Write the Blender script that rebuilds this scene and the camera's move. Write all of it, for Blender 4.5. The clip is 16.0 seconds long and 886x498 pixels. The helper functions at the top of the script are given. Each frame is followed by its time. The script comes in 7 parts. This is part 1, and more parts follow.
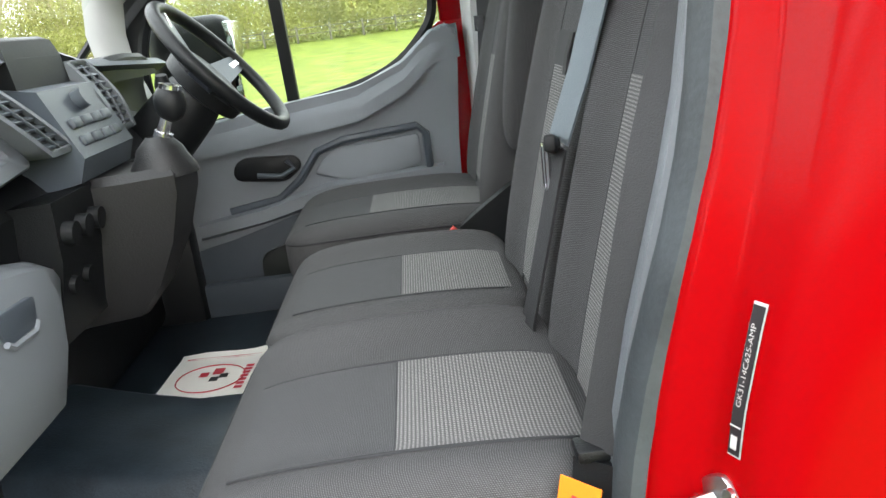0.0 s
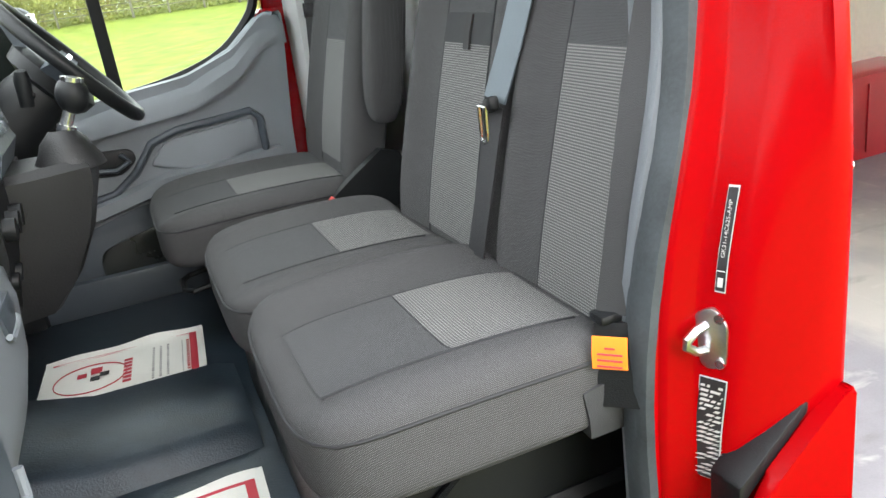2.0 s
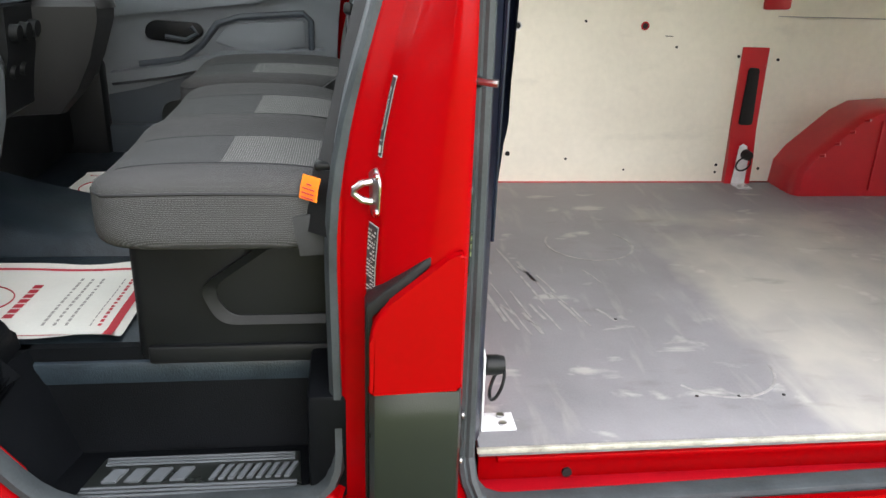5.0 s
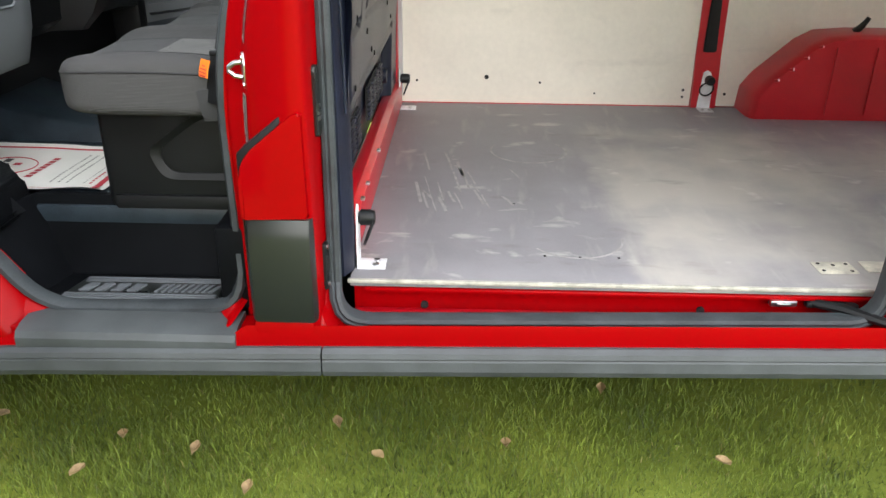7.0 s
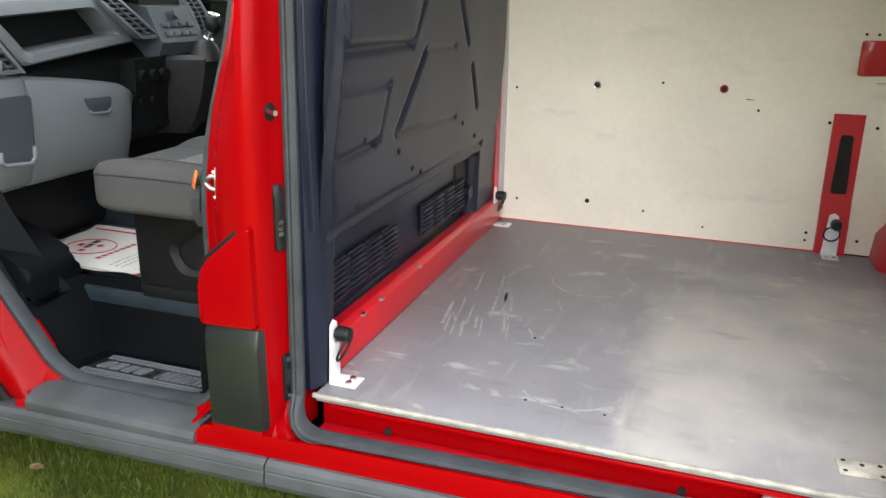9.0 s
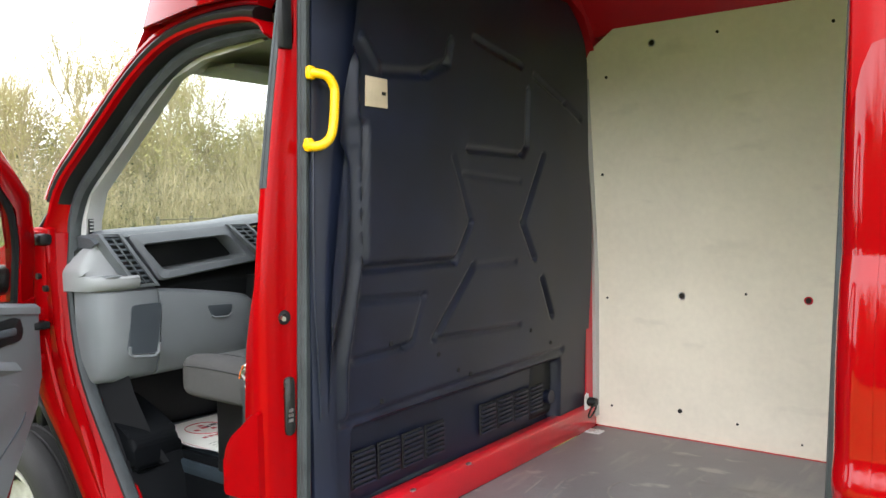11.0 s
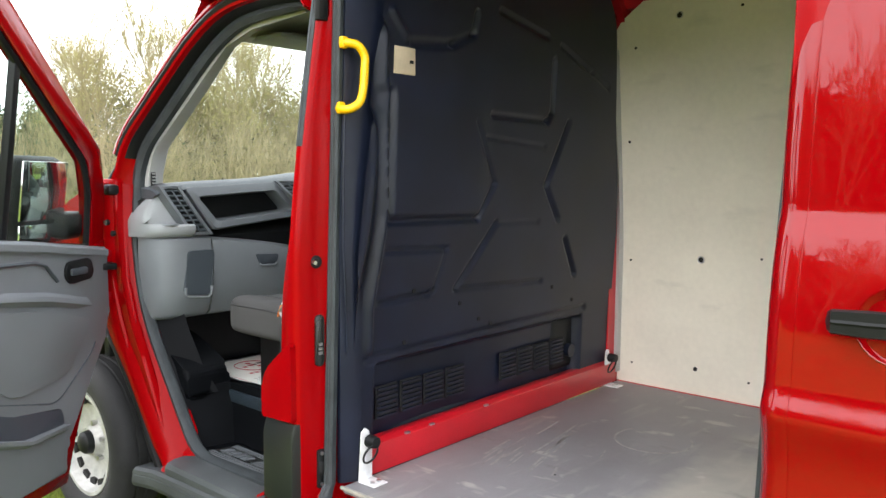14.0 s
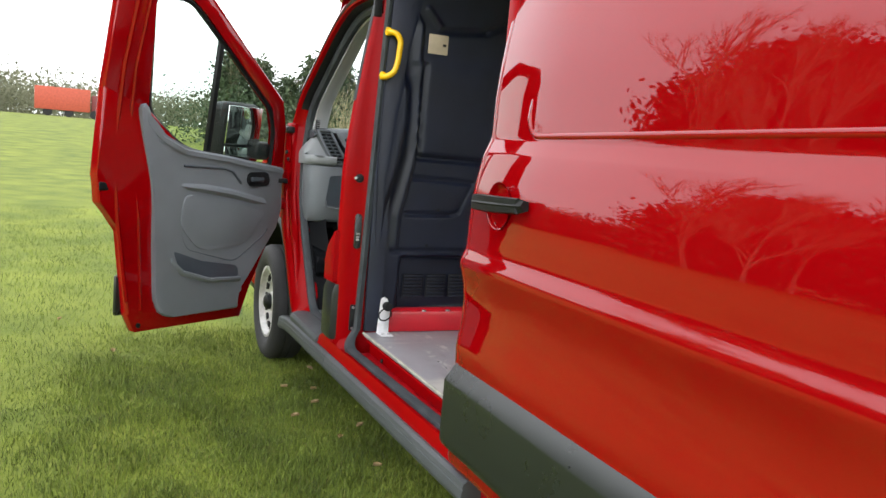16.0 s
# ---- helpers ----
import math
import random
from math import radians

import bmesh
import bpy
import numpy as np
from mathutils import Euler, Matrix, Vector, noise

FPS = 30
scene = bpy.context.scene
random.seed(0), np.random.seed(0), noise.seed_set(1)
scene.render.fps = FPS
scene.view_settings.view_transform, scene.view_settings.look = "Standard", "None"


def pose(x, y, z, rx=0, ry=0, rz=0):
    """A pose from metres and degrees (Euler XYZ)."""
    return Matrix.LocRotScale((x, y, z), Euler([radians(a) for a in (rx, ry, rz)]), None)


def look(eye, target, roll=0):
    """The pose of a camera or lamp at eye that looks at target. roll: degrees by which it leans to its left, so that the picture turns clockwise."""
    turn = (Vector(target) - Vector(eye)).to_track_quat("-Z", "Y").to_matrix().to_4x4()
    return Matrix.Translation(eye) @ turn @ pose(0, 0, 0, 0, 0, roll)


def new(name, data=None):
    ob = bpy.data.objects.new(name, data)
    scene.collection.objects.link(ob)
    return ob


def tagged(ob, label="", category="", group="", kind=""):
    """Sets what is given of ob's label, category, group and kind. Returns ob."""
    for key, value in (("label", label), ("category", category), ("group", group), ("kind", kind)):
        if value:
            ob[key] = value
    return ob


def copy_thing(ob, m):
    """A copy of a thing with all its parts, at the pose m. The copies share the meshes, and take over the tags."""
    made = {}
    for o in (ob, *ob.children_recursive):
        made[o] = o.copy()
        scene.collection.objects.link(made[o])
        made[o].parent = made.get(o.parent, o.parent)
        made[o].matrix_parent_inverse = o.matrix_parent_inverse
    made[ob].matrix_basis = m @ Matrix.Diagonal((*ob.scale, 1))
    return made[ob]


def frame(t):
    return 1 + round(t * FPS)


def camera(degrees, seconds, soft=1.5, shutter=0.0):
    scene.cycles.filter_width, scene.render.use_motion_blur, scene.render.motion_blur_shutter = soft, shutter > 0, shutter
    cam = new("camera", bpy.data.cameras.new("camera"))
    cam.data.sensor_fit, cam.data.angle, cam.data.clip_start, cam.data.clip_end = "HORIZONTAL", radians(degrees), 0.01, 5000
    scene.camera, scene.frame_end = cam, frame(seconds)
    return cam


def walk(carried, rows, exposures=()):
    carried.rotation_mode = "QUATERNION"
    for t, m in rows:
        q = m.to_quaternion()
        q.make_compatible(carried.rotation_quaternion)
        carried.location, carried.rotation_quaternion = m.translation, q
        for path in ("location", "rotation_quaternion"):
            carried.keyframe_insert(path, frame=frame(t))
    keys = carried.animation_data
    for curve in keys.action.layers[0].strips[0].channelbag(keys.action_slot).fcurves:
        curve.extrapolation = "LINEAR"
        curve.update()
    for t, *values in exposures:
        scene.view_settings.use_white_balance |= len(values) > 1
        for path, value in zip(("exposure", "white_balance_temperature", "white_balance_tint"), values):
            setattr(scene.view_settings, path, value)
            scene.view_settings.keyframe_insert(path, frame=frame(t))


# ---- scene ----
cam = camera(58.8, 16.0)
PATH = [
    (0, (-0.032, 0.019, 1.415), (-0.012, 1.936, 0.847), -7.3),
    (0.5, (-0.15, -0.089, 1.455), (0.163, 1.777, 0.806), -15.8),
    (1, (-0.308, -0.129, 1.466), (0.188, 1.611, 0.614), -14.8),
    (1.5, (-0.387, -0.107, 1.446), (0.146, 1.613, 0.576), -10.5),
    (2, (-0.385, -0.113, 1.46), (0.265, 1.651, 0.778), -8.1),
    (2.5, (-0.393, -0.142, 1.463), (0.292, 1.653, 0.908), -7.0),
    (3, (-0.393, -0.149, 1.467), (0.282, 1.666, 0.966), -6.9),
    (3.5, (-0.37, -0.173, 1.466), (0.262, 1.658, 0.968), -6.6),
    (4, (-0.242, -0.263, 1.456), (0.275, 1.594, 0.922), -5.2),
    (4.5, (-0.009, -0.404, 1.406), (0.301, 1.472, 0.786), -0.9),
    (5, (0.127, -0.61, 1.38), (0.354, 1.236, 0.646), 2.0),
    (5.2, (0.156, -0.678, 1.366), (0.356, 1.154, 0.589), 2.4),
    (7.3, (0.701, -1.151, 1.384), (0.639, 0.661, 0.539), 0.6),
    (7.5, (0.754, -1.176, 1.39), (0.681, 0.644, 0.564), 0.8),
    (8, (0.919, -1.187, 1.414), (0.744, 0.658, 0.664), 1.2),
    (8.5, (1.034, -1.111, 1.426), (0.633, 0.727, 0.749), 0.5),
    (9, (1.199, -0.921, 1.428), (0.577, 0.878, 0.813), 0.9),
    (9.5, (1.403, -0.833, 1.444), (0.521, 0.909, 1.011), 0.9),
    (10, (1.646, -0.807, 1.479), (0.571, 0.867, 1.277), 0.6),
    (10.2, (1.698, -0.836, 1.482), (0.589, 0.823, 1.345), 0.2),
    (12.3, (1.989, -0.861, 1.425), (0.728, 0.686, 1.294), 0.2),
    (12.5, (1.995, -0.855, 1.424), (0.73, 0.688, 1.282), 0.2),
    (13, (2.005, -0.846, 1.464), (0.729, 0.686, 1.307), 0.1),
    (13.5, (2.032, -0.863, 1.454), (0.741, 0.657, 1.297), 0.1),
    (14, (2.087, -0.953, 1.441), (0.781, 0.551, 1.257), 0.5),
    (14.5, (2.377, -0.998, 1.419), (0.896, 0.329, 1.211), 1.2),
    (15, (2.746, -0.946, 1.385), (1.067, 0.124, 1.191), 2.7),
    (15.5, (3.143, -0.743, 1.362), (1.374, 0.166, 1.157), 3.3),
    (16, (3.614, -0.55, 1.349), (1.81, 0.275, 1.096), 4.9),
]
EXPOSURE = [(0, 1.52), (1, 1.58), (1.5, 1.7), (2, 1.6), (3, 1.45), (3.5, 1.4), (4.5, 1.1), (5.2, 0.95), (7.3, 0.85), (10.2, 0.88), (12.3, 0.75), (14, 0.66), (15, 0.38), (16, 0.2)]
walk(cam, [(t, look(eye, target, roll)) for t, eye, target, roll in PATH], EXPOSURE)


# ---- world, sun, exposure ----
world = bpy.data.worlds.new("world")
scene.world = world
world.use_nodes = True
wn, wl = world.node_tree.nodes, world.node_tree.links
sky = wn.new("ShaderNodeTexSky")
sky.sky_type = "NISHITA"
sky.sun_disc = False
SUN_ELEV, SUN_AZ = 27.0, 168.0
sky.sun_elevation = radians(SUN_ELEV)
sky.sun_rotation = radians(SUN_AZ)
sky.altitude, sky.air_density, sky.dust_density, sky.ozone_density = 50, 1.0, 4.0, 1.0
cloud_mix = wn.new("ShaderNodeMixRGB")
cloud_noise = wn.new("ShaderNodeTexNoise")
cloud_noise.inputs["Scale"].default_value = 1.6
cloud_noise.inputs["Detail"].default_value = 7
cloud_ramp = wn.new("ShaderNodeValToRGB")
cloud_ramp.color_ramp.elements[0].position, cloud_ramp.color_ramp.elements[0].color = 0.3, (0.7, 0.7, 0.7, 1)
cloud_ramp.color_ramp.elements[1].position, cloud_ramp.color_ramp.elements[1].color = 0.65, (1, 1, 1, 1)
wl.new(cloud_noise.outputs["Fac"], cloud_ramp.inputs["Fac"])
wl.new(cloud_ramp.outputs["Color"], cloud_mix.inputs["Fac"])
wl.new(sky.outputs["Color"], cloud_mix.inputs["Color1"])
cloud_mix.inputs["Color2"].default_value = (18.6, 18.9, 19.8, 1)
wn["Background"].inputs["Strength"].default_value = 0.14
wl.new(cloud_mix.outputs["Color"], wn["Background"].inputs["Color"])
sun = new("sun", bpy.data.lights.new("sun", "SUN"))
sun.data.energy, sun.data.angle, sun.data.color = 0.55, radians(38), (1.0, 0.97, 0.91)
sun_dir = Vector((math.sin(radians(SUN_AZ)) * math.cos(radians(SUN_ELEV)), math.cos(radians(SUN_AZ)) * math.cos(radians(SUN_ELEV)), math.sin(radians(SUN_ELEV))))
sun.matrix_world = look(sun_dir * 50, (0, 0, 0))


# ---- materials ----
def mat(name, col, rough=0.5, metal=0.0, var=0.12, scale=6.0, fine=180.0, bump=0.0, bump_scale=None, coat=0.0, spec=0.5, col2=None, rand=0.0, coat_ior=1.5):
    """A surface with two scales of variation in colour and roughness, and fine relief."""
    m = bpy.data.materials.new(name)
    m.use_nodes = True
    n, l = m.node_tree.nodes, m.node_tree.links
    b = n["Principled BSDF"]
    tc = n.new("ShaderNodeTexCoord")
    big, small = n.new("ShaderNodeTexNoise"), n.new("ShaderNodeTexNoise")
    big.inputs["Scale"].default_value, big.inputs["Detail"].default_value = scale, 5
    small.inputs["Scale"].default_value, small.inputs["Detail"].default_value = fine, 3
    l.new(tc.outputs["Object"], big.inputs["Vector"])
    l.new(tc.outputs["Object"], small.inputs["Vector"])
    mix = n.new("ShaderNodeMath")
    mix.operation = "MULTIPLY_ADD"
    mix.inputs[1].default_value = 0.35
    l.new(small.outputs["Fac"], mix.inputs[0])
    l.new(big.outputs["Fac"], mix.inputs[2])
    ramp = n.new("ShaderNodeValToRGB")
    e = ramp.color_ramp.elements
    other = col2 or [c * (1 - 1.6 * var) for c in col]
    e[0].position, e[0].color = 0.42, (*other, 1)
    e[1].position, e[1].color = 0.92, (*[min(1, c * (1 + var)) for c in col], 1)
    l.new(mix.outputs[0], ramp.inputs["Fac"])
    out = ramp.outputs["Color"]
    if rand:
        info, hsv, mr = n.new("ShaderNodeObjectInfo"), n.new("ShaderNodeHueSaturation"), n.new("ShaderNodeMapRange")
        mr.inputs["To Min"].default_value, mr.inputs["To Max"].default_value = 1 - rand, 1 + rand
        l.new(info.outputs["Random"], mr.inputs["Value"])
        l.new(mr.outputs["Result"], hsv.inputs["Value"])
        l.new(out, hsv.inputs["Color"])
        out = hsv.outputs["Color"]
    l.new(out, b.inputs["Base Color"])
    rr = n.new("ShaderNodeMapRange")
    rr.inputs["To Min"].default_value, rr.inputs["To Max"].default_value = max(0.02, rough * 0.8), min(1, rough * 1.2)
    l.new(big.outputs["Fac"], rr.inputs["Value"])
    l.new(rr.outputs["Result"], b.inputs["Roughness"])
    b.inputs["Metallic"].default_value = metal
    b.inputs["Specular IOR Level"].default_value = spec
    b.inputs["Coat Weight"].default_value = coat
    b.inputs["Coat Roughness"].default_value = 0.015
    b.inputs["Coat IOR"].default_value = coat_ior
    if bump:
        bp = n.new("ShaderNodeBump")
        bp.inputs["Strength"].default_value = bump
        bp.inputs["Distance"].default_value = 0.002
        src = small
        if bump_scale:
            src = n.new("ShaderNodeTexNoise")
            src.inputs["Scale"].default_value = bump_scale
            l.new(tc.outputs["Object"], src.inputs["Vector"])
        l.new(src.outputs["Fac"], bp.inputs["Height"])
        l.new(bp.outputs["Normal"], b.inputs["Normal"])
    return m


def weave(name, dark, light, pitch, contrast_mid=0.5):
    """Seat cloth: small raised squares in two tones."""
    m = mat(name, dark, 0.95, var=0.15, scale=9, spec=0.15)
    n, l = m.node_tree.nodes, m.node_tree.links
    b = n["Principled BSDF"]
    tc = n.new("ShaderNodeTexCoord")
    waves = []
    for axis in ("X", "Y"):
        w = n.new("ShaderNodeTexWave")
        w.wave_type, w.bands_direction = "BANDS", axis
        w.inputs["Scale"].default_value = 0.314 / pitch
        w.inputs["Distortion"].default_value = 0.4
        w.inputs["Detail Scale"].default_value = 3.0
        l.new(tc.outputs["UV"], w.inputs["Vector"])
        waves.append(w)
    prod = n.new("ShaderNodeMath")
    prod.operation = "MULTIPLY"
    l.new(waves[0].outputs["Fac"], prod.inputs[0])
    l.new(waves[1].outputs["Fac"], prod.inputs[1])
    zmix = prod
    ramp = n.new("ShaderNodeValToRGB")
    e = ramp.color_ramp.elements
    e[0].position, e[0].color = contrast_mid - 0.25, (*dark, 1)
    e[1].position, e[1].color = contrast_mid + 0.15, (*light, 1)
    l.new(zmix.outputs[0], ramp.inputs["Fac"])
    l.new(ramp.outputs["Color"], b.inputs["Base Color"])
    bp = n.new("ShaderNodeBump")
    bp.inputs["Strength"].default_value, bp.inputs["Distance"].default_value = 0.5, 0.001
    l.new(zmix.outputs[0], bp.inputs["Height"])
    l.new(bp.outputs["Normal"], b.inputs["Normal"])
    return m


RED = mat("red_paint", (0.25, 0.0006, 0.002), 0.5, var=0.03, scale=3, fine=60, coat=1.0, spec=0.0, coat_ior=1.5)
# Lit copy of the van red: brightness put into the base, reflections damped.
RED_LIT = mat("red_paint_lit", (0.29, 0.0006, 0.002), 0.55, var=0.04, scale=4, fine=80, coat=0.28, spec=0.0, coat_ior=1.44)
RED_LIT.node_tree.nodes["Principled BSDF"].inputs["Coat Roughness"].default_value = 0.22
RED_IN = mat("red_paint_inner", (0.5, 0.004, 0.014), 0.4, var=0.12, scale=5, coat=0.5)
SEAL = mat("seal_rubber", (0.042, 0.05, 0.055), 0.55, var=0.25, scale=14, bump=0.3, spec=0.35)
CLAD = mat("cladding_plastic", (0.014, 0.017, 0.016), 0.28, var=0.12, bump=0.15, fine=500, spec=0.6)
STRIP = mat("sill_plastic", (0.06, 0.068, 0.072), 0.55, var=0.2, scale=10, bump=0.3, fine=400)
BLACK = mat("black_plastic", (0.007, 0.008, 0.009), 0.45, var=0.25, bump=0.35, fine=500, spec=0.3)
STEPWELL = mat("step_plastic", (0.0045, 0.0052, 0.0065), 0.5, var=0.2, bump=0.3, fine=400, spec=0.07)
CONSOLE = mat("console_leathercloth", (0.008, 0.008, 0.009), 0.55, var=0.15, scale=9, bump=0.4, fine=300)
# Distance haze is painted into this pale grey-green.
FAR_LEAF = mat("haze_tinted_foliage", (0.2, 0.2, 0.13), 0.9, var=0.2, scale=0.12, fine=3, col2=(0.14, 0.15, 0.095))
MATTING = mat("rubber_mat", (0.022, 0.032, 0.042), 0.33, var=0.3, scale=12, bump=0.5, fine=250, spec=0.35)
GREY = mat("grey_trim", (0.172, 0.188, 0.206), 0.62, var=0.06, bump=0.4, fine=600)
GREY_M = mat("mid_grey_trim", (0.27, 0.285, 0.295), 0.6, var=0.06, bump=0.3, fine=600)
GREY_L = mat("light_grey_trim", (0.45, 0.455, 0.45), 0.65, var=0.05, bump=0.3, fine=600)
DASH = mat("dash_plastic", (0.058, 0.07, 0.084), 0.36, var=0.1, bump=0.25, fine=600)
DASH_MID = mat("fascia_plastic", (0.115, 0.127, 0.14), 0.5, var=0.1, bump=0.3, fine=600)
DASH_TOP = mat("dash_top_plastic", (0.062, 0.072, 0.082), 0.5, var=0.1, bump=0.4, fine=600)
CLOTH = weave("seat_cloth_dark", (0.048, 0.048, 0.049), (0.108, 0.108, 0.109), 0.0022, 0.45)
CLOTH_M = weave("seat_cloth_centre", (0.05, 0.051, 0.0525), (0.106, 0.1075, 0.11), 0.0018, 0.4)
CLOTH_L = weave("seat_cloth_light", (0.085, 0.085, 0.085), (0.25, 0.247, 0.24), 0.0042, 0.42)
PIPING = mat("seat_piping", (0.02, 0.021, 0.023), 0.8)
WEB = mat("belt_webbing", (0.028, 0.029, 0.031), 0.75, var=0.2, bump=0.5, fine=700)
WEB_L = mat("belt_webbing_light", (0.13, 0.16, 0.18), 0.6, var=0.1, bump=0.5, fine=700)
ORANGE = mat("orange_label", (0.9, 0.22, 0.01), 0.5, var=0.05)
BUCKLE_RED = mat("buckle_red", (0.75, 0.06, 0.05), 0.4, var=0.05)
STEEL = mat("bare_steel", (0.55, 0.55, 0.56), 0.3, 1.0, var=0.15, scale=25)
CHROME = mat("bright_metal", (0.75, 0.75, 0.77), 0.18, 1.0, var=0.05)
WHITE_METAL = mat("white_painted_metal", (0.75, 0.76, 0.78), 0.4, var=0.1, scale=30)
YELLOW = mat("yellow_plastic", (0.85, 0.5, 0.0), 0.4, var=0.04)
PAPER = mat("mat_paper", (0.78, 0.77, 0.72), 0.7, var=0.05, scale=8, bump=0.2)
INK = mat("red_ink", (0.5, 0.03, 0.05), 0.6, var=0.08)
INK_GREY = mat("grey_ink", (0.33, 0.32, 0.3), 0.7, var=0.08)
INK_BLACK = mat("black_ink", (0.02, 0.02, 0.022), 0.5, var=0.1)
LABEL_W = mat("label_print", (0.6, 0.6, 0.58), 0.5, var=0.1)
BULK = mat("bulkhead_coating", (0.0082, 0.0118, 0.027), 0.36, var=0.3, scale=5, bump=0.3, fine=300, spec=0.42)
HOLE = mat("dark_hole", (0.008, 0.008, 0.008), 0.9)
TYRE = mat("tyre_rubber", (0.018, 0.018, 0.019), 0.75, var=0.3, scale=20, bump=0.6)
RIM = mat("rim_paint", (0.5, 0.5, 0.48), 0.4, 0.3, var=0.2, scale=20)
PLYSHEET = mat("pale_plywood", (0.6, 0.5, 0.36), 0.6, var=0.1, scale=15)
ROOF_IN = mat("headliner", (0.42, 0.42, 0.4), 0.9, var=0.04, bump=0.3)
EDGE_TRIM = mat("floor_edge_trim", (0.44, 0.43, 0.37), 0.45, var=0.25, scale=30)


def glass(name, tint, rough=0.0):
    m = bpy.data.materials.new(name)
    m.use_nodes = True
    n, l = m.node_tree.nodes, m.node_tree.links
    n.remove(n["Principled BSDF"])
    tr, gl, fr, mx = n.new("ShaderNodeBsdfTransparent"), n.new("ShaderNodeBsdfGlossy"), n.new("ShaderNodeLayerWeight"), n.new("ShaderNodeMixShader")
    tr.inputs["Color"].default_value = (*tint, 1)
    gl.inputs["Roughness"].default_value = rough
    fr.inputs["Blend"].default_value = 0.5
    pw, ml = n.new("ShaderNodeMath"), n.new("ShaderNodeMath")
    pw.operation, pw.inputs[1].default_value = "POWER", 4.0
    ml.operation, ml.inputs[1].default_value, ml.inputs[2].default_value = "MULTIPLY_ADD", 0.5, 0.04
    l.new(fr.outputs["Facing"], pw.inputs[0])
    l.new(pw.outputs[0], ml.inputs[0])
    l.new(ml.outputs[0], mx.inputs[0])
    l.new(tr.outputs[0], mx.inputs[1])
    l.new(gl.outputs[0], mx.inputs[2])
    l.new(mx.outputs[0], n["Material Output"].inputs["Surface"])
    return m


GLASS = glass("window_glass", (0.88, 0.93, 0.9))
MIRROR = mat("mirror_glass", (0.85, 0.87, 0.88), 0.02, 1.0, var=0.01)


def ply_wall_material():
    m = mat("painted_plywood_wall", (0.80, 0.755, 0.655), 0.5, var=0.07, scale=2.2, fine=40, bump=0.25, bump_scale=60)
    n, l = m.node_tree.nodes, m.node_tree.links
    b = n["Principled BSDF"]
    base = b.inputs["Base Color"].links[0].from_socket
    tc, mp, nz, rp, mx = n.new("ShaderNodeTexCoord"), n.new("ShaderNodeMapping"), n.new("ShaderNodeTexNoise"), n.new("ShaderNodeValToRGB"), n.new("ShaderNodeMixRGB")
    mp.inputs["Scale"].default_value = (3.5, 1, 11)
    nz.inputs["Scale"].default_value, nz.inputs["Detail"].default_value = 1.0, 8
    rp.color_ramp.elements[0].position, rp.color_ramp.elements[1].position = 0.62, 0.78
    l.new(tc.outputs["Object"], mp.inputs["Vector"])
    l.new(mp.outputs["Vector"], nz.inputs["Vector"])
    l.new(nz.outputs["Fac"], rp.inputs["Fac"])
    mul = n.new("ShaderNodeMath")
    mul.operation, mul.inputs[1].default_value = "MULTIPLY", 0.3
    l.new(rp.outputs["Color"], mul.inputs[0])
    l.new(mul.outputs[0], mx.inputs["Fac"])
    l.new(base, mx.inputs["Color1"])
    mx.inputs["Color2"].default_value = (0.36, 0.34, 0.3, 1)
    l.new(mx.outputs["Color"], b.inputs["Base Color"])
    return m


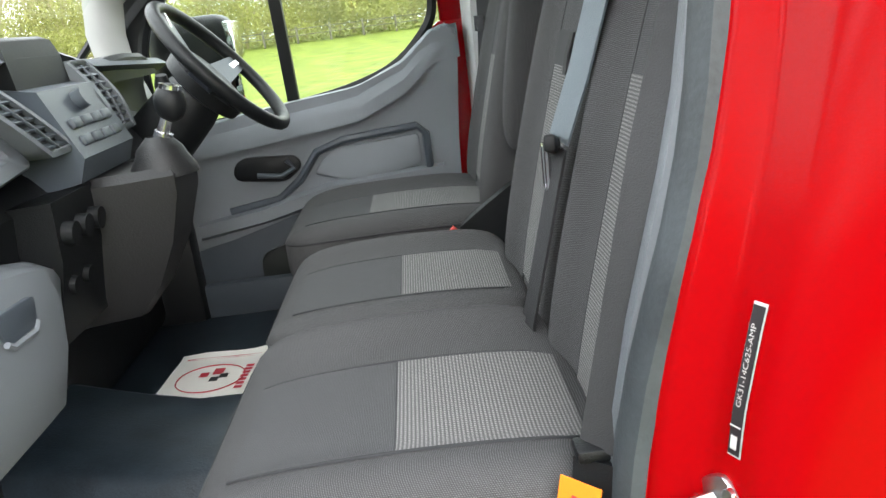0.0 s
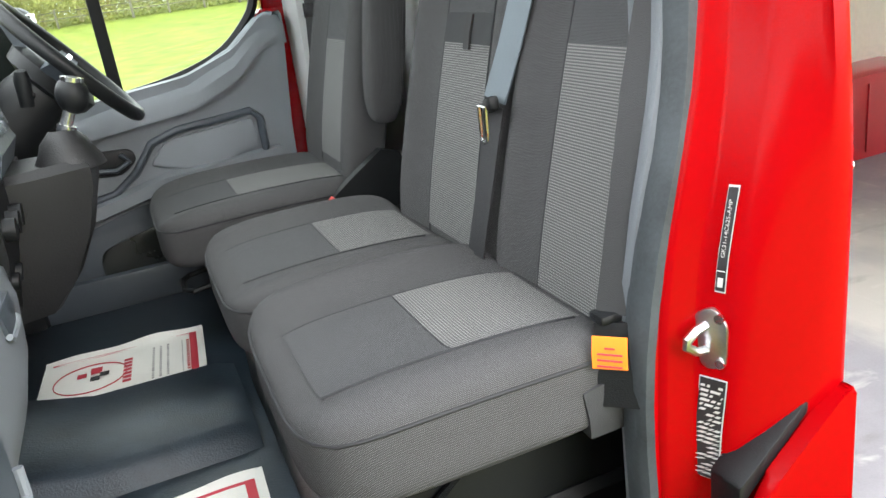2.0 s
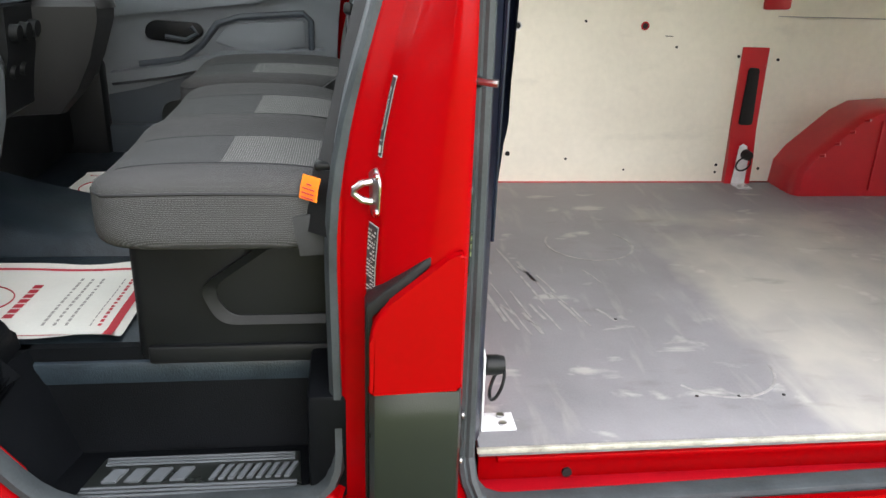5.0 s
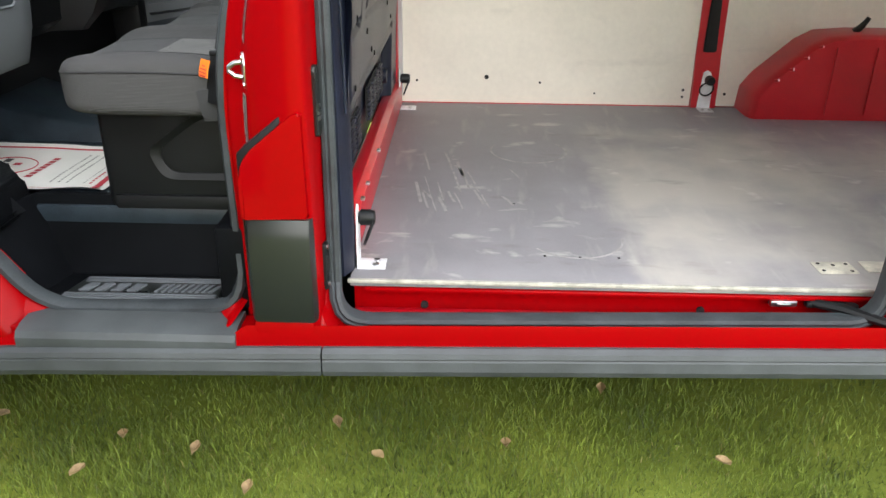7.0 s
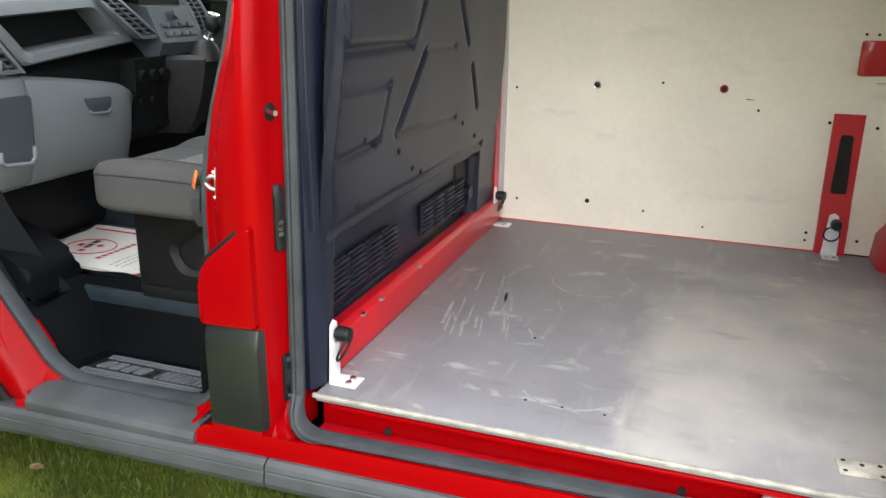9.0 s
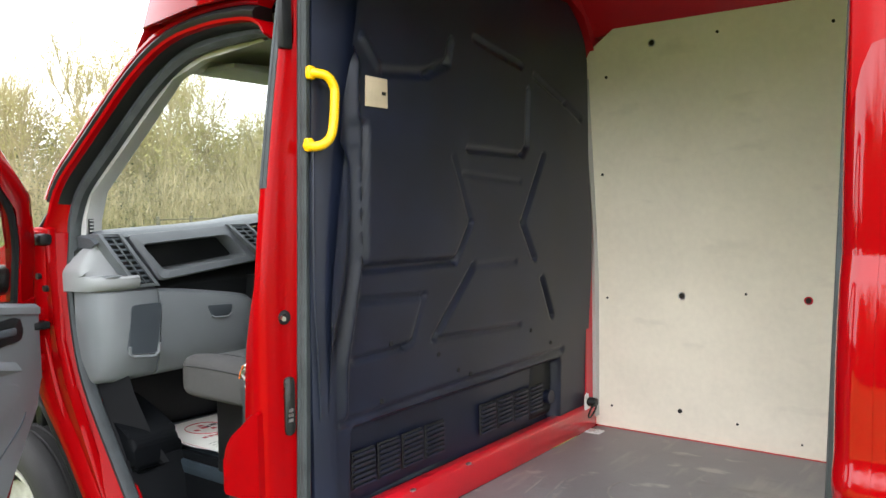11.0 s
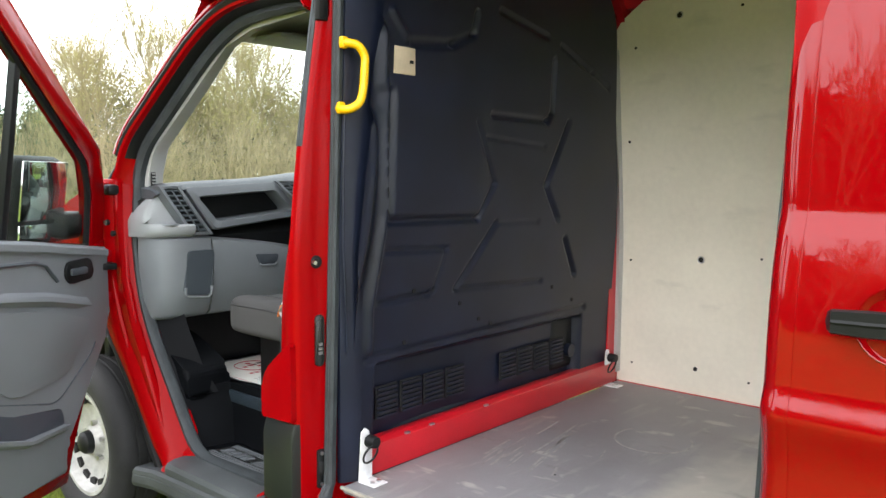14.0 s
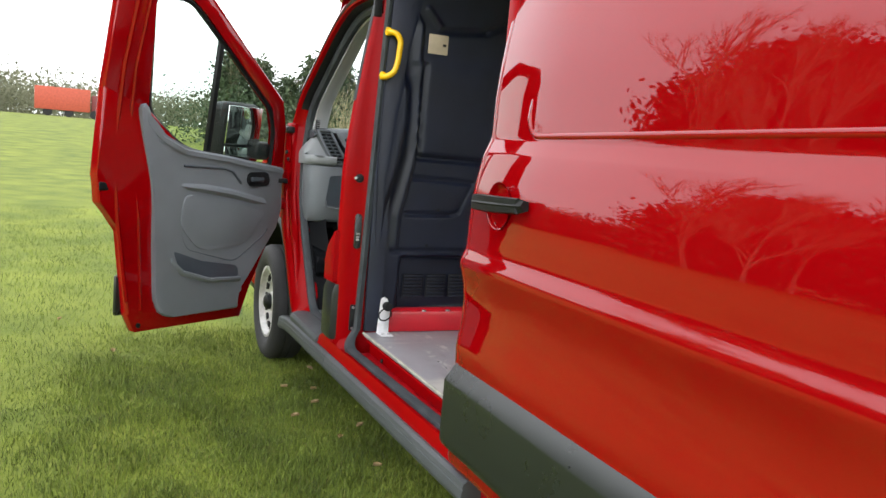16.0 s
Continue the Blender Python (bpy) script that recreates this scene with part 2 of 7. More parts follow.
def load_floor_material():
    """Grey coated board, worn pale in streaks, with a paler worn half."""
    m = mat("worn_grey_floor", (0.25, 0.245, 0.26), 0.5, var=0.12, scale=5, fine=300, bump=0.3)
    n, l = m.node_tree.nodes, m.node_tree.links
    b = n["Principled BSDF"]
    col = b.inputs["Base Color"].links[0].from_socket
    tc = n.new("ShaderNodeTexCoord")

    def layer(col, color, scale3, lo, hi, amount, xramp=None, distort=0.0, yramp=None):
        mp, nz, rp, mx = n.new("ShaderNodeMapping"), n.new("ShaderNodeTexNoise"), n.new("ShaderNodeValToRGB"), n.new("ShaderNodeMixRGB")
        mp.inputs["Scale"].default_value = scale3
        nz.inputs["Scale"].default_value, nz.inputs["Detail"].default_value = 1.0, 9
        nz.inputs["Distortion"].default_value = distort
        rp.color_ramp.elements[0].position, rp.color_ramp.elements[1].position = lo, hi
        l.new(tc.outputs["Object"], mp.inputs["Vector"])
        l.new(mp.outputs["Vector"], nz.inputs["Vector"])
        fac = nz.outputs["Fac"]
        l.new(fac, rp.inputs["Fac"])
        fac = rp.outputs["Color"]
        sep = n.new("ShaderNodeSeparateXYZ")
        l.new(tc.outputs["Object"], sep.inputs["Vector"])
        for ramp, axis in ((xramp, "X"), (yramp, "Y")):
            if ramp:
                mr, mu, wob, ad = n.new("ShaderNodeMapRange"), n.new("ShaderNodeMath"), n.new("ShaderNodeTexNoise"), n.new("ShaderNodeMath")
                wob.inputs["Scale"].default_value = 9
                l.new(tc.outputs["Object"], wob.inputs["Vector"])
                ad.operation, ad.inputs[1].default_value = "MULTIPLY_ADD", 0.14
                l.new(wob.outputs["Fac"], ad.inputs[0])
                l.new(sep.outputs[axis], ad.inputs[2])
                mr.inputs["From Min"].default_value, mr.inputs["From Max"].default_value = ramp
                l.new(ad.outputs[0], mr.inputs["Value"])
                mu.operation = "MULTIPLY"
                l.new(mr.outputs["Result"], mu.inputs[0])
                l.new(fac, mu.inputs[1])
                fac = mu.outputs[0]
        mu = n.new("ShaderNodeMath")
        mu.operation, mu.inputs[1].default_value = "MULTIPLY", amount
        l.new(fac, mu.inputs[0])
        l.new(mu.outputs[0], mx.inputs["Fac"])
        l.new(col, mx.inputs["Color1"])
        mx.inputs["Color2"].default_value = (*color, 1)
        return mx.outputs["Color"]

    col = layer(col, (0.47, 0.45, 0.4), (3, 3, 3), 0.3, 0.62, 0.8, xramp=(1.1, 1.2), yramp=(2.02, 1.9))
    col = layer(col, (0.5, 0.48, 0.44), (22, 4, 5), 0.58, 0.8, 0.4, distort=0.2)
    col = layer(col, (0.62, 0.6, 0.56), (7, 13, 5), 0.63, 0.72, 0.45, distort=0.3)
    col = layer(col, (0.15, 0.14, 0.13), (6, 14, 5), 0.62, 0.8, 0.5)
    l.new(col, b.inputs["Base Color"])
    return m


PLYWALL = ply_wall_material()
LOADFLOOR = load_floor_material()


# ---- mesh helpers ----
def thing(name, at, label, category, group="", kind=""):
    e = new(name)
    e.empty_display_size = 0.1
    e.location = at
    bpy.context.view_layer.update()
    return tagged(e, label, category, group, kind)


def smooth_mesh(me, angle=40):
    me.shade_smooth()
    me.set_sharp_from_angle(angle=radians(angle))


def part(name, bm, material, parent=None, label="", angle=40):
    """Links a bmesh as one mesh object under a thing or a part; the mesh is in world metres."""
    bmesh.ops.recalc_face_normals(bm, faces=bm.faces)
    me = bpy.data.meshes.new(name)
    bm.to_mesh(me)
    bm.free()
    smooth_mesh(me, angle)
    me.materials.append(material)
    ob = new(name, me)
    if parent:
        ob.parent = parent
        ob.matrix_parent_inverse = matrix_of(parent).inverted()
    if label:
        ob["label"] = label
    return ob


def matrix_of(ob):
    m = ob.matrix_basis.copy()
    p = ob.parent
    if p:
        m = matrix_of(p) @ ob.matrix_parent_inverse @ m
    return m


def box(x0, x1, y0, y1, z0, z1, bevel=0.0, seg=2, bm=None, m=None):
    own = bm is None
    b = bmesh.new()
    vs = [b.verts.new((x, y, z)) for x in (x0, x1) for y in (y0, y1) for z in (z0, z1)]
    for f in ((0, 1, 3, 2), (4, 6, 7, 5), (0, 4, 5, 1), (2, 3, 7, 6), (0, 2, 6, 4), (1, 5, 7, 3)):
        b.faces.new([vs[i] for i in f])
    if bevel:
        bmesh.ops.bevel(b, geom=list(b.edges), offset=bevel, segments=seg, profile=0.5, affect="EDGES")
    if m is not None:
        bmesh.ops.transform(b, matrix=m, verts=b.verts)
    if own:
        return b
    merge(bm, b)
    return bm


def merge(bm, other):
    me = bpy.data.meshes.new("tmp")
    other.to_mesh(me)
    other.free()
    bm.from_mesh(me)
    bpy.data.meshes.remove(me)
    return bm


def loft(rings, closed=True, caps=True):
    b = bmesh.new()
    rows = [[b.verts.new(p) for p in r] for r in rings]
    n = len(rows[0])
    for a, c in zip(rows, rows[1:]):
        for i in range(n if closed else n - 1):
            j = (i + 1) % n
            b.faces.new((a[i], a[j], c[j], c[i]))
    if caps and closed:
        b.faces.new(rows[0][::-1])
        b.faces.new(rows[-1])
    return b


def loop_loft(rings):
    """Rings joined in a closed circle."""
    return loft(list(rings) + [rings[0]], True, False)


def prism(poly, axis, a, c, bevel=0.0, seg=2):
    """A flat outline, given in the two other axes in order, pushed from a to c along the axis."""
    b = bmesh.new()

    def place(p, v):
        return {"x": (v, p[0], p[1]), "y": (p[0], v, p[1]), "z": (p[0], p[1], v)}[axis]
    lo = [b.verts.new(place(p, a)) for p in poly]
    hi = [b.verts.new(place(p, c)) for p in poly]
    b.faces.new(lo[::-1])
    b.faces.new(hi)
    n = len(poly)
    for i in range(n):
        b.faces.new((lo[i], lo[(i + 1) % n], hi[(i + 1) % n], hi[i]))
    if bevel:
        bmesh.ops.bevel(b, geom=list(b.edges), offset=bevel, segments=seg, profile=0.5, affect="EDGES")
    return b


def rounded(pts, radii, seg=5):
    """A closed outline with rounded corners."""
    out = []
    n = len(pts)
    for i in range(n):
        p, a, c = Vector(pts[i]), Vector(pts[i - 1]), Vector(pts[(i + 1) % n])
        r = radii[i] if isinstance(radii, (list, tuple)) else radii
        da, dc = (a - p), (c - p)
        s, e = p + da.normalized() * min(r, da.length * 0.49), p + dc.normalized() * min(r, dc.length * 0.49)
        for k in range(seg + 1):
            t = k / seg
            out.append(tuple(s * (1 - t) ** 2 + p * 2 * t * (1 - t) + e * t ** 2))
    return out


def tube(points, radius, sides=8, flat=None, closed=False):
    """A tube along points; flat=(width, thickness, normal) makes a strap instead."""
    pts = [Vector(p) for p in points]
    rings = []
    n = len(pts)
    up = None
    for i, p in enumerate(pts):
        if closed:
            d = (pts[(i + 1) % n] - pts[i - 1]).normalized()
        else:
            d = (pts[min(i + 1, n - 1)] - pts[max(i - 1, 0)]).normalized()
        if flat:
            nrm = Vector(flat[2])
            side = d.cross(nrm).normalized()
            nn = side.cross(d).normalized()
            w, t = flat[0] / 2, flat[1] / 2
            rings.append([p + side * w + nn * t, p - side * w + nn * t, p - side * w - nn * t, p + side * w - nn * t])
        else:
            if up is None:
                up = Vector((0, 0, 1)) if abs(d.z) < 0.9 else Vector((1, 0, 0))
            side = d.cross(up).normalized()
            up = side.cross(d).normalized()
            r = radius[i] if isinstance(radius, (list, tuple)) else radius
            rings.append([p + (side * math.cos(2 * math.pi * k / sides) + up * math.sin(2 * math.pi * k / sides)) * r for k in range(sides)])
    return loop_loft(rings) if closed else loft(rings)


def curve_pts(ctrl, seg=6, closed=False):
    """Catmull-Rom through control points."""
    c = [Vector(p) for p in ctrl]
    n = len(c)
    out = []
    for i in range(n if closed else n - 1):
        p0, p1 = (c[i - 1], c[i]) if closed or i else (c[i], c[i])
        p2 = c[(i + 1) % n]
        p3 = c[(i + 2) % n] if closed else c[min(i + 2, n - 1)]
        for k in range(seg):
            t = k / seg
            out.append(0.5 * ((2 * p1) + (p2 - p0) * t + (2 * p0 - 5 * p1 + 4 * p2 - p3) * t * t + (3 * p1 - p0 - 3 * p2 + p3) * t ** 3))
    if not closed:
        out.append(c[-1])
    return out


def tf(b, m):
    bmesh.ops.transform(b, matrix=m, verts=b.verts)
    return b


def disc(center, axis, radius, depth, sides=20, bm=None, r2=None):
    b = bmesh.new()
    bmesh.ops.create_cone(b, cap_ends=True, segments=sides, radius1=radius, radius2=radius if r2 is None else r2, depth=depth)
    rot = Vector((0, 0, 1)).rotation_difference(Vector(axis)).to_matrix().to_4x4()
    bmesh.ops.transform(b, matrix=Matrix.Translation(center) @ rot, verts=b.verts)
    return b if bm is None else merge(bm, b)


def lathe(profile, center, axis="y", seg=40):
    """Profile of (radius, along) turned about an axis through center."""
    rings = []
    for k in range(seg):
        a = 2 * math.pi * k / seg
        ring = []
        for r, h in profile:
            q = {"y": (r * math.cos(a), h, r * math.sin(a)), "z": (r * math.cos(a), r * math.sin(a), h), "x": (h, r * math.cos(a), r * math.sin(a))}[axis]
            ring.append(Vector(center) + Vector(q))
        rings.append(ring)
    return loft(rings + [rings[0]], False, False)


def grid(fn, nu, nv, closed_back=None):
    b = bmesh.new()
    rows = [[b.verts.new(fn(i / nu, j / nv)) for j in range(nv + 1)] for i in range(nu + 1)]
    for i in range(nu):
        for j in range(nv):
            b.faces.new((rows[i][j], rows[i + 1][j], rows[i + 1][j + 1], rows[i][j + 1]))
    return b


def sstep(a, c, v):
    t = min(1, max(0, (v - a) / (c - a)))
    return t * t * (3 - 2 * t)


# ---- the ground ----
def ground_height(x, y):
    d = math.hypot(x - 0.5, y)
    base = 1.25 * sstep(14, 75, d)
    return base + 0.05 * sstep(4, 14, d) * noise.noise((x * 0.12, y * 0.12, 0))


def build_ground():
    m = mat("grass_ground", (0.168, 0.195, 0.032), 0.95, var=0.3, scale=1.3, fine=45, bump=1.0, bump_scale=140, col2=(0.075, 0.11, 0.014), spec=0.2)
    b = bmesh.new()
    radii = [0] + [0.6 * 1.19 ** k for k in range(46)]
    n = 72
    c = b.verts.new((0.5, 0, 0))
    prev = None
    for r in radii[1:]:
        row = []
        for k in range(n):
            a = 2 * math.pi * k / n
            x, y = 0.5 + r * math.cos(a), r * math.sin(a)
            row.append(b.verts.new((x, y, ground_height(x, y))))
        for k in range(n):
            if prev is None:
                b.faces.new((c, row[k], row[(k + 1) % n]))
            else:
                b.faces.new((prev[k], row[k], row[(k + 1) % n], prev[(k + 1) % n]))
        prev = row
    g = part("ground", b, m)
    tagged(g, "short green grass field", "ground", kind="structure")


build_ground()


# ---- the van ----
def lean(z):
    """How far the van's side leans in above the waist."""
    return 0.16 * max(0, z - 1.2) ** 1.3


van = thing("panel_van", (0.6, 1.45, 0), "bright red panel van, front and sliding side doors open", "van")

FRONT_OPEN = rounded([(-0.39, 0.43), (0.10, 0.44), (0.092, 1.03), (0.196, 1.37), (0.19, 1.965), (-0.06, 1.99), (-0.33, 1.955), (-0.81, 1.52), (-0.775, 1.08), (-0.715, 0.88)],
                     [0.09, 0.09, 0.16, 0.14, 0.1, 0.2, 0.2, 0.10, 0.16, 0.16])
SLIDE_OPEN = rounded([(0.325, 0.425), (1.60, 0.455), (1.612, 0.9), (1.624, 1.3), (1.626, 2.1), (0.325, 2.1)], [0.09, 0.08, 0.2, 0.2, 0.14, 0.1])


def slide_lean(z):
    """The sliding door's edge of the pillar stands almost upright."""
    return 0.04 * max(0, z - 1.3)


def pillar_step(z):
    """How far the front edge of the pillar bends back on its way up."""
    return float(np.interp(z, [0.9, 1.03, 1.11, 1.17, 1.24, 1.3, 1.37, 1.46, 1.6], [0, 0.006, 0.017, 0.031, 0.05, 0.068, 0.084, 0.098, 0.103]))


def outline_normals(pts):
    out = []
    n = len(pts)
    for i in range(n):
        d = Vector(pts[(i + 1) % n]) - Vector(pts[i - 1])
        out.append(Vector((d.y, -d.x)).normalized())
    return out


def frame_sweep(outline, profile, width=None, clamp=None, inset=None, upright=False):
    """A frame round an opening: profile of (outwards, y) at each point of the outline."""
    rings = []
    for i, (p, nrm) in enumerate(zip(outline, outline_normals(outline))):
        w = width(p) if width else 1.0
        ring = []
        for o, y in profile:
            q = Vector(p) + nrm * o * w
            if clamp:
                lo, hi = clamp(p)
                y = min(hi, max(lo, y))
            if inset:
                dy = inset(p)
                y += dy - (0.5 * (y - 0.5) * dy / 0.066 if upright else 0)
            b = sstep(0.6, 0.36, p[0]) if upright else 0
            ring.append((q.x, y + (1 - b) * lean(q.y) + b * slide_lean(q.y), q.y))
        rings.append(ring)
    return rings


def front_width(p):
    x, z = p
    if x > 0.05 and z < 1.9:
        return 0.25
    if z < 0.47:
        return 0.6
    if x < -0.3 and z < 1.36:
        return 0.8
    return 0.25 + 0.55 * sstep(1.46, 1.36, z)


def front_clamp(p):
    x, z = p
    if x > 0.08 and z < 1.93:
        return (0.565, 0.59)
    return (0.0, 0.575 if z < 0.5 else 0.59)


def front_inset(p):
    """Along the pillar the front seal sits on the inner flange."""
    return 0.03 * sstep(-0.02, 0.07, p[0]) * sstep(0.44, 0.56, p[1]) * sstep(1.96, 1.85, p[1])


def slide_clamp(p):
    return (0.0, 0.545)


def slide_inset(p):
    """The seal runs deeper in the van along the pillar."""
    return 0.066 * sstep(0.46, 0.34, p[0]) * sstep(0.43, 0.56, p[1])


fr = frame_sweep(FRONT_OPEN, [(0, 0.66), (0, 0.58), (0.012, 0.545), (0.045, 0.515), (0.07, 0.505), (0.085, 0.475), (0.12, 0.47), (0.12, 0.66)], front_width, front_clamp)
part("front_door_frame", loop_loft(fr), RED_LIT, van)
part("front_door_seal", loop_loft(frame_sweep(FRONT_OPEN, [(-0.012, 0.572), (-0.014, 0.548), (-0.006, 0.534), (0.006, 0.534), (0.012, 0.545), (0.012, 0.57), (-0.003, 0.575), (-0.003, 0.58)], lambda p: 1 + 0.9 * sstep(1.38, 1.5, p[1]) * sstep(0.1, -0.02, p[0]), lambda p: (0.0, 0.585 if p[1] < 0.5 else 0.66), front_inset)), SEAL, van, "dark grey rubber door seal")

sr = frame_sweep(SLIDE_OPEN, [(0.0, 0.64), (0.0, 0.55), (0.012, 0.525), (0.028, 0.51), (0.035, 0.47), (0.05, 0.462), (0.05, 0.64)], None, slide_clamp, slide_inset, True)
part("sliding_door_frame", loop_loft(sr), RED_LIT, van)
part("sliding_door_seal", loop_loft(frame_sweep(SLIDE_OPEN, [(-0.012, 0.545), (-0.016, 0.515), (-0.012, 0.504), (-0.004, 0.500), (0.002, 0.506), (0.006, 0.500), (0.014, 0.504), (0.017, 0.515), (0.016, 0.54), (0.0, 0.545)], None, slide_clamp, slide_inset, True)), SEAL, van, "dark grey rubber door seal")


def b_pillar():
    rings = []
    for z in [0.40, 0.5, 0.7, 0.9, 0.98, 1.04, 1.1, 1.14, 1.18, 1.22, 1.26, 1.3, 1.34, 1.38, 1.44, 1.5, 1.6, 1.75, 1.9, 2.1, 2.2]:
        s = pillar_step(z)
        front, outer, rear = lean(z), 0.85 * lean(z), slide_lean(z)
        pts = [(0.105 + s, 0.60 + front), (0.105 + s, 0.566 + front), (0.116 + 0.95 * s, 0.557 + front), (0.143 + 0.9 * s, 0.550 + front), (0.151 + 0.85 * s, 0.543 + front),
               (0.164 + 0.85 * s, 0.513 + 0.5 * (front + outer)), (0.172 + 0.8 * s, 0.505 + outer), (0.20 + 0.62 * s, 0.489 + outer), (0.232 + 0.38 * s, 0.474 + outer), (0.250 + 0.22 * s, 0.467 + outer), (0.266 + 0.02 * s, 0.463 + outer), (0.282, 0.463 + outer),
               (0.293, 0.467 + outer), (0.300, 0.478 + outer), (0.303, max(0.52 + rear, 0.49 + outer)), (0.305, 0.563 + rear), (0.312, 0.575 + rear), (0.325, 0.655 + rear), (0.22 + 0.5 * s, 0.655 + front)]
        rings.append([(x, y, z) for x, y in pts])
    return loft(rings)


part("b_pillar", b_pillar(), RED_LIT, van, angle=60)
# black capping on the upper pillar
part("pillar_capping", loft([[(0.262, 0.475 + o, z), (0.263, 0.464 + o, z), (0.268, 0.460 + o, z), (0.276, 0.460 + o, z), (0.278, 0.464 + o, z), (0.28, 0.460 + o, z), (0.289, 0.463 + o, z), (0.292, 0.482 + o, z)] for z, o in [(zz, 0.85 * lean(zz)) for zz in (1.524, 1.53, 1.7, 1.9, 2.15)]]), SEAL, van, "dark grey plastic pillar capping", angle=20)


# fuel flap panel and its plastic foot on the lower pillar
part("pillar_flap", prism([p for p in rounded([(0.15, 0.715), (0.292, 0.72), (0.29, 0.952), (0.27, 0.945), (0.15, 0.845)], [0.006, 0.006, 0.008, 0.012, 0.04], 4)], "y", 0.446, 0.468, 0.007), RED_LIT, van)
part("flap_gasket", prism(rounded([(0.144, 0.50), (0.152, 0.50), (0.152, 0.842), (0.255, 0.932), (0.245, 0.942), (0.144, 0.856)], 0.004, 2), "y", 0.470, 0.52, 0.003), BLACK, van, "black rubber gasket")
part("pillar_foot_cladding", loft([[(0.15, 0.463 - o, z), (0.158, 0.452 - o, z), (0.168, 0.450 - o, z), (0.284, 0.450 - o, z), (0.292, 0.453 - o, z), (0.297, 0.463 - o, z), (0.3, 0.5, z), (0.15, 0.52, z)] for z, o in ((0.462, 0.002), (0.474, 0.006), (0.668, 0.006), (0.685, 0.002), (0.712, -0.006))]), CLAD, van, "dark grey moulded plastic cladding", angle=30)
part("pillar_foot", prism([(0.15, 0.392), (0.29, 0.396), (0.29, 0.462), (0.15, 0.462)], "y", 0.452, 0.52, 0.008), RED_LIT, van)


# sills
def sill_z(x):
    return 0.372 + 0.021 * (x + 0.45)


def sill():
    prof = [(0.55, 0.13), (0.475, 0.12), (0.455, 0.07), (0.448, 0.02), (0.452, 0.0), (0.47, -0.06), (0.55, -0.06)]
    rings = []
    for x in (-0.46, -0.39, -0.2, 0.0, 0.075, 0.10, 0.13, 0.2, 0.4, 0.7, 1.0, 1.3, 1.55, 1.72):
        z = sill_z(x)
        rise = 0.3 + 0.6 * sstep(0.07, 0.13, x)
        rings.append([(x, y, z + (0.035 if dz > 0.1 else dz * rise)) for y, dz in prof])
    return loft(rings)


part("sill_panel", sill(), RED_LIT, van)
part("front_sill_cover", loft([[(x, 0.545, 0.434), (x, 0.475, 0.432), (x, 0.447, 0.424), (x, 0.438, 0.410), (x, 0.437, 0.398), (x, 0.44, 0.382), (x, 0.545, 0.382)] for x in (-0.41, -0.405, 0.10, 0.105)]), STRIP, van, "dark grey plastic sill cover", angle=25)
for a, c in ((-0.62, 0.304), (0.308, 1.75)):
    rings = []
    for x in np.linspace(a, c, 8):
        z = sill_z(x)
        dip = 0.02 * sstep(-0.45, -0.62, x)
        rings.append([(x, y, z + dz - dip) for y, dz in ((0.5, 0.012), (0.44, 0.012), (0.428, 0.004), (0.424, -0.008), (0.427, -0.012), (0.424, -0.016), (0.421, -0.04), (0.428, -0.056), (0.45, -0.062), (0.52, -0.062))])
    part("sill_strip", loft(rings), STRIP, van, "long grey plastic sill strip", angle=25)

# under-floor closing skirt and floor pan
part("underbody", box(-1.0, 5.0, 0.6, 2.3, 0.28, 0.36, 0.01), BLACK, van)
part("sliding_step", box(0.36, 1.64, 0.515, 0.63, 0.395, 0.412, 0.003), RED_IN, van)
part("step_riser", box(0.36, 1.64, 0.618, 0.632, 0.405, 0.492, 0.003), RED_LIT, van)
part("floor_lip", box(0.39, 1.62, 0.588, 0.622, 0.47, 0.482, 0.004), RED_LIT, van)
for hx in (0.535, 1.218):
    part("drain_hole", disc((hx, 0.616, 0.424), (0, 1, 0), 0.0095, 0.008, 14), HOLE, van)
part("sill_catch", merge(box(1.372, 1.436, 0.582, 0.6, 0.456, 0.472, 0.003), box(1.385, 1.42, 0.578, 0.6, 0.46, 0.468, 0.002)), STEEL, van, "bare metal catch plate")
# the guide arm of the sliding door
part("guide_arm", tube([(1.47, 0.6, 0.462), (1.53, 0.55, 0.472), (1.59, 0.49, 0.474), (1.66, 0.462, 0.466), (1.72, 0.455, 0.462)], [0.011, 0.013, 0.012, 0.011, 0.011], 8), BLACK, van, "black steel door guide arm")
part("guide_roller", merge(disc((1.56, 0.57, 0.463), (0, 0, 1), 0.014, 0.02, 14), box(1.46, 1.56, 0.585, 0.605, 0.452, 0.468, 0.004)), BLACK, van)
part("roller_bolt", disc((1.575, 0.535, 0.468), (0, 0, 1), 0.006, 0.01, 10), CHROME, van)


# upper side, roof, far side
def roof_section(x):
    zt = 2.52 if x > 0.2 else 2.52 - 0.55 * (0.2 - x) ** 1.6
    return [(x, 0.462 + lean(z), z) for z in (2.15, 2.25, 2.35)] + [(x, 0.72, zt - 0.05), (x, 0.95, zt), (x, 1.48, zt + 0.03), (x, 2.01, zt), (x, 2.24, zt - 0.05)] + [(x, 2.498 - lean(z), z) for z in (2.35, 2.25, 2.15)]


def shell(rings_out, inset=0.04):
    rings = []
    for r in rings_out:
        inner = []
        for x, y, z in r:
            inner.append((x, y + inset * (1 if y < 1.48 else -1) * min(1, abs(y - 1.48) / 0.5), z - (inset if z > 2.38 else 0)))
        rings.append(list(r) + inner[::-1])
    return loft(rings)


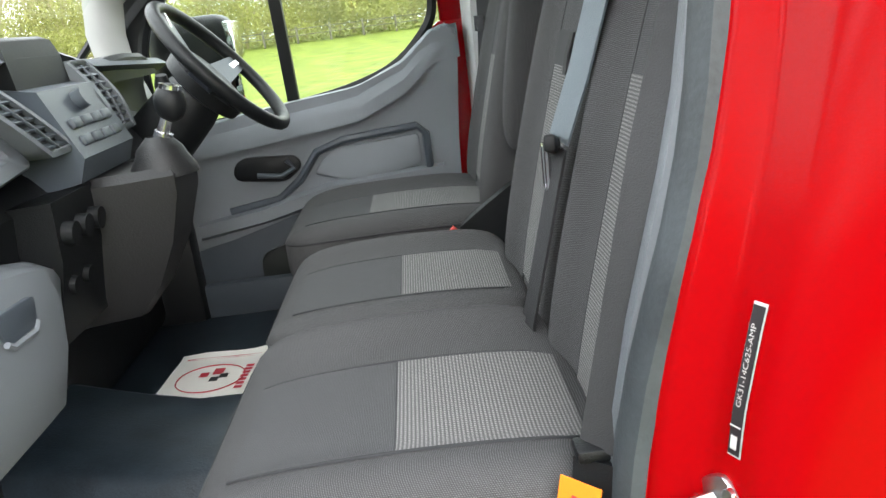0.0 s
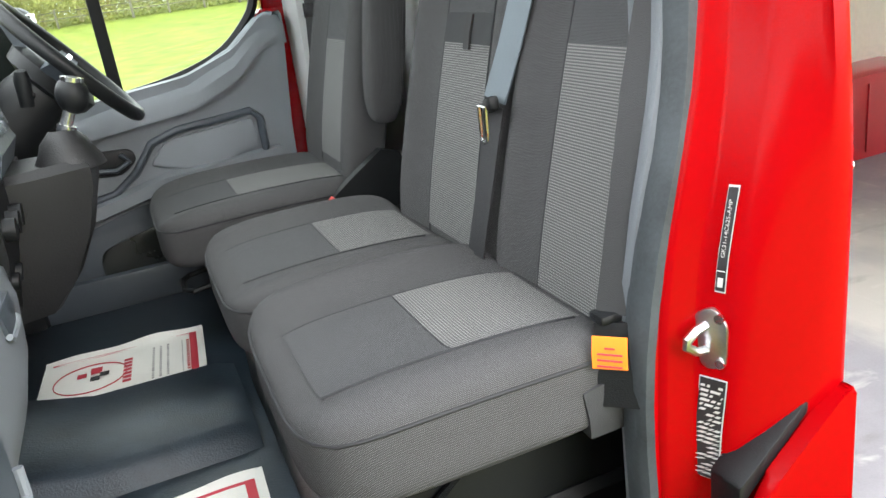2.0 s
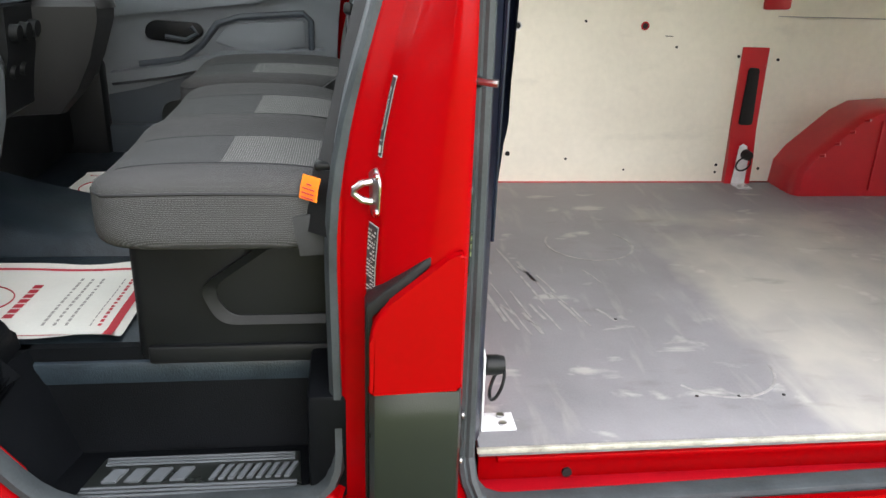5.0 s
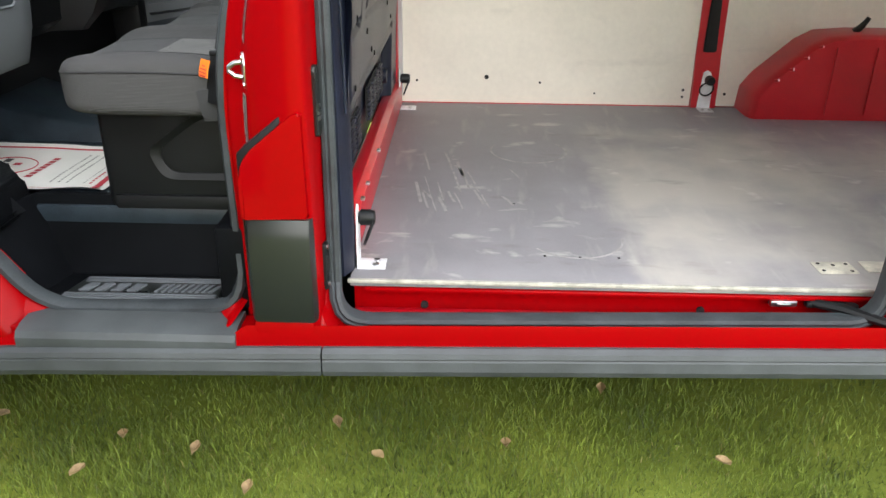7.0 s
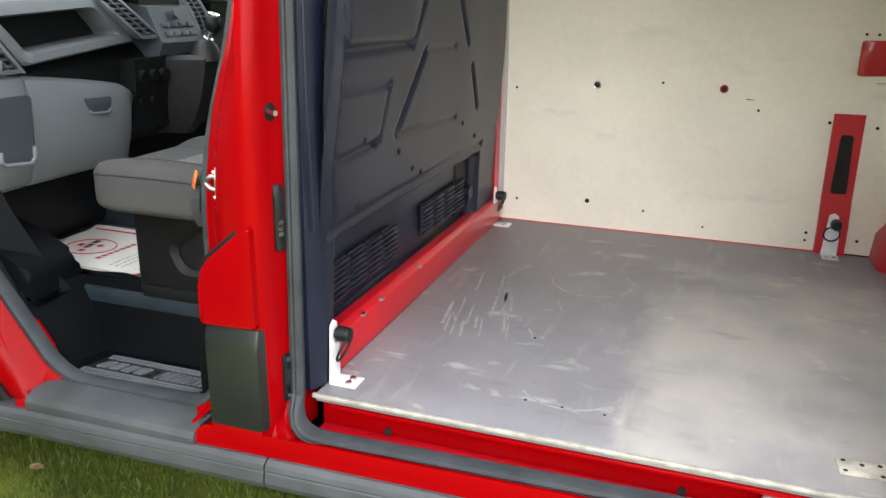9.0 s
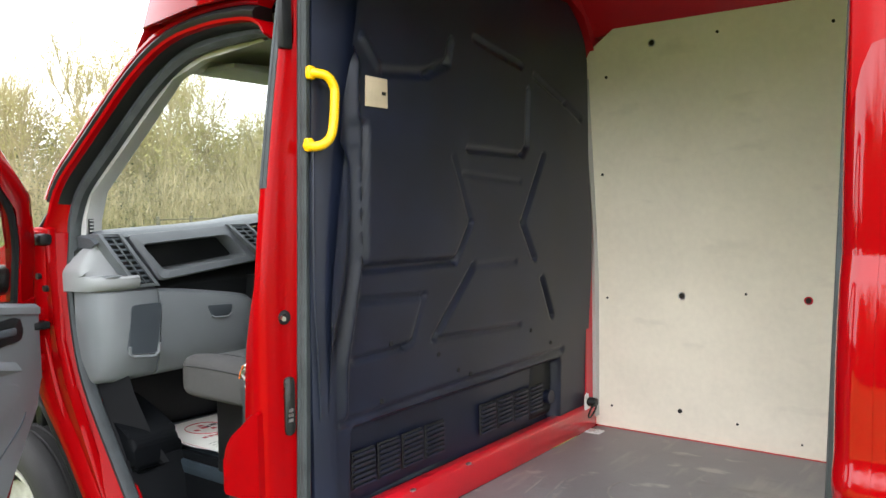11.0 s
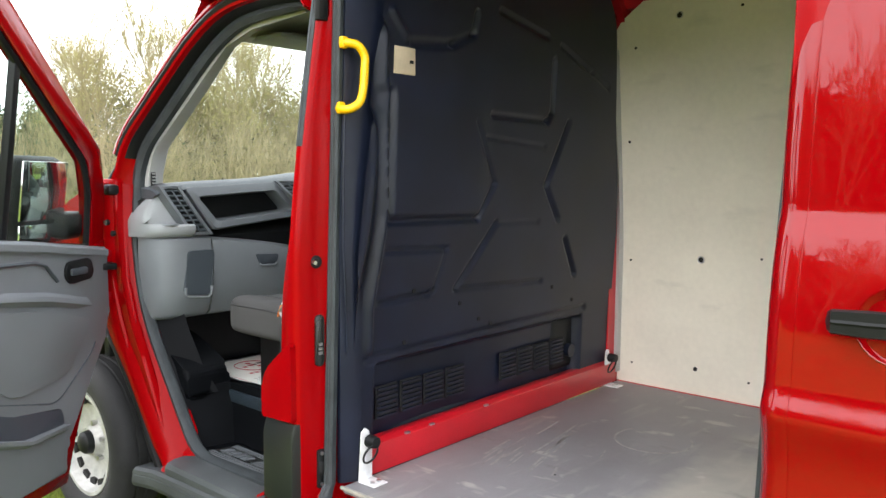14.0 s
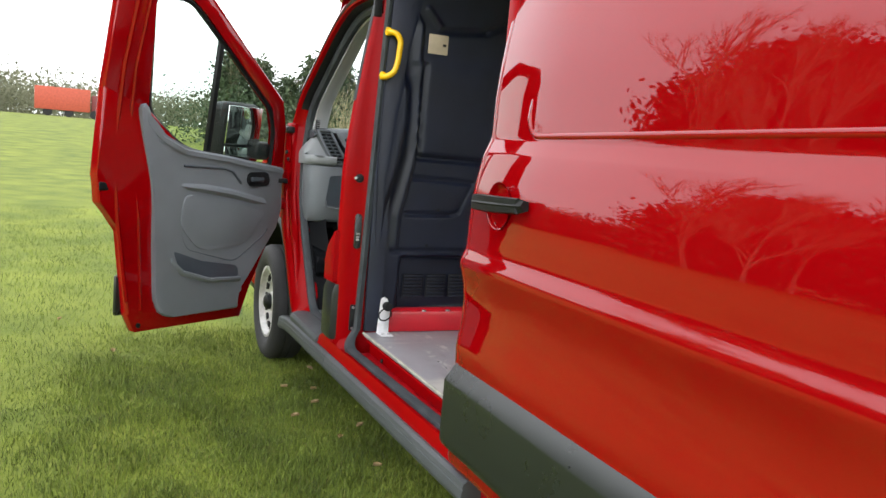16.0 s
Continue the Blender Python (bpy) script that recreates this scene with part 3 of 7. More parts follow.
part("roof", shell([roof_section(x) for x in (-0.1, 0.1, 0.3, 0.8, 1.6, 2.6, 3.8, 5.0)]), RED, van)
# Ceiling out of view; its pale colour is made up to brighten the load space.
part("load_ceiling_reflector", box(0.36, 4.95, 0.75, 2.2, 2.36, 2.375, 0.003), ROOF_IN, van, "unseen ceiling, made pale to bounce light")
part("upper_side_rail", loft([[(x, 0.475 + lean(2.1), 2.1), (x, 0.47 + lean(2.2), 2.2), (x, 0.56 + lean(2.2), 2.22), (x, 0.66 + lean(2.1), 2.1)] for x in (0.19, 5.0)]), RED, van)


def side_profile(y0=0.455):
    prof = []
    for z in (0.36, 0.42, 0.48, 0.6, 0.74, 0.752, 0.9, 1.0, 1.06, 1.1, 1.2, 1.28, 1.33, 1.36, 1.42, 1.6, 1.8, 2.0, 2.17):
        bulge = 0.02 * math.exp(-((z - 1.06) / 0.07) ** 2) - 0.012 * math.exp(-((z - 0.92) / 0.08) ** 2) + 0.012 * math.exp(-((z - 1.3) / 0.05) ** 2)
        prof.append((y0 - bulge + lean(z), z))
    return prof


pr = side_profile(0.485)
part("quarter_panel", loft([[(x, y, z) for y, z in pr] + [(x, y + 0.03, z) for y, z in pr[::-1]] for x in (1.66, 2.4, 3.2, 4.2, 5.0)]), RED, van)
part("opening_rear_jamb", box(1.63, 1.69, 0.49, 0.60, 0.42, 2.12, 0.012), RED_LIT, van)
farp = [(2.95 - y, z) for y, z in side_profile(0.455)]
part("far_side_panel", loft([[(x, y, z) for y, z in farp] + [(x, y - 0.03, z) for y, z in farp[::-1]] for x in (0.16, 1.0, 2.2, 3.6, 5.0)]), RED, van)


# front wing, bonnet, A pillars, windscreen
ARCH_LINE = curve_pts([(-0.47, 0, 0.30), (-0.575, 0, 0.442), (-0.659, 0, 0.574), (-0.769, 0, 0.706), (-0.86, 0, 0.80), (-0.96, 0, 0.848), (-1.07, 0, 0.86), (-1.2, 0, 0.83), (-1.33, 0, 0.74), (-1.44, 0, 0.60), (-1.52, 0, 0.45), (-1.56, 0, 0.32)], 3)


def wing_outline():
    pts = [(-0.81, 1.42), (-0.81, 1.30), (-0.79, 1.03), (-0.735, 0.88), (-0.635, 0.765), (-0.545, 0.59), (-0.43, 0.40), (-0.42, 0.33)]
    pts += [(p.x, p.z) for p in ARCH_LINE]
    pts += [(-1.84, 0.34), (-1.93, 0.6), (-1.90, 0.95), (-1.65, 1.16), (-1.2, 1.33), (-0.95, 1.42)]
    return pts


# The outer wings take the lit, duller red too, against grass reflections.
for y0, y1, nm in ((0.485, 0.52, "front_wing"), (2.44, 2.48, "front_wing")):
    part(nm, prism([(x, min(z, 1.18) if y0 > 1 else z) for x, z in wing_outline()], "y", y0, y1, 0.012), RED_LIT, van)
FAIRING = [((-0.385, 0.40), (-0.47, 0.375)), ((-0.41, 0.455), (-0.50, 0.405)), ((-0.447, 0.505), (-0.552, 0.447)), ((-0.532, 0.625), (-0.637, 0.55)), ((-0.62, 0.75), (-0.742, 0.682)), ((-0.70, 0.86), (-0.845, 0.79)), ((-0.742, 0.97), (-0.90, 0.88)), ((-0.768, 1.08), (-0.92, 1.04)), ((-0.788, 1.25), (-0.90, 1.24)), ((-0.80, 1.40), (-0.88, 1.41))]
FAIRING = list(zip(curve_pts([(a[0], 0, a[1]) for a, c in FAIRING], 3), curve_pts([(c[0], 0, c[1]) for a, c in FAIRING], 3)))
part("wing_fairing", loft([[(a.x + (c.x - a.x) * u, y, a.z + (c.z - a.z) * u) for u, y in ((0.0, 0.575), (0.02, 0.552), (0.08, 0.535), (0.18, 0.512), (0.32, 0.488), (0.48, 0.470), (0.65, 0.461), (0.82, 0.462), (0.94, 0.470), (1.0, 0.484), (1.0, 0.52))] for a, c in FAIRING]), RED_LIT, van, "smooth red sill of the wing", angle=60)
part("wheel_arch_lip", tube([(p.x, 0.480, p.z) for p in ARCH_LINE], 0.016, 8), BLACK, van, "black wheel arch lip")
part("wheel_arch_liner", loft([[(p.x, 0.485, p.z), (p.x, 0.62, p.z - 0.004), (p.x - 0.02, 0.80, p.z - 0.01), (p.x - 0.03, 0.80, p.z - 0.025), (p.x - 0.012, 0.485, p.z - 0.012)] for p in ARCH_LINE]), BLACK, van)
part("bonnet", loft([[(x, 0.47, z - 0.09), (x, 0.6, z - 0.03), (x, 1.0, z + 0.0), (x, 1.48, z + 0.03), (x, 1.95, z + 0.02), (x, 2.35, z - 0.02), (x, 2.48, z - 0.09), (x, 2.4, z - 0.12), (x, 1.48, z - 0.03), (x, 0.55, z - 0.12)] for x, z in ((-0.98, 1.34), (-1.3, 1.25), (-1.7, 1.08), (-1.92, 0.90))]), RED, van)
part("front_bumper", box(-2.0, -1.80, 0.5, 2.45, 0.25, 0.95, 0.06, 3), CLAD, van)


def pillar_strip(profile):
    """A strip that runs outside the front opening, up the slanting edge and along the top."""
    rings = []
    for p, nrm in zip(FRONT_OPEN, outline_normals(FRONT_OPEN)):
        if p[1] > 1.49 and p[0] < 0.15:
            ring = []
            for off, y in profile:
                q = Vector(p) + nrm * off
                ring.append((q.x, y + lean(q.y), q.y))
            rings.append(ring)
    return loft(rings)


part("a_pillar_rubber", pillar_strip([(0.006, 0.565), (0.006, 0.53), (0.014, 0.502), (0.03, 0.478), (0.048, 0.468), (0.06, 0.474), (0.066, 0.49), (0.066, 0.53)]), BLACK, van, "black rubber strip along the pillar")
part("a_pillar", pillar_strip([(0.066, 0.53), (0.067, 0.485), (0.074, 0.476), (0.086, 0.478), (0.094, 0.49), (0.094, 0.53)]), RED, van)
part("roof_front", loft([[(x, 0.60, z - 0.03), (x, 0.75, z), (x, 1.48, z + 0.02), (x, 2.2, z), (x, 2.35, z - 0.03), (x, 2.3, z - 0.06), (x, 1.48, z - 0.03), (x, 0.66, z - 0.06)] for x, z in ((-0.44, 2.0), (-0.3, 2.17), (-0.08, 2.43))]), RED, van)
part("roof_front_side", prism([(-0.36, 2.03), (-0.1, 2.06), (0.2, 2.06), (0.2, 2.25), (-0.08, 2.42), (-0.3, 2.15)], "y", 0.575, 0.61, 0.006), RED, van)
part("a_pillar", loft([[(x - 0.03, 2.475 - lean(z), z + 0.026), (x - 0.055, 2.468 - lean(z), z + 0.045), (x - 0.06, 2.42 - lean(z), z + 0.045), (x, 2.39 - lean(z), z)] for x, z in [(-0.795 + 0.62 * t, 1.50 + 0.535 * t) for t in np.linspace(-0.05, 1.15, 12)]]), BLACK, van)
part("b_pillar_trim", loft([[(0.086 + s, 0.612 + lean(z), z), (0.088 + s, 0.60 + lean(z), z), (0.104 + s, 0.59 + lean(z), z), (0.175 + 0.6 * s, 0.70 + lean(z), z), (0.15 + 0.6 * s, 0.70 + lean(z), z)] for z, s in [(zz, pillar_step(zz)) for zz in (0.62, 0.9, 1.0, 1.08, 1.16, 1.22, 1.28, 1.34, 1.42, 1.6, 1.95)]]), DASH_MID, van, "grey pillar trim")


TRIM_LINE = [((-0.735, 1.27), (-0.80, 1.27)), ((-0.762, 1.36), (-0.812, 1.36)), ((-0.765, 1.45), (-0.82, 1.44)), ((-0.75, 1.53), (-0.80, 1.55)), ((-0.60, 1.66), (-0.69, 1.655)), ((-0.465, 1.785), (-0.56, 1.78)), ((-0.345, 1.89), (-0.436, 1.912)), ((-0.2, 1.935), (-0.27, 1.98)), ((0.08, 1.955), (0.0, 2.02))]


def a_trim(flip):
    """Pale band that lies against the seal and runs down into the dash."""
    rings = []
    for (xo, zo), (xi, zi) in TRIM_LINE:
        o, i = Vector((xo, 0.575 + lean(zo), zo)), Vector((xi, 0.665 + lean(zi), zi))
        m = o.lerp(i, 0.45) + Vector((0.014, 0.006, -0.008))
        m2 = o.lerp(i, 0.8) + Vector((0.008, 0.006, -0.005))
        back = Vector((-0.045, 0, 0.035))
        pts = [o, m, m2, i, i + back * 0.5, m + back, o + back]
        rings.append([(p.x - (0.05 if flip else 0), 2.95 - p.y if flip else p.y, p.z + (0.02 if flip else 0)) for p in pts])
    return loft(rings)


trim_near = part("a_pillar_trim", a_trim(False), GREY_L, van, "light grey plastic pillar trim")
part("a_pillar_trim", a_trim(True), GREY_L, van, "light grey plastic pillar trim")
GRILLE_M = Matrix.Translation((-0.772, 0.605, 1.405)) @ Matrix.Rotation(math.atan2(0.09, -0.055), 4, "Z")
grl = box(-0.014, 0.014, -0.02, -0.012, -0.042, 0.042, 0.003)
bmesh.ops.transform(grl, matrix=GRILLE_M, verts=grl.verts)
grl = part("speaker_grille", grl, BLACK, van, "black speaker grille")
for k in range(7):
    bar = box(-0.013, 0.013, -0.023, -0.0195, -0.038 + 0.012 * k, -0.034 + 0.012 * k)
    bmesh.ops.transform(bar, matrix=GRILLE_M, verts=bar.verts)
    part("grille_bar", bar, GREY_L, grl)
for k in range(2):
    part("windscreen_gasket", tube([(-0.995 + 0.60 * t, (0.53 + lean(1.4 + 0.57 * t)) if k == 0 else 2.95 - (0.53 + lean(1.4 + 0.57 * t)), 1.40 + 0.58 * t) for t in np.linspace(0, 1, 9)], 0.012, 6), BLACK, van)
ws = part("windscreen", grid(lambda u, v: (-1.0 + 0.60 * u - 0.10 * (1 - (2 * v - 1) ** 2), 0.55 + lean(1.4 + 0.57 * u) + (1.85 - 2 * lean(1.4 + 0.57 * u)) * v, 1.40 + 0.58 * u), 10, 12), GLASS, van, "clear windscreen glass")
ws.visible_shadow = False
part("scuttle", box(-1.12, -0.97, 0.56, 2.39, 1.33, 1.37, 0.02), BLACK, van)
part("cab_headliner", grid(lambda u, v: (-0.36 + 0.70 * u, 0.68 + 1.59 * v, 1.985 + 0.13 * u - 0.05 * (2 * v - 1) ** 4), 6, 10), ROOF_IN, van, "pale headliner")
part("cab_roof", box(-0.40, 0.36, 0.68, 2.27, 2.13, 2.15, 0.006), RED, van)
part("header_rail", box(-0.44, -0.34, 0.72, 2.23, 1.93, 2.0, 0.02), GREY_L, van)
sv = part("sun_visor", box(-0.38, -0.20, 0.80, 1.35, 1.925, 1.945, 0.008), GREY_M, van, "grey sun visor")


# wheel
def front_wheel(cx, y0):
    cz = 0.345
    w = part("wheel", lathe([(0.19, y0 + 0.05), (0.20, y0 + 0.02), (0.215, y0 + 0.02), (0.215, y0 + 0.2), (0.19, y0 + 0.2)], (cx, 0, cz), seg=48), RIM, van, "worn silver steel wheel")
    part("tyre", lathe([(0.215, y0 + 0.03), (0.235, y0 + 0.012), (0.28, y0 + 0.0), (0.315, y0 + 0.006), (0.335, y0 + 0.022), (0.345, y0 + 0.04), (0.345, y0 + 0.07), (0.338, y0 + 0.073), (0.338, y0 + 0.079), (0.345, y0 + 0.082), (0.345, y0 + 0.11), (0.338, y0 + 0.113), (0.338, y0 + 0.119), (0.345, y0 + 0.122), (0.345, y0 + 0.165), (0.33, y0 + 0.19), (0.28, y0 + 0.2), (0.215, y0 + 0.19)], (cx, 0, cz), seg=64), TYRE, w, "black tyre with moulded tread")
    part("wheel_face", lathe([(0.0, y0 + 0.045), (0.055, y0 + 0.045), (0.07, y0 + 0.075), (0.11, y0 + 0.085), (0.15, y0 + 0.07), (0.19, y0 + 0.05), (0.2, y0 + 0.022)], (cx, 0, cz), seg=48), RIM, w)
    part("hub_cap", lathe([(0.0, y0 + 0.005), (0.03, y0 + 0.008), (0.045, y0 + 0.02), (0.05, y0 + 0.05)], (cx, 0, cz), seg=24), BLACK, w)
    for k in range(16):
        a = 2 * math.pi * k / 16
        m = Matrix.Translation((cx + 0.168 * math.cos(a), y0 + 0.060, cz + 0.168 * math.sin(a))) @ Matrix.Rotation(-a, 4, "Y")
        part("vent_hole", tf(prism(rounded([(-0.012, -0.02), (0.012, -0.024), (0.012, 0.024), (-0.012, 0.02)], 0.008, 3), "y", -0.008, 0.006), m), HOLE, w)
    for k in range(5):
        a = 2 * math.pi * k / 5 + 0.3
        part("wheel_nut", disc((cx + 0.075 * math.cos(a), y0 + 0.07, cz + 0.075 * math.sin(a)), (0, 1, 0), 0.012, 0.03, 6), STEEL, w)


front_wheel(-1.06, 0.425)
part("far_wheel", lathe([(0.1, 2.3), (0.345, 2.3), (0.345, 2.5), (0.1, 2.5)], (-1.06, 0, 0.345), seg=32), TYRE, van)
for y0 in (0.5, 2.28):
    part("rear_wheel", lathe([(0.1, y0), (0.345, y0 + 0.02), (0.345, y0 + 0.18), (0.1, y0 + 0.2)], (3.1, 0, 0.345), seg=32), TYRE, van)


# pillar fittings
def striker():
    s = part("door_striker", prism(rounded([(0.508, 0.985), (0.535, 0.977), (0.549, 1.0), (0.549, 1.045), (0.524, 1.06), (0.506, 1.04)], 0.008, 2), "x", 0.0, 0.008, 0.002), STEEL, van, "bare steel door striker")
    part("striker_loop", tube([(0.0, 0.532, 1.035), (-0.014, 0.536, 1.033), (-0.025, 0.541, 1.024), (-0.026, 0.542, 1.016), (-0.014, 0.536, 1.006), (0.0, 0.532, 1.003)], 0.0055, 8), STEEL, s)
    for z in (0.99, 1.047):
        part("screw", disc((-0.001, 0.515, z), (1, 0, 0), 0.006, 0.004, 10), CHROME, s)
    m = Matrix.Translation((0.159, 0.530, 0)) @ Matrix.Rotation(radians(22), 4, "Z") @ Matrix.Translation((0, -0.525, 0))
    s.matrix_basis = m


striker()


def on_jamb(y, z, off=0.0):
    """A place on the pillar's slanting front face."""
    s = pillar_step(z)
    t = (0.543 - y) / 0.03
    x = 0.151 + 0.85 * s + 0.013 * t
    nx, ny = -0.92, -0.39
    return (x + nx * off, y + lean(z) + ny * off, z)


def jamb_patch(y0, y1, z0, z1, off, skew=0.0, n=6):
    return grid(lambda u, v: on_jamb(y0 + (y1 - y0) * u + skew * (1 - v), z0 + (z1 - z0) * v, off), 3, n)


vs_ = part("paint_code_sticker", jamb_patch(0.531, 0.521, 1.078, 1.194, 0.002), INK_BLACK, van, "narrow black printed sticker")
part("sticker_edge", jamb_patch(0.5318, 0.5202, 1.076, 1.196, 0.001), LABEL_W, vs_)
part("sticker_mark", jamb_patch(0.5288, 0.5232, 1.083, 1.094, 0.003), LABEL_W, vs_)
part("sticker_rule", jamb_patch(0.5305, 0.5215, 1.101, 1.1023, 0.003, n=1), LABEL_W, vs_)


def lettering(text, size):
    """The words as a flat mesh, from the built-in font."""
    cu = bpy.data.curves.new("words", "FONT")
    cu.body, cu.size, cu.align_x, cu.align_y = text, size, "CENTER", "CENTER"
    ob = bpy.data.objects.new("words", cu)
    scene.collection.objects.link(ob)
    bpy.context.view_layer.update()
    me = bpy.data.meshes.new_from_object(ob.evaluated_get(bpy.context.evaluated_depsgraph_get()))
    b = bmesh.new()
    b.from_mesh(me)
    bpy.data.objects.remove(ob)
    bpy.data.meshes.remove(me)
    return b


words = lettering("GK31-14C625-AMP", 0.0078)
for v in words.verts:
    v.co = Vector(on_jamb(0.526 + v.co.y * 0.75, 1.149 + v.co.x, 0.0032))
part("part_code", words, LABEL_W, vs_, "small printed part code")
vs2 = part("data_sticker", jamb_patch(0.543, 0.514, 0.83, 0.968, 0.002, 0.010), INK_BLACK, van, "black data sticker with dense print")
part("sticker_edge", jamb_patch(0.5442, 0.5128, 0.8285, 0.9695, 0.001, 0.010), LABEL_W, vs2)
rs = random.Random(4)
for k in range(20):
    z = 0.835 + k * 0.0064
    tilt = 0.010 * (1 - (z - 0.83) / 0.138)
    y = 0.5415
    while y > 0.5175:
        w = min(y - 0.5165, 0.003 + rs.random() * 0.008)
        if rs.random() < 0.82:
            part("print_bar", jamb_patch(y, y - w, z, z + 0.0034, 0.003, tilt, n=1), LABEL_W, vs2)
        y -= w + 0.0022


def rear_face(b):
    """Built upright in the plane y = 0, then turned onto the rear face of the pillar."""
    bmesh.ops.transform(b, matrix=Matrix.Translation((0.3035, 0.545, 0)) @ Matrix.Rotation(radians(82), 4, "Z"), verts=b.verts)
    return b


# bump stop, cover and latch on the rear face of the pillar
bs = part("bump_stop", rear_face(lathe([(0.0, -0.014), (0.008, -0.014), (0.010, -0.006), (0.019, -0.004), (0.021, 0.004)], (-0.012, 0, 1.188), seg=20)), BLACK, van, "black rubber bump stop")
part("stop_pin", tube([(0.305, 0.525, 1.19), (0.318, 0.512, 1.19), (0.335, 0.505, 1.19)], [0.005, 0.005, 0.006], 8), STEEL, bs, "steel pin")
cc = part("contact_cover", rear_face(prism(rounded([(-0.019, 0.876), (0.012, 0.876), (0.012, 1.031), (-0.019, 1.031)], 0.014, 4), "y", -0.009, 0.004, 0.003)), CLAD, van, "dark plastic contact cover")
for k in range(3):
    part("contact", rear_face(box(-0.010, 0.004, -0.011, -0.006, 0.912 + k * 0.013, 0.921 + k * 0.013)), STEEL, cc)
lp = part("latch_plate", rear_face(prism(rounded([(-0.014, 0.503), (0.013, 0.503), (0.013, 0.621), (-0.014, 0.621)], 0.006, 2), "y", -0.009, 0.006, 0.003)), BLACK, van, "black steel latch plate")
for z in (0.515, 0.61):
    part("screw", rear_face(disc((0.0, -0.010, z), (0, 1, 0), 0.006, 0.006, 10)), STEEL, lp)
part("latch_jaw", rear_face(box(-0.008, 0.008, -0.0105, 0.0, 0.545, 0.585, 0.003)), HOLE, lp)
for x, z in ((-0.86, 1.12), (-0.86, 0.96)):
    h = part("door_hinge", box(x - 0.05, x + 0.03, 0.44, 0.48, z - 0.03, z + 0.03, 0.008), RED, van)
    part("hinge_bolt", disc((x, 0.437, z), (0, 1, 0), 0.01, 0.012, 8), BLACK, h)
for x, z in ((-0.845, 1.255), (-0.80, 1.215)):
    part("jamb_grommet", disc((x, 0.468, z), (0, 1, 0), 0.011, 0.012, 14), BLACK, van, "black rubber grommet")
part("door_check_strap", box(-0.87, -0.78, 0.40, 0.47, 1.08, 1.105, 0.004), BLACK, van, "black door check strap")
part("mirror_triangle_bracket", box(-0.90, -0.80, 0.455, 0.50, 1.36, 1.40, 0.012), BLACK, van)


# ---- sliding door, slid back along the side ----
SD0, SD1, SDY = 1.665, 3.02, 0.412


SLIDE_SECTION = [(0.46, 0.004), (0.475, 0.0), (0.55, -0.002), (0.65, -0.003), (0.74, -0.002), (0.765, -0.002), (0.80, -0.005), (0.83, 0.0), (0.88, 0.006), (0.93, 0.007), (0.98, 0.001), (1.01, -0.0075), (1.03, -0.0135), (1.037, -0.0148), (1.043, -0.0148), (1.05, -0.0134), (1.058, -0.0108), (1.066, -0.007), (1.074, -0.0034), (1.082, -0.001), (1.09, 0.0005), (1.10, 0.0011), (1.11, 0.0012), (1.15, 0.0015), (1.22, 0.0045), (1.28, 0.009), (1.32, 0.0135), (1.345, 0.017), (1.352, 0.0185), (1.384, 0.029), (1.391, 0.0295), (1.40, 0.029), (1.5, 0.0175), (1.58, 0.012), (1.65, 0.01), (1.8, 0.01), (1.95, 0.01), (2.08, 0.01)]


def slide_profile():
    return [(SDY + o + lean(z), z) for z, o in SLIDE_SECTION]


sdoor = part("sliding_door", loft([[(x, y + o, z) for y, z in slide_profile()] + [(x, y + 0.04, z) for y, z in slide_profile()[::-1]] for x, o in ((SD0, 0.012), (SD0 + 0.006, 0.004), (SD0 + 0.02, 0.0), (2.0, 0), (2.4, 0), (2.8, 0), (SD1 - 0.01, 0), (SD1, 0.01))]), RED, van, "glossy red sliding door slid fully back")
part("edge_flange", loft([[(SD0 + 0.014, y + 0.001, z), (SD0 - 0.004, y + 0.002, z), (SD0 - 0.018, y + 0.008, z), (SD0 - 0.03, y + 0.018, z), (SD0 - 0.041, y + 0.036, z), (SD0 - 0.045, y + 0.05, z), (SD0 + 0.02, y + 0.044, z)] for y, z in slide_profile()]), RED, sdoor)
# raised window panel with a soft rim
WP = rounded([(1.86, 1.40), (2.96, 1.43), (2.96, 2.02), (1.905, 2.02)], [0.06, 0.05, 0.05, 0.06], 6)


def panel_ring(d, off):
    out = []
    for p, nrm in zip(WP, outline_normals(WP)):
        q = Vector(p) + nrm * d
        out.append((q.x, SDY + lean(q.y) + off + float(np.interp(q.y, [s[0] for s in SLIDE_SECTION], [s[1] for s in SLIDE_SECTION])), q.y))
    return out


part("window_panel_rim", loop_loft(list(zip(*[panel_ring(d, o) for d, o in ((0.012, 0.001), (0.008, -0.003), (0.002, -0.004), (-0.003, -0.001), (-0.006, 0.003), (-0.008, 0.006))])) ), RED, sdoor)
part("door_cladding", loft([[(x, SDY - 0.004 - b, z) for b, z in ((-0.01, 0.505), (0.02, 0.515), (0.029, 0.53), (0.03, 0.545), (0.03, 0.70), (0.029, 0.708), (0.0, 0.748), (-0.004, 0.754), (-0.012, 0.757), (-0.02, 0.75), (-0.02, 0.51))] for x in (SD0 + 0.004, SD0 + 0.012, 2.3, SD1 - 0.01)]), CLAD, sdoor, "dark grey door cladding with a pale shoulder", angle=30)
cup = part("handle_recess", lathe([(0.0, 0.024), (0.03, 0.022), (0.05, 0.012), (0.058, -0.001), (0.062, -0.003)], (1.835, SDY - 0.002, 1.215), seg=28), RED, sdoor)
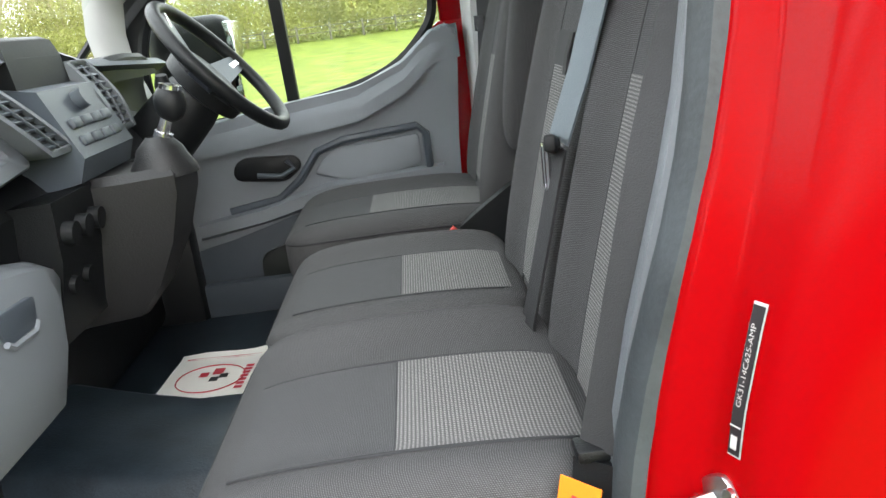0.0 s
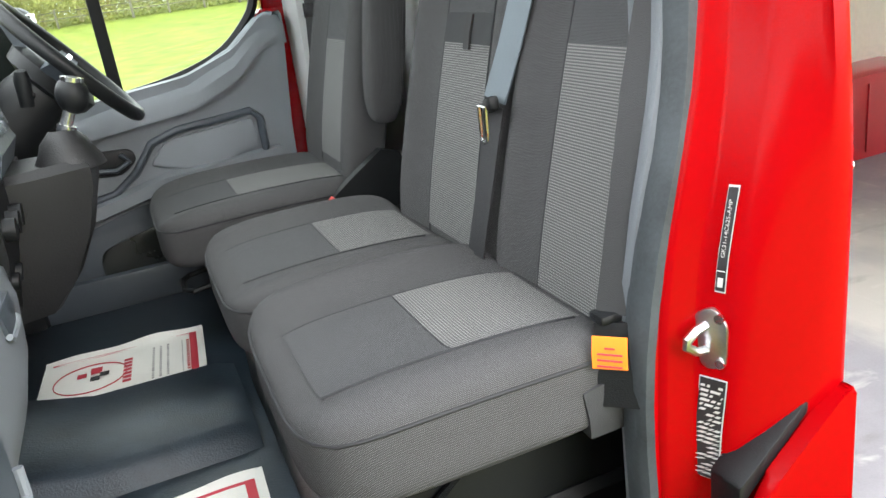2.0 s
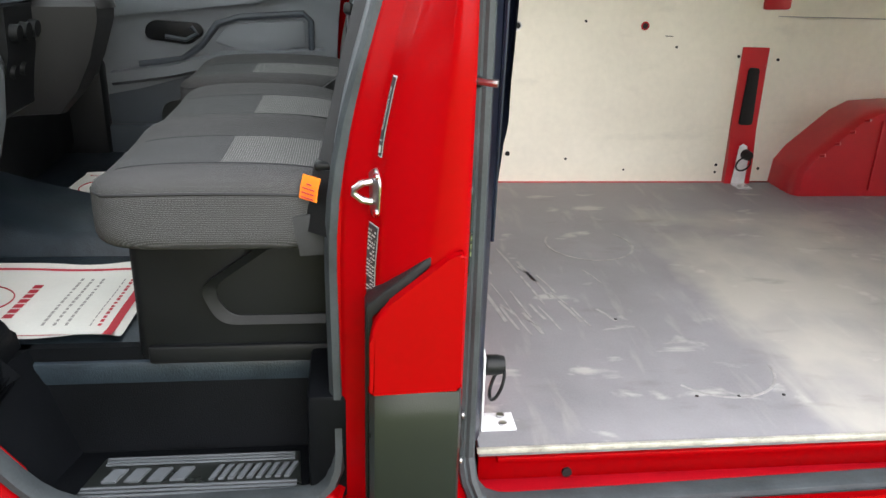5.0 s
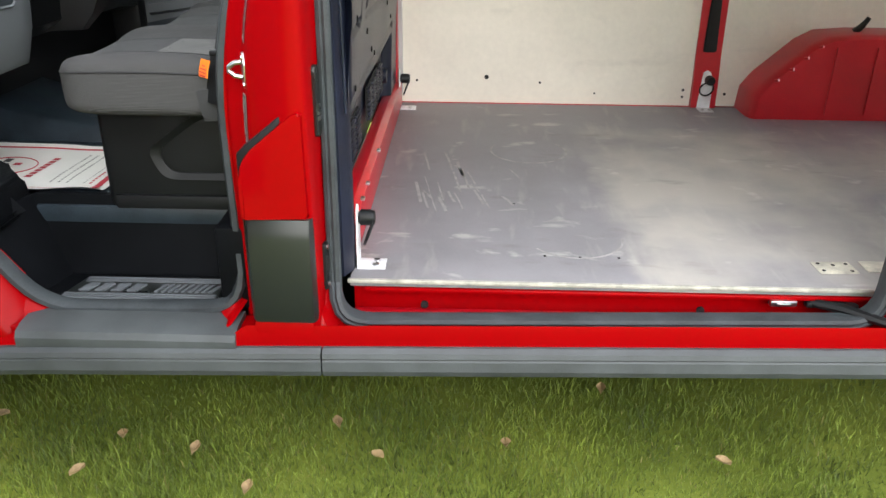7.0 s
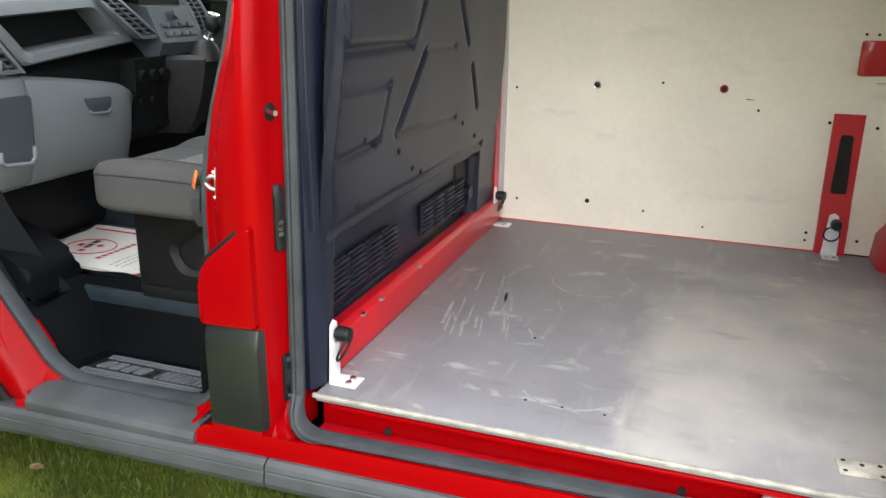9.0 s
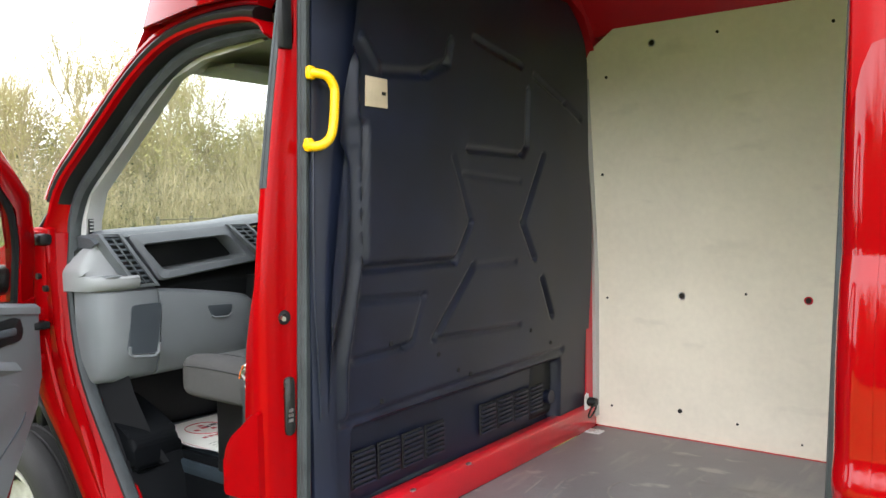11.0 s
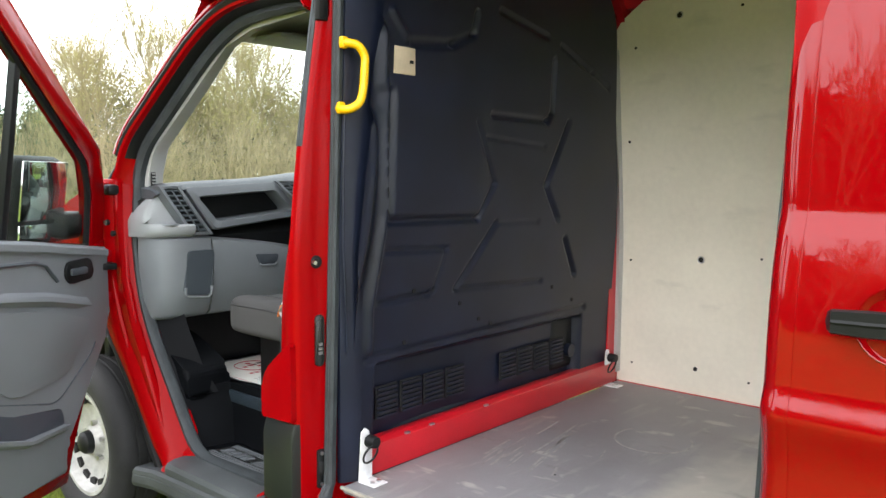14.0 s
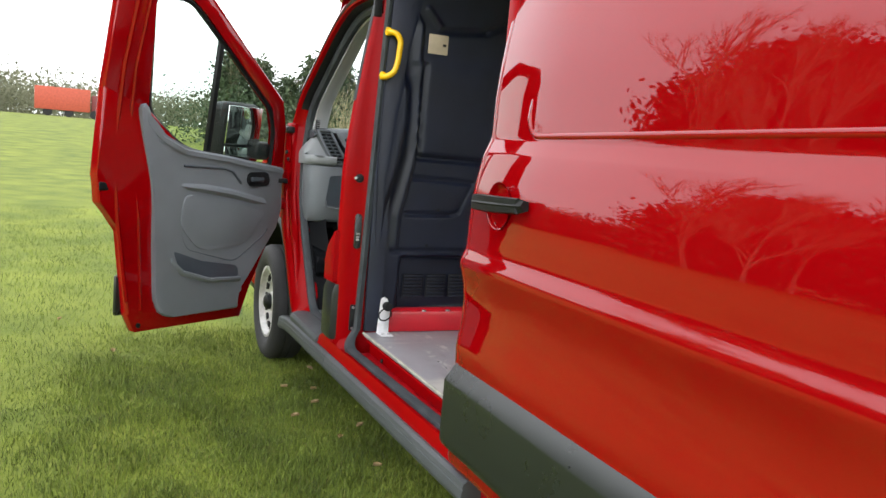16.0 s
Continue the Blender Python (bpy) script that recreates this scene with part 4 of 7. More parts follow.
part("door_handle", loft([[(x, SDY - 0.002 - d - h * 0.022, z0 - w), (x, SDY - 0.004 - d - 0.012, z0 - w - 0.003), (x, SDY - 0.008 - d - 0.018, z0), (x, SDY - 0.004 - d - 0.012, z0 + w + 0.003), (x, SDY - 0.002 - d - h * 0.022, z0 + w)] for x, z0, w, d, h in ((1.735, 1.216, 0.012, 0.0, 0), (1.745, 1.217, 0.017, 0.012, 1), (1.80, 1.219, 0.019, 0.018, 1), (1.9, 1.223, 0.018, 0.018, 1), (1.975, 1.227, 0.016, 0.010, 1), (1.985, 1.228, 0.011, 0.0, 0))]), BLACK, sdoor, "black plastic grab handle")
part("door_inner_skin", box(SD0 + 0.03, SD1 - 0.03, 0.446, 0.452, 0.5, 1.3, 0.002), RED_IN, sdoor)


# ---- front doors ----
DOOR_M = Matrix.Translation((-0.88, 0.46, 0)) @ Matrix.Rotation(math.atan2(-0.99, 0.61), 4, "Z")


def door_local(b, m=DOOR_M):
    for v in b.verts:
        v.co.y += lean(v.co.z)
    bmesh.ops.transform(b, matrix=m, verts=b.verts)
    return b


LOWER = [(0.02, 1.2), (0.05, 0.87), (0.24, 0.49), (0.287, 0.337), (0.949, 0.34), (0.99, 0.43), (1.03, 0.84), (1.155, 0.975), (1.165, 1.1), (1.16, 1.5), (0.93, 1.42), (0.7, 1.22), (0.46, 1.19), (0.12, 1.16)]
UPRIGHT = [(1.16, 1.48), (1.145, 1.9), (1.10, 2.0), (0.95, 2.02), (0.97, 1.9), (0.918, 1.40)]
DIAGONAL = [(1.11, 1.995), (0.75, 2.03), (0.65, 1.965), (0.083, 1.535), (0.03, 1.38), (0.02, 1.18), (0.11, 1.15), (0.105, 1.36), (0.15, 1.49), (0.68, 1.89), (0.77, 1.955), (1.0, 1.935)]
TRIM = rounded([(0.055, 1.165), (0.06, 0.87), (0.29, 0.55), (0.335, 0.50), (0.33, 0.395), (0.80, 0.40), (0.855, 0.46), (0.89, 1.05), (0.965, 1.30), (0.985, 1.43), (0.955, 1.44), (0.915, 1.34), (0.72, 1.245), (0.46, 1.218)], [0.015, 0.05, 0.04, 0.02, 0.02, 0.05, 0.08, 0.1, 0.1, 0.02, 0.02, 0.08, 0.1, 0.1], 3)


def build_front_door(m, near):
    lab = "red front door swung open, grey trim" if near else "closed driver door with grey trim"
    d = part("front_door", door_local(prism(LOWER, "y", -0.028, 0.03, 0.01), m), RED, van, lab)
    part("door_upright", door_local(prism(UPRIGHT, "y", -0.026, 0.028, 0.01), m), RED, d)
    part("window_frame", door_local(prism(DIAGONAL, "y", -0.026, 0.026, 0.01), m), RED, d)
    part("window_gasket", door_local(tube([(u, 0.012, z) for u, z in rounded([(0.115, 1.17), (0.115, 1.36), (0.16, 1.485), (0.685, 1.88), (0.77, 1.94), (0.965, 1.925), (0.915, 1.40), (0.7, 1.235), (0.46, 1.205)], [0.02, 0.06, 0.06, 0.06, 0.06, 0.05, 0.05, 0.1, 0.1], 4)], 0.012, 6, closed=True), m), BLACK, d, "black rubber window gasket")
    part("quarter_bar", door_local(box(0.535, 0.562, -0.012, 0.016, 1.2, 1.82, 0.004), m), BLACK, d, "black quarter-light bar")
    g = part("window_pane", door_local(prism([(0.10, 1.15), (0.105, 1.36), (0.15, 1.49), (0.68, 1.885), (0.77, 1.95), (0.975, 1.93), (0.92, 1.40), (0.7, 1.2), (0.46, 1.18)], "y", -0.003, 0.001), m), GLASS, d, "clear side window glass")
    g.visible_shadow = False
    t = part("door_trim", door_local(prism(TRIM, "y", 0.028, 0.062, 0.012, 3), m), GREY, d, "moulded grey plastic door trim", 30)
    # top shoulder of the trim
    part("trim_shoulder", door_local(loft([[(u, 0.03, z - 0.012), (u, 0.03 + w, z - 0.03), (u, 0.03 + w, z - 0.008), (u, 0.026 + w * 0.7, z + 0.002), (u, 0.03, z + 0.004)] for u, z, w in ((0.06, 1.163, 0.036), (0.3, 1.192, 0.048), (0.46, 1.215, 0.05), (0.72, 1.24, 0.05), (0.86, 1.30, 0.045), (0.93, 1.36, 0.038), (0.97, 1.425, 0.03))]), m), GREY, d)
    # armrest ledge, pull recess, pocket
    part("armrest_ridge", door_local(loft([[(u, 0.055, z + 0.03), (u, 0.055 + w, z + 0.012), (u, 0.058 + w, z - 0.004), (u, 0.055, z - 0.03)] for u, z, w in ((0.16, 0.965, 0.004), (0.26, 0.985, 0.02), (0.42, 1.02, 0.03), (0.6, 1.045, 0.028), (0.74, 1.06, 0.01))]), m), GREY, t)
    # Dark tubes paint the shade of grooves that aren't cut into the trim.
    part("upper_groove_shade", door_local(tube([(u, 0.066, z) for u, z in ((0.36, 1.075), (0.42, 1.135), (0.48, 1.15), (0.62, 1.155), (0.73, 1.157))], 0.007, 6), m), DASH, t)
    part("panel_groove_shade", door_local(tube([(u, 0.0615, z) for u, z in rounded([(0.12, 0.93), (0.16, 0.80), (0.38, 0.655), (0.70, 0.74), (0.76, 0.95), (0.72, 1.02)], 0.05, 4)[6:]], 0.004, 6), m), DASH, t)
    part("lower_panel", door_local(prism(rounded([(0.33, 0.74), (0.17, 0.92), (0.42, 0.985), (0.72, 1.02), (0.74, 0.86), (0.62, 0.73)], 0.05, 4), "y", 0.06, 0.072, 0.006), m), GREY, t)
    bez = part("handle_bezel", door_local(prism(rounded([(0.165, 1.065), (0.30, 1.055), (0.325, 1.09), (0.31, 1.135), (0.19, 1.14), (0.165, 1.12)], 0.02, 4), "y", 0.06, 0.072, 0.004), m), BLACK, t, "black inner handle surround")
    part("inner_handle", door_local(box(0.21, 0.30, 0.07, 0.082, 1.085, 1.11, 0.006), m), DASH, t, "dark inner door handle")
    # The pocket has no depth; the dark slab paints its inner shade.
    part("pocket", door_local(prism(rounded([(0.345, 0.575), (0.36, 0.635), (0.60, 0.675), (0.77, 0.735), (0.73, 0.64), (0.55, 0.585)], 0.02, 3), "y", 0.061, 0.066, 0.002), m), DASH, t, "flat dark patch, painted shade of the map pocket")
    part("pocket_lip", door_local(loft([[(u, 0.06, z - 0.03), (u, 0.06 + w, z - 0.012), (u, 0.062 + w, z), (u, 0.055 + w, z + 0.003), (u, 0.06, z)] for u, z, w in ((0.34, 0.572, 0.02), (0.55, 0.582, 0.035), (0.72, 0.635, 0.03), (0.78, 0.70, 0.01))]), m), GREY, t)
    if near:
        part("edge_latch", door_local(box(1.085, 1.155, 0.024, 0.034, 1.03, 1.07, 0.004), m), BLACK, d, "black door latch")
        part("drain_plug", door_local(disc((0.93, 0.032, 0.375), (0, 1, 0), 0.012, 0.006, 12), m), BLACK, d)
        part("edge_crease", door_local(tube([(u, 0.03, z) for u, z in ((1.0, 0.5), (1.06, 0.9), (1.09, 1.2), (1.08, 1.6), (1.05, 1.95))], 0.012, 6), m), RED, d)
        part("edge_crease", door_local(tube([(u, 0.03, z) for u, z in ((0.92, 0.45), (0.95, 0.9), (1.02, 1.3), (1.02, 1.6), (0.99, 1.93))], 0.009, 6), m), RED, d)
        part("door_cladding", door_local(box(0.6, 1.02, -0.05, -0.025, 0.42, 0.62, 0.012), m), CLAD, d)
    mir = part("wing_mirror", door_local(box(0.13, 0.40, -0.22, -0.06, 1.17, 1.50, 0.05, 4), m), BLACK, d, "black wing mirror with two glasses")
    part("mirror_arm", door_local(box(0.06, 0.2, -0.12, -0.01, 1.2, 1.30, 0.03, 3), m), BLACK, d)
    for z0, z1 in ((1.275, 1.48), (1.19, 1.262)):
        part("mirror_glass", door_local(box(0.15, 0.385, -0.064, -0.054, z0, z1, 0.004), m), MIRROR, mir, "mirror glass")
    return d


build_front_door(DOOR_M, True)
FAR_M = Matrix.Translation((-0.92, 2.43, 0)) @ Matrix.Diagonal((1, -1, 1, 1))


def door_far():
    m = FAR_M
    low = [(0.02, 1.2), (0.05, 0.5), (0.3, 0.42), (0.99, 0.43), (1.06, 0.9), (1.06, 1.40), (0.98, 1.40), (0.86, 1.29), (0.70, 1.235), (0.5, 1.2), (0.12, 1.16)]
    d = part("driver_door", door_local(prism(low, "y", -0.028, 0.03, 0.01), m), RED, van, "closed driver door with grey trim")
    part("window_frame", door_local(prism([(1.06, 1.38), (1.06, 1.95), (0.98, 2.03), (0.90, 2.03), (0.93, 1.95), (0.95, 1.95), (0.99, 1.88), (0.985, 1.38)], "y", -0.026, 0.026, 0.008), m), RED, d)
    part("window_rail", door_local(prism([(0.90, 2.03), (0.60, 2.03), (0.05, 1.53), (0.02, 1.18), (0.11, 1.15), (0.105, 1.38), (0.15, 1.51), (0.64, 1.955), (0.93, 1.95)], "y", -0.026, 0.026, 0.008), m), BLACK, d, "black upper window rail")
    part("window_gasket", door_local(tube([(u, 0.02, z) for u, z in rounded([(0.115, 1.17), (0.115, 1.38), (0.16, 1.505), (0.645, 1.94), (0.95, 1.935), (0.975, 1.87), (0.97, 1.41), (0.86, 1.29), (0.7, 1.235), (0.46, 1.2)], [0.02, 0.06, 0.06, 0.06, 0.04, 0.04, 0.05, 0.08, 0.1, 0.1], 4)], 0.016, 6, closed=True), m), BLACK, d, "black rubber window gasket")
    part("quarter_bar", door_local(box(0.51, 0.545, -0.012, 0.02, 1.15, 1.80, 0.004), m), BLACK, d, "black quarter-light bar")
    g = part("window_pane", door_local(prism([(0.10, 1.15), (0.105, 1.36), (0.15, 1.5), (0.66, 1.95), (0.95, 1.95), (0.98, 1.87), (0.98, 1.38), (0.7, 1.2), (0.46, 1.18)], "y", -0.003, 0.001), m), GLASS, d, "clear side window glass")
    g.visible_shadow = False
    t = part("door_trim", door_local(prism(rounded([(0.055, 1.165), (0.06, 0.5), (0.30, 0.42), (0.98, 0.45), (1.0, 1.05), (1.03, 1.38), (0.98, 1.395), (0.87, 1.30), (0.72, 1.245), (0.46, 1.218)], 0.03, 3), "y", 0.028, 0.095, 0.014, 3), m), GREY, d, "moulded grey plastic door trim", 30)
    part("trim_shoulder", door_local(loft([[(u, 0.05, z - 0.02), (u, 0.09 + w, z - 0.09), (u, 0.088 + w, z - 0.05), (u, 0.08, z - 0.004), (u, 0.05, z + 0.003)] for u, z, w in ((0.06, 1.163, 0.01), (0.3, 1.192, 0.02), (0.5, 1.215, 0.03), (0.72, 1.24, 0.035), (0.86, 1.30, 0.03), (0.95, 1.375, 0.016), (1.03, 1.385, 0.006))]), m), GREY, t)
    part("armrest_ridge", door_local(tube([(u, 0.10, z) for u, z in ((0.30, 0.93), (0.45, 0.95), (0.52, 1.0), (0.58, 1.075), (0.66, 1.10), (0.88, 1.115), (0.905, 1.09), (0.905, 0.98))], 0.012, 8), m), DASH, t, "dark moulding line")
    part("trim_panel", door_local(prism(rounded([(0.56, 1.01), (0.62, 1.075), (0.885, 1.095), (0.885, 1.0), (0.7, 0.97)], 0.02, 3), "y", 0.09, 0.105, 0.006), m), GREY, t)
    part("armrest", door_local(loft([[(u, 0.09, z - 0.05), (u, 0.09 + w, z - 0.035), (u, 0.09 + w, z), (u, 0.09, z + 0.008)] for u, z, w in ((0.20, 0.90, 0.03), (0.4, 0.93, 0.05), (0.6, 0.975, 0.05), (0.95, 0.99, 0.02))]), m), GREY, t)
    part("lower_panel", door_local(prism(rounded([(0.10, 0.52), (0.08, 0.80), (0.30, 0.845), (0.5, 0.90), (0.96, 0.93), (0.96, 0.5)], 0.03, 3), "y", 0.09, 0.098, 0.003), m), DASH, t, "dark lower door panel")
    part("speaker_panel", door_local(prism(rounded([(0.36, 0.60), (0.36, 0.79), (0.56, 0.84), (0.62, 0.62)], 0.04, 4), "y", 0.096, 0.103, 0.003), m), CLAD, t, "dark speaker panel")
    part("handle_bezel", door_local(prism(rounded([(0.33, 1.02), (0.48, 1.0), (0.535, 1.04), (0.52, 1.075), (0.36, 1.085), (0.33, 1.06)], 0.02, 4), "y", 0.092, 0.106, 0.004), m), BLACK, t, "black inner handle surround")
    part("inner_handle", door_local(tube([(u, 0.115, z) for u, z in ((0.40, 1.03), (0.47, 1.02), (0.51, 1.04), (0.49, 1.065))], 0.008, 8), m), DASH, t)


door_far()
fm = part("wing_mirror", door_local(box(0.10, 0.36, -0.24, -0.08, 1.20, 1.50, 0.05, 4), FAR_M), BLACK, van, "black wing mirror on the driver side")
part("mirror_glass", door_local(box(0.34, 0.366, -0.225, -0.095, 1.225, 1.475, 0.004), FAR_M), MIRROR, fm, "mirror glass")
part("far_pillar_trim", loft([[(0.13, 2.40 - lean(z), z), (0.15, 2.30 - lean(z), z), (0.22, 2.27 - lean(z), z), (0.36, 2.26 - lean(z), z), (0.36, 2.42 - lean(z), z)] for z in (0.55, 1.0, 1.3, 1.6, 2.0)]), GREY_L, van, "pale grey pillar trim")


# ---- cab floor ----
part("cab_floor", box(-1.05, 0.285, 0.74, 2.30, 0.57, 0.62, 0.01), MATTING, van, "black rubber cab floor")
stepw = part("step_well", prism([(-0.46, 0.55), (0.06, 0.55), (0.04, 0.72), (-0.40, 0.72)], "z", 0.425, 0.438, 0.004), STEPWELL, van, "black moulded step well")
part("step_back", loft([[(-0.50, 0.755, 0.645), (0.12, 0.755, 0.645), (0.12, 0.775, 0.645), (-0.5, 0.775, 0.645)], [(-0.42, 0.715, 0.43), (0.12, 0.715, 0.43), (0.12, 0.775, 0.43), (-0.42, 0.775, 0.43)]]), STEPWELL, stepw)
part("step_front", loft([[(-0.54, 0.54, 0.645), (-0.47, 0.775, 0.645), (-0.50, 0.775, 0.645), (-0.56, 0.54, 0.645)], [(-0.435, 0.54, 0.43), (-0.385, 0.73, 0.43), (-0.44, 0.73, 0.43), (-0.48, 0.54, 0.43)]]), STEPWELL, stepw)
part("step_rear", box(0.045, 0.12, 0.56, 0.77, 0.43, 0.645, 0.01), STEPWELL, stepw)
tread = part("tread_plate", prism([(-0.37, 0.568), (0.03, 0.568), (0.02, 0.69), (-0.34, 0.69)], "z", 0.438, 0.444, 0.002), CLAD, stepw, "ribbed grey tread plate")
for k in range(3):
    part("tread_rib", box(-0.36, 0.02, 0.572 + 0.011 * k, 0.578 + 0.011 * k, 0.444, 0.4475, 0.001), DASH_MID, stepw)
    part("tread_rib", box(-0.335, 0.012, 0.662 + 0.009 * k, 0.667 + 0.009 * k, 0.444, 0.4475, 0.001), DASH_MID, stepw)
for k in range(9):
    part("tread_lug", prism([(-0.14 + 0.017 * k, 0.61), (-0.131 + 0.017 * k, 0.61), (-0.116 + 0.017 * k, 0.65), (-0.125 + 0.017 * k, 0.65)], "z", 0.444, 0.4485), DASH_MID, stepw)
for k in range(4):
    part("tread_lug", prism([(-0.33 + 0.04 * k, 0.612), (-0.305 + 0.04 * k, 0.612), (-0.29 + 0.04 * k, 0.648), (-0.315 + 0.04 * k, 0.648)], "z", 0.444, 0.4485), DASH_MID, stepw)
part("kick_panel", loft([[(-0.74, 0.575, 0.95), (-0.66, 0.66, 0.95), (-0.88, 0.70, 0.95), (-0.88, 0.575, 0.95)], [(-0.69, 0.573, 0.84), (-0.60, 0.66, 0.84), (-0.88, 0.70, 0.84), (-0.88, 0.573, 0.84)], [(-0.59, 0.571, 0.72), (-0.52, 0.67, 0.71), (-0.80, 0.74, 0.72), (-0.80, 0.571, 0.72)], [(-0.53, 0.57, 0.62), (-0.47, 0.70, 0.62), (-0.75, 0.8, 0.62), (-0.75, 0.57, 0.62)]]), STEPWELL, van, "black footwell side panel")
part("tunnel_mat", loft([[(x, 1.27, 0.61), (x, 1.295, 0.655 + h), (x, 1.325, 0.672 + h), (x, 1.62, 0.672 + h), (x, 1.655, 0.655 + h), (x, 1.69, 0.61)] for x, h in ((-0.95, 0.10), (-0.72, 0.03), (-0.6, 0.0), (-0.34, -0.005), (-0.30, -0.02))]), MATTING, van, "raised black tunnel mat")
part("inner_arch", box(-0.95, -0.565, 0.60, 0.76, 0.36, 0.62, 0.01), BLACK, van)
part("firewall", box(-1.08, -1.03, 0.55, 2.40, 0.4, 1.36, 0.01), BLACK, van)
part("under_dash", box(-1.04, -0.86, 0.60, 2.35, 0.62, 0.98, 0.04), BLACK, van)
part("side_trim", box(-0.75, 0.12, 2.30, 2.34, 0.55, 0.72, 0.02), DASH, van)
part("far_kick_panel", box(-1.05, -0.74, 2.27, 2.36, 0.55, 0.95, 0.02), BLACK, van, "black footwell side panel")


# ---- dashboard ----
dash = thing("dashboard", (-0.75, 1.45, 0.9), "two-tone grey dashboard with glovebox and vents", "dashboard")


def dash_body():
    prof = [(-1.0, 1.30), (-0.92, 1.385), (-0.80, 1.392), (-0.74, 1.385), (-0.745, 1.36), (-0.745, 1.28), (-0.69, 1.235), (-0.66, 1.20), (-0.68, 1.05), (-0.72, 0.93), (-0.85, 0.90), (-1.0, 0.95)]
    rings = []
    for y, s, dz in ((0.56, -0.03, -0.05), (0.62, 0, -0.012), (0.9, 0, 0), (1.25, 0.0, 0.0), (1.45, 0.02, 0.01), (2.05, 0.0, 0.0), (2.28, -0.03, -0.03)):
        rings.append([(x + s, y, z + dz) for x, z in prof])
    return loft(rings)


part("dash_body", dash_body(), BLACK, dash)
part("dash_pad", loft([[(x, y, z + 0.006 + dz) for x, z in ((-0.98, 1.36), (-0.9, 1.394), (-0.78, 1.40), (-0.70, 1.392), (-0.672, 1.375), (-0.70, 1.36), (-0.9, 1.36))] for y, dz in ((0.575, -0.02), (0.62, -0.004), (0.8, 0.008), (1.0, 0.016), (1.2, 0.03), (1.36, 0.05), (1.55, 0.05), (1.7, 0.02), (2.2, 0))]), DASH_TOP, dash, "soft grey dash top pad")
part("binnacle_hood", loft([[(x, 1.95 + w * c, 1.36 + h * s_) for c, s_ in ((-1, 0), (-0.92, 0.6), (-0.6, 0.92), (0, 1), (0.6, 0.92), (0.92, 0.6), (1, 0))] for x, w, h in ((-0.95, 0.16, 0.03), (-0.8, 0.2, 0.055), (-0.70, 0.2, 0.06), (-0.69, 0.19, 0.05))]), BLACK, dash, "black instrument hood")
part("display_screen", loft([[(x, 1.44 + sy * w, z) for sy in (-1, 1) for x in ((-0.75, x0) if sy < 0 else (x0, -0.75))] for z, w, x0 in ((1.37, 0.105, -0.665), (1.43, 0.105, -0.672), (1.458, 0.095, -0.68), (1.466, 0.075, -0.69))]), BLACK, dash, "small black display in a hood")
# glovebox
gb = part("glovebox", loft([[(x, y, z) for x, z in ((-0.72, top), (-0.64, top + 0.002), (-0.612, top - 0.012), (-0.60 + o, top - 0.06), (-0.61 + o, 0.99), (-0.635 + o, 0.905), (-0.66, 0.885), (-0.74, 0.88))] for y, top, o in ((0.775, 1.195, 0), (0.79, 1.195, 0), (0.9, 1.182, 0), (1.0, 1.168, 0), (1.1, 1.152, 0), (1.16, 1.14, -0.002), (1.185, 1.13, -0.012), (1.198, 1.11, -0.04))]), GREY, dash, "grey glovebox with recessed pull")
part("glovebox_end", loft([[(x, y, z) for x, z in ((-0.76, 1.215), (-0.66 + o, 1.215), (-0.61 + o, 1.195), (-0.598 + o, 1.09), (-0.608 + o, 0.99), (-0.635 + o, 0.905), (-0.66 + o, 0.885), (-0.76, 0.88))] for y, o in ((0.545, -0.11), (0.556, -0.05), (0.575, -0.02), (0.61, -0.002), (0.65, 0.003), (0.70, 0.003), (0.76, 0.0), (0.771, -0.006))]), GREY, gb)


pk_in = rounded([(0.638, 0.985), (0.657, 1.15), (0.772, 1.15), (0.748, 0.975)], 0.022, 4)
# No recess is cut here; a dark slab stands for the pocket's shade.
part("end_pocket_shade", prism(pk_in, "x", -0.606, -0.593), DASH, gb, "flat dark patch, painted shade of the end pocket")
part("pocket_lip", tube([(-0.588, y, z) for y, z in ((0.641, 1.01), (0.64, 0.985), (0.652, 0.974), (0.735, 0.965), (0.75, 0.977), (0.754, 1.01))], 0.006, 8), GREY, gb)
# Same for the pull: shade of the recess as a darker flat patch.
part("glovebox_pull_shade", prism(rounded([(0.965, 1.118), (1.085, 1.112), (1.07, 1.07), (0.99, 1.072)], 0.014, 3), "x", -0.606, -0.5965, 0.002), DASH, gb, "dark patch, painted shade of the glovebox pull")
part("pull_lip", tube([(-0.597, y, z) for y, z in ((0.985, 1.076), (0.998, 1.068), (1.06, 1.066), (1.072, 1.076))], 0.005, 6), GREY, gb)
# scooped cup tray at the end of the dash
tray = part("cup_tray", loft([[(x, y, z) for x, z in ((-0.80, 1.20), (-0.61 + o, 1.203), (-0.592 + o, 1.213), (-0.584 + o, 1.23), (-0.586 + o, 1.245), (-0.596 + o, 1.252), (-0.63 + o * 0.6, 1.249), (-0.66 + o * 0.4, 1.254), (-0.674, 1.254 + (top - 1.254) * 0.35), (-0.684, 1.254 + (top - 1.254) * 0.7), (-0.70, top), (-0.715, top + 0.004), (-0.80, top))] for y, o, top in ((0.527, -0.12, 1.262), (0.531, -0.085, 1.272), (0.541, -0.055, 1.29), (0.556, -0.035, 1.313), (0.576, -0.02, 1.338), (0.60, -0.012, 1.36), (0.625, -0.006, 1.375), (0.65, -0.002, 1.383), (0.67, -0.002, 1.386), (0.69, -0.006, 1.386))]), GREY_M, dash, "pale grey scooped cup tray")
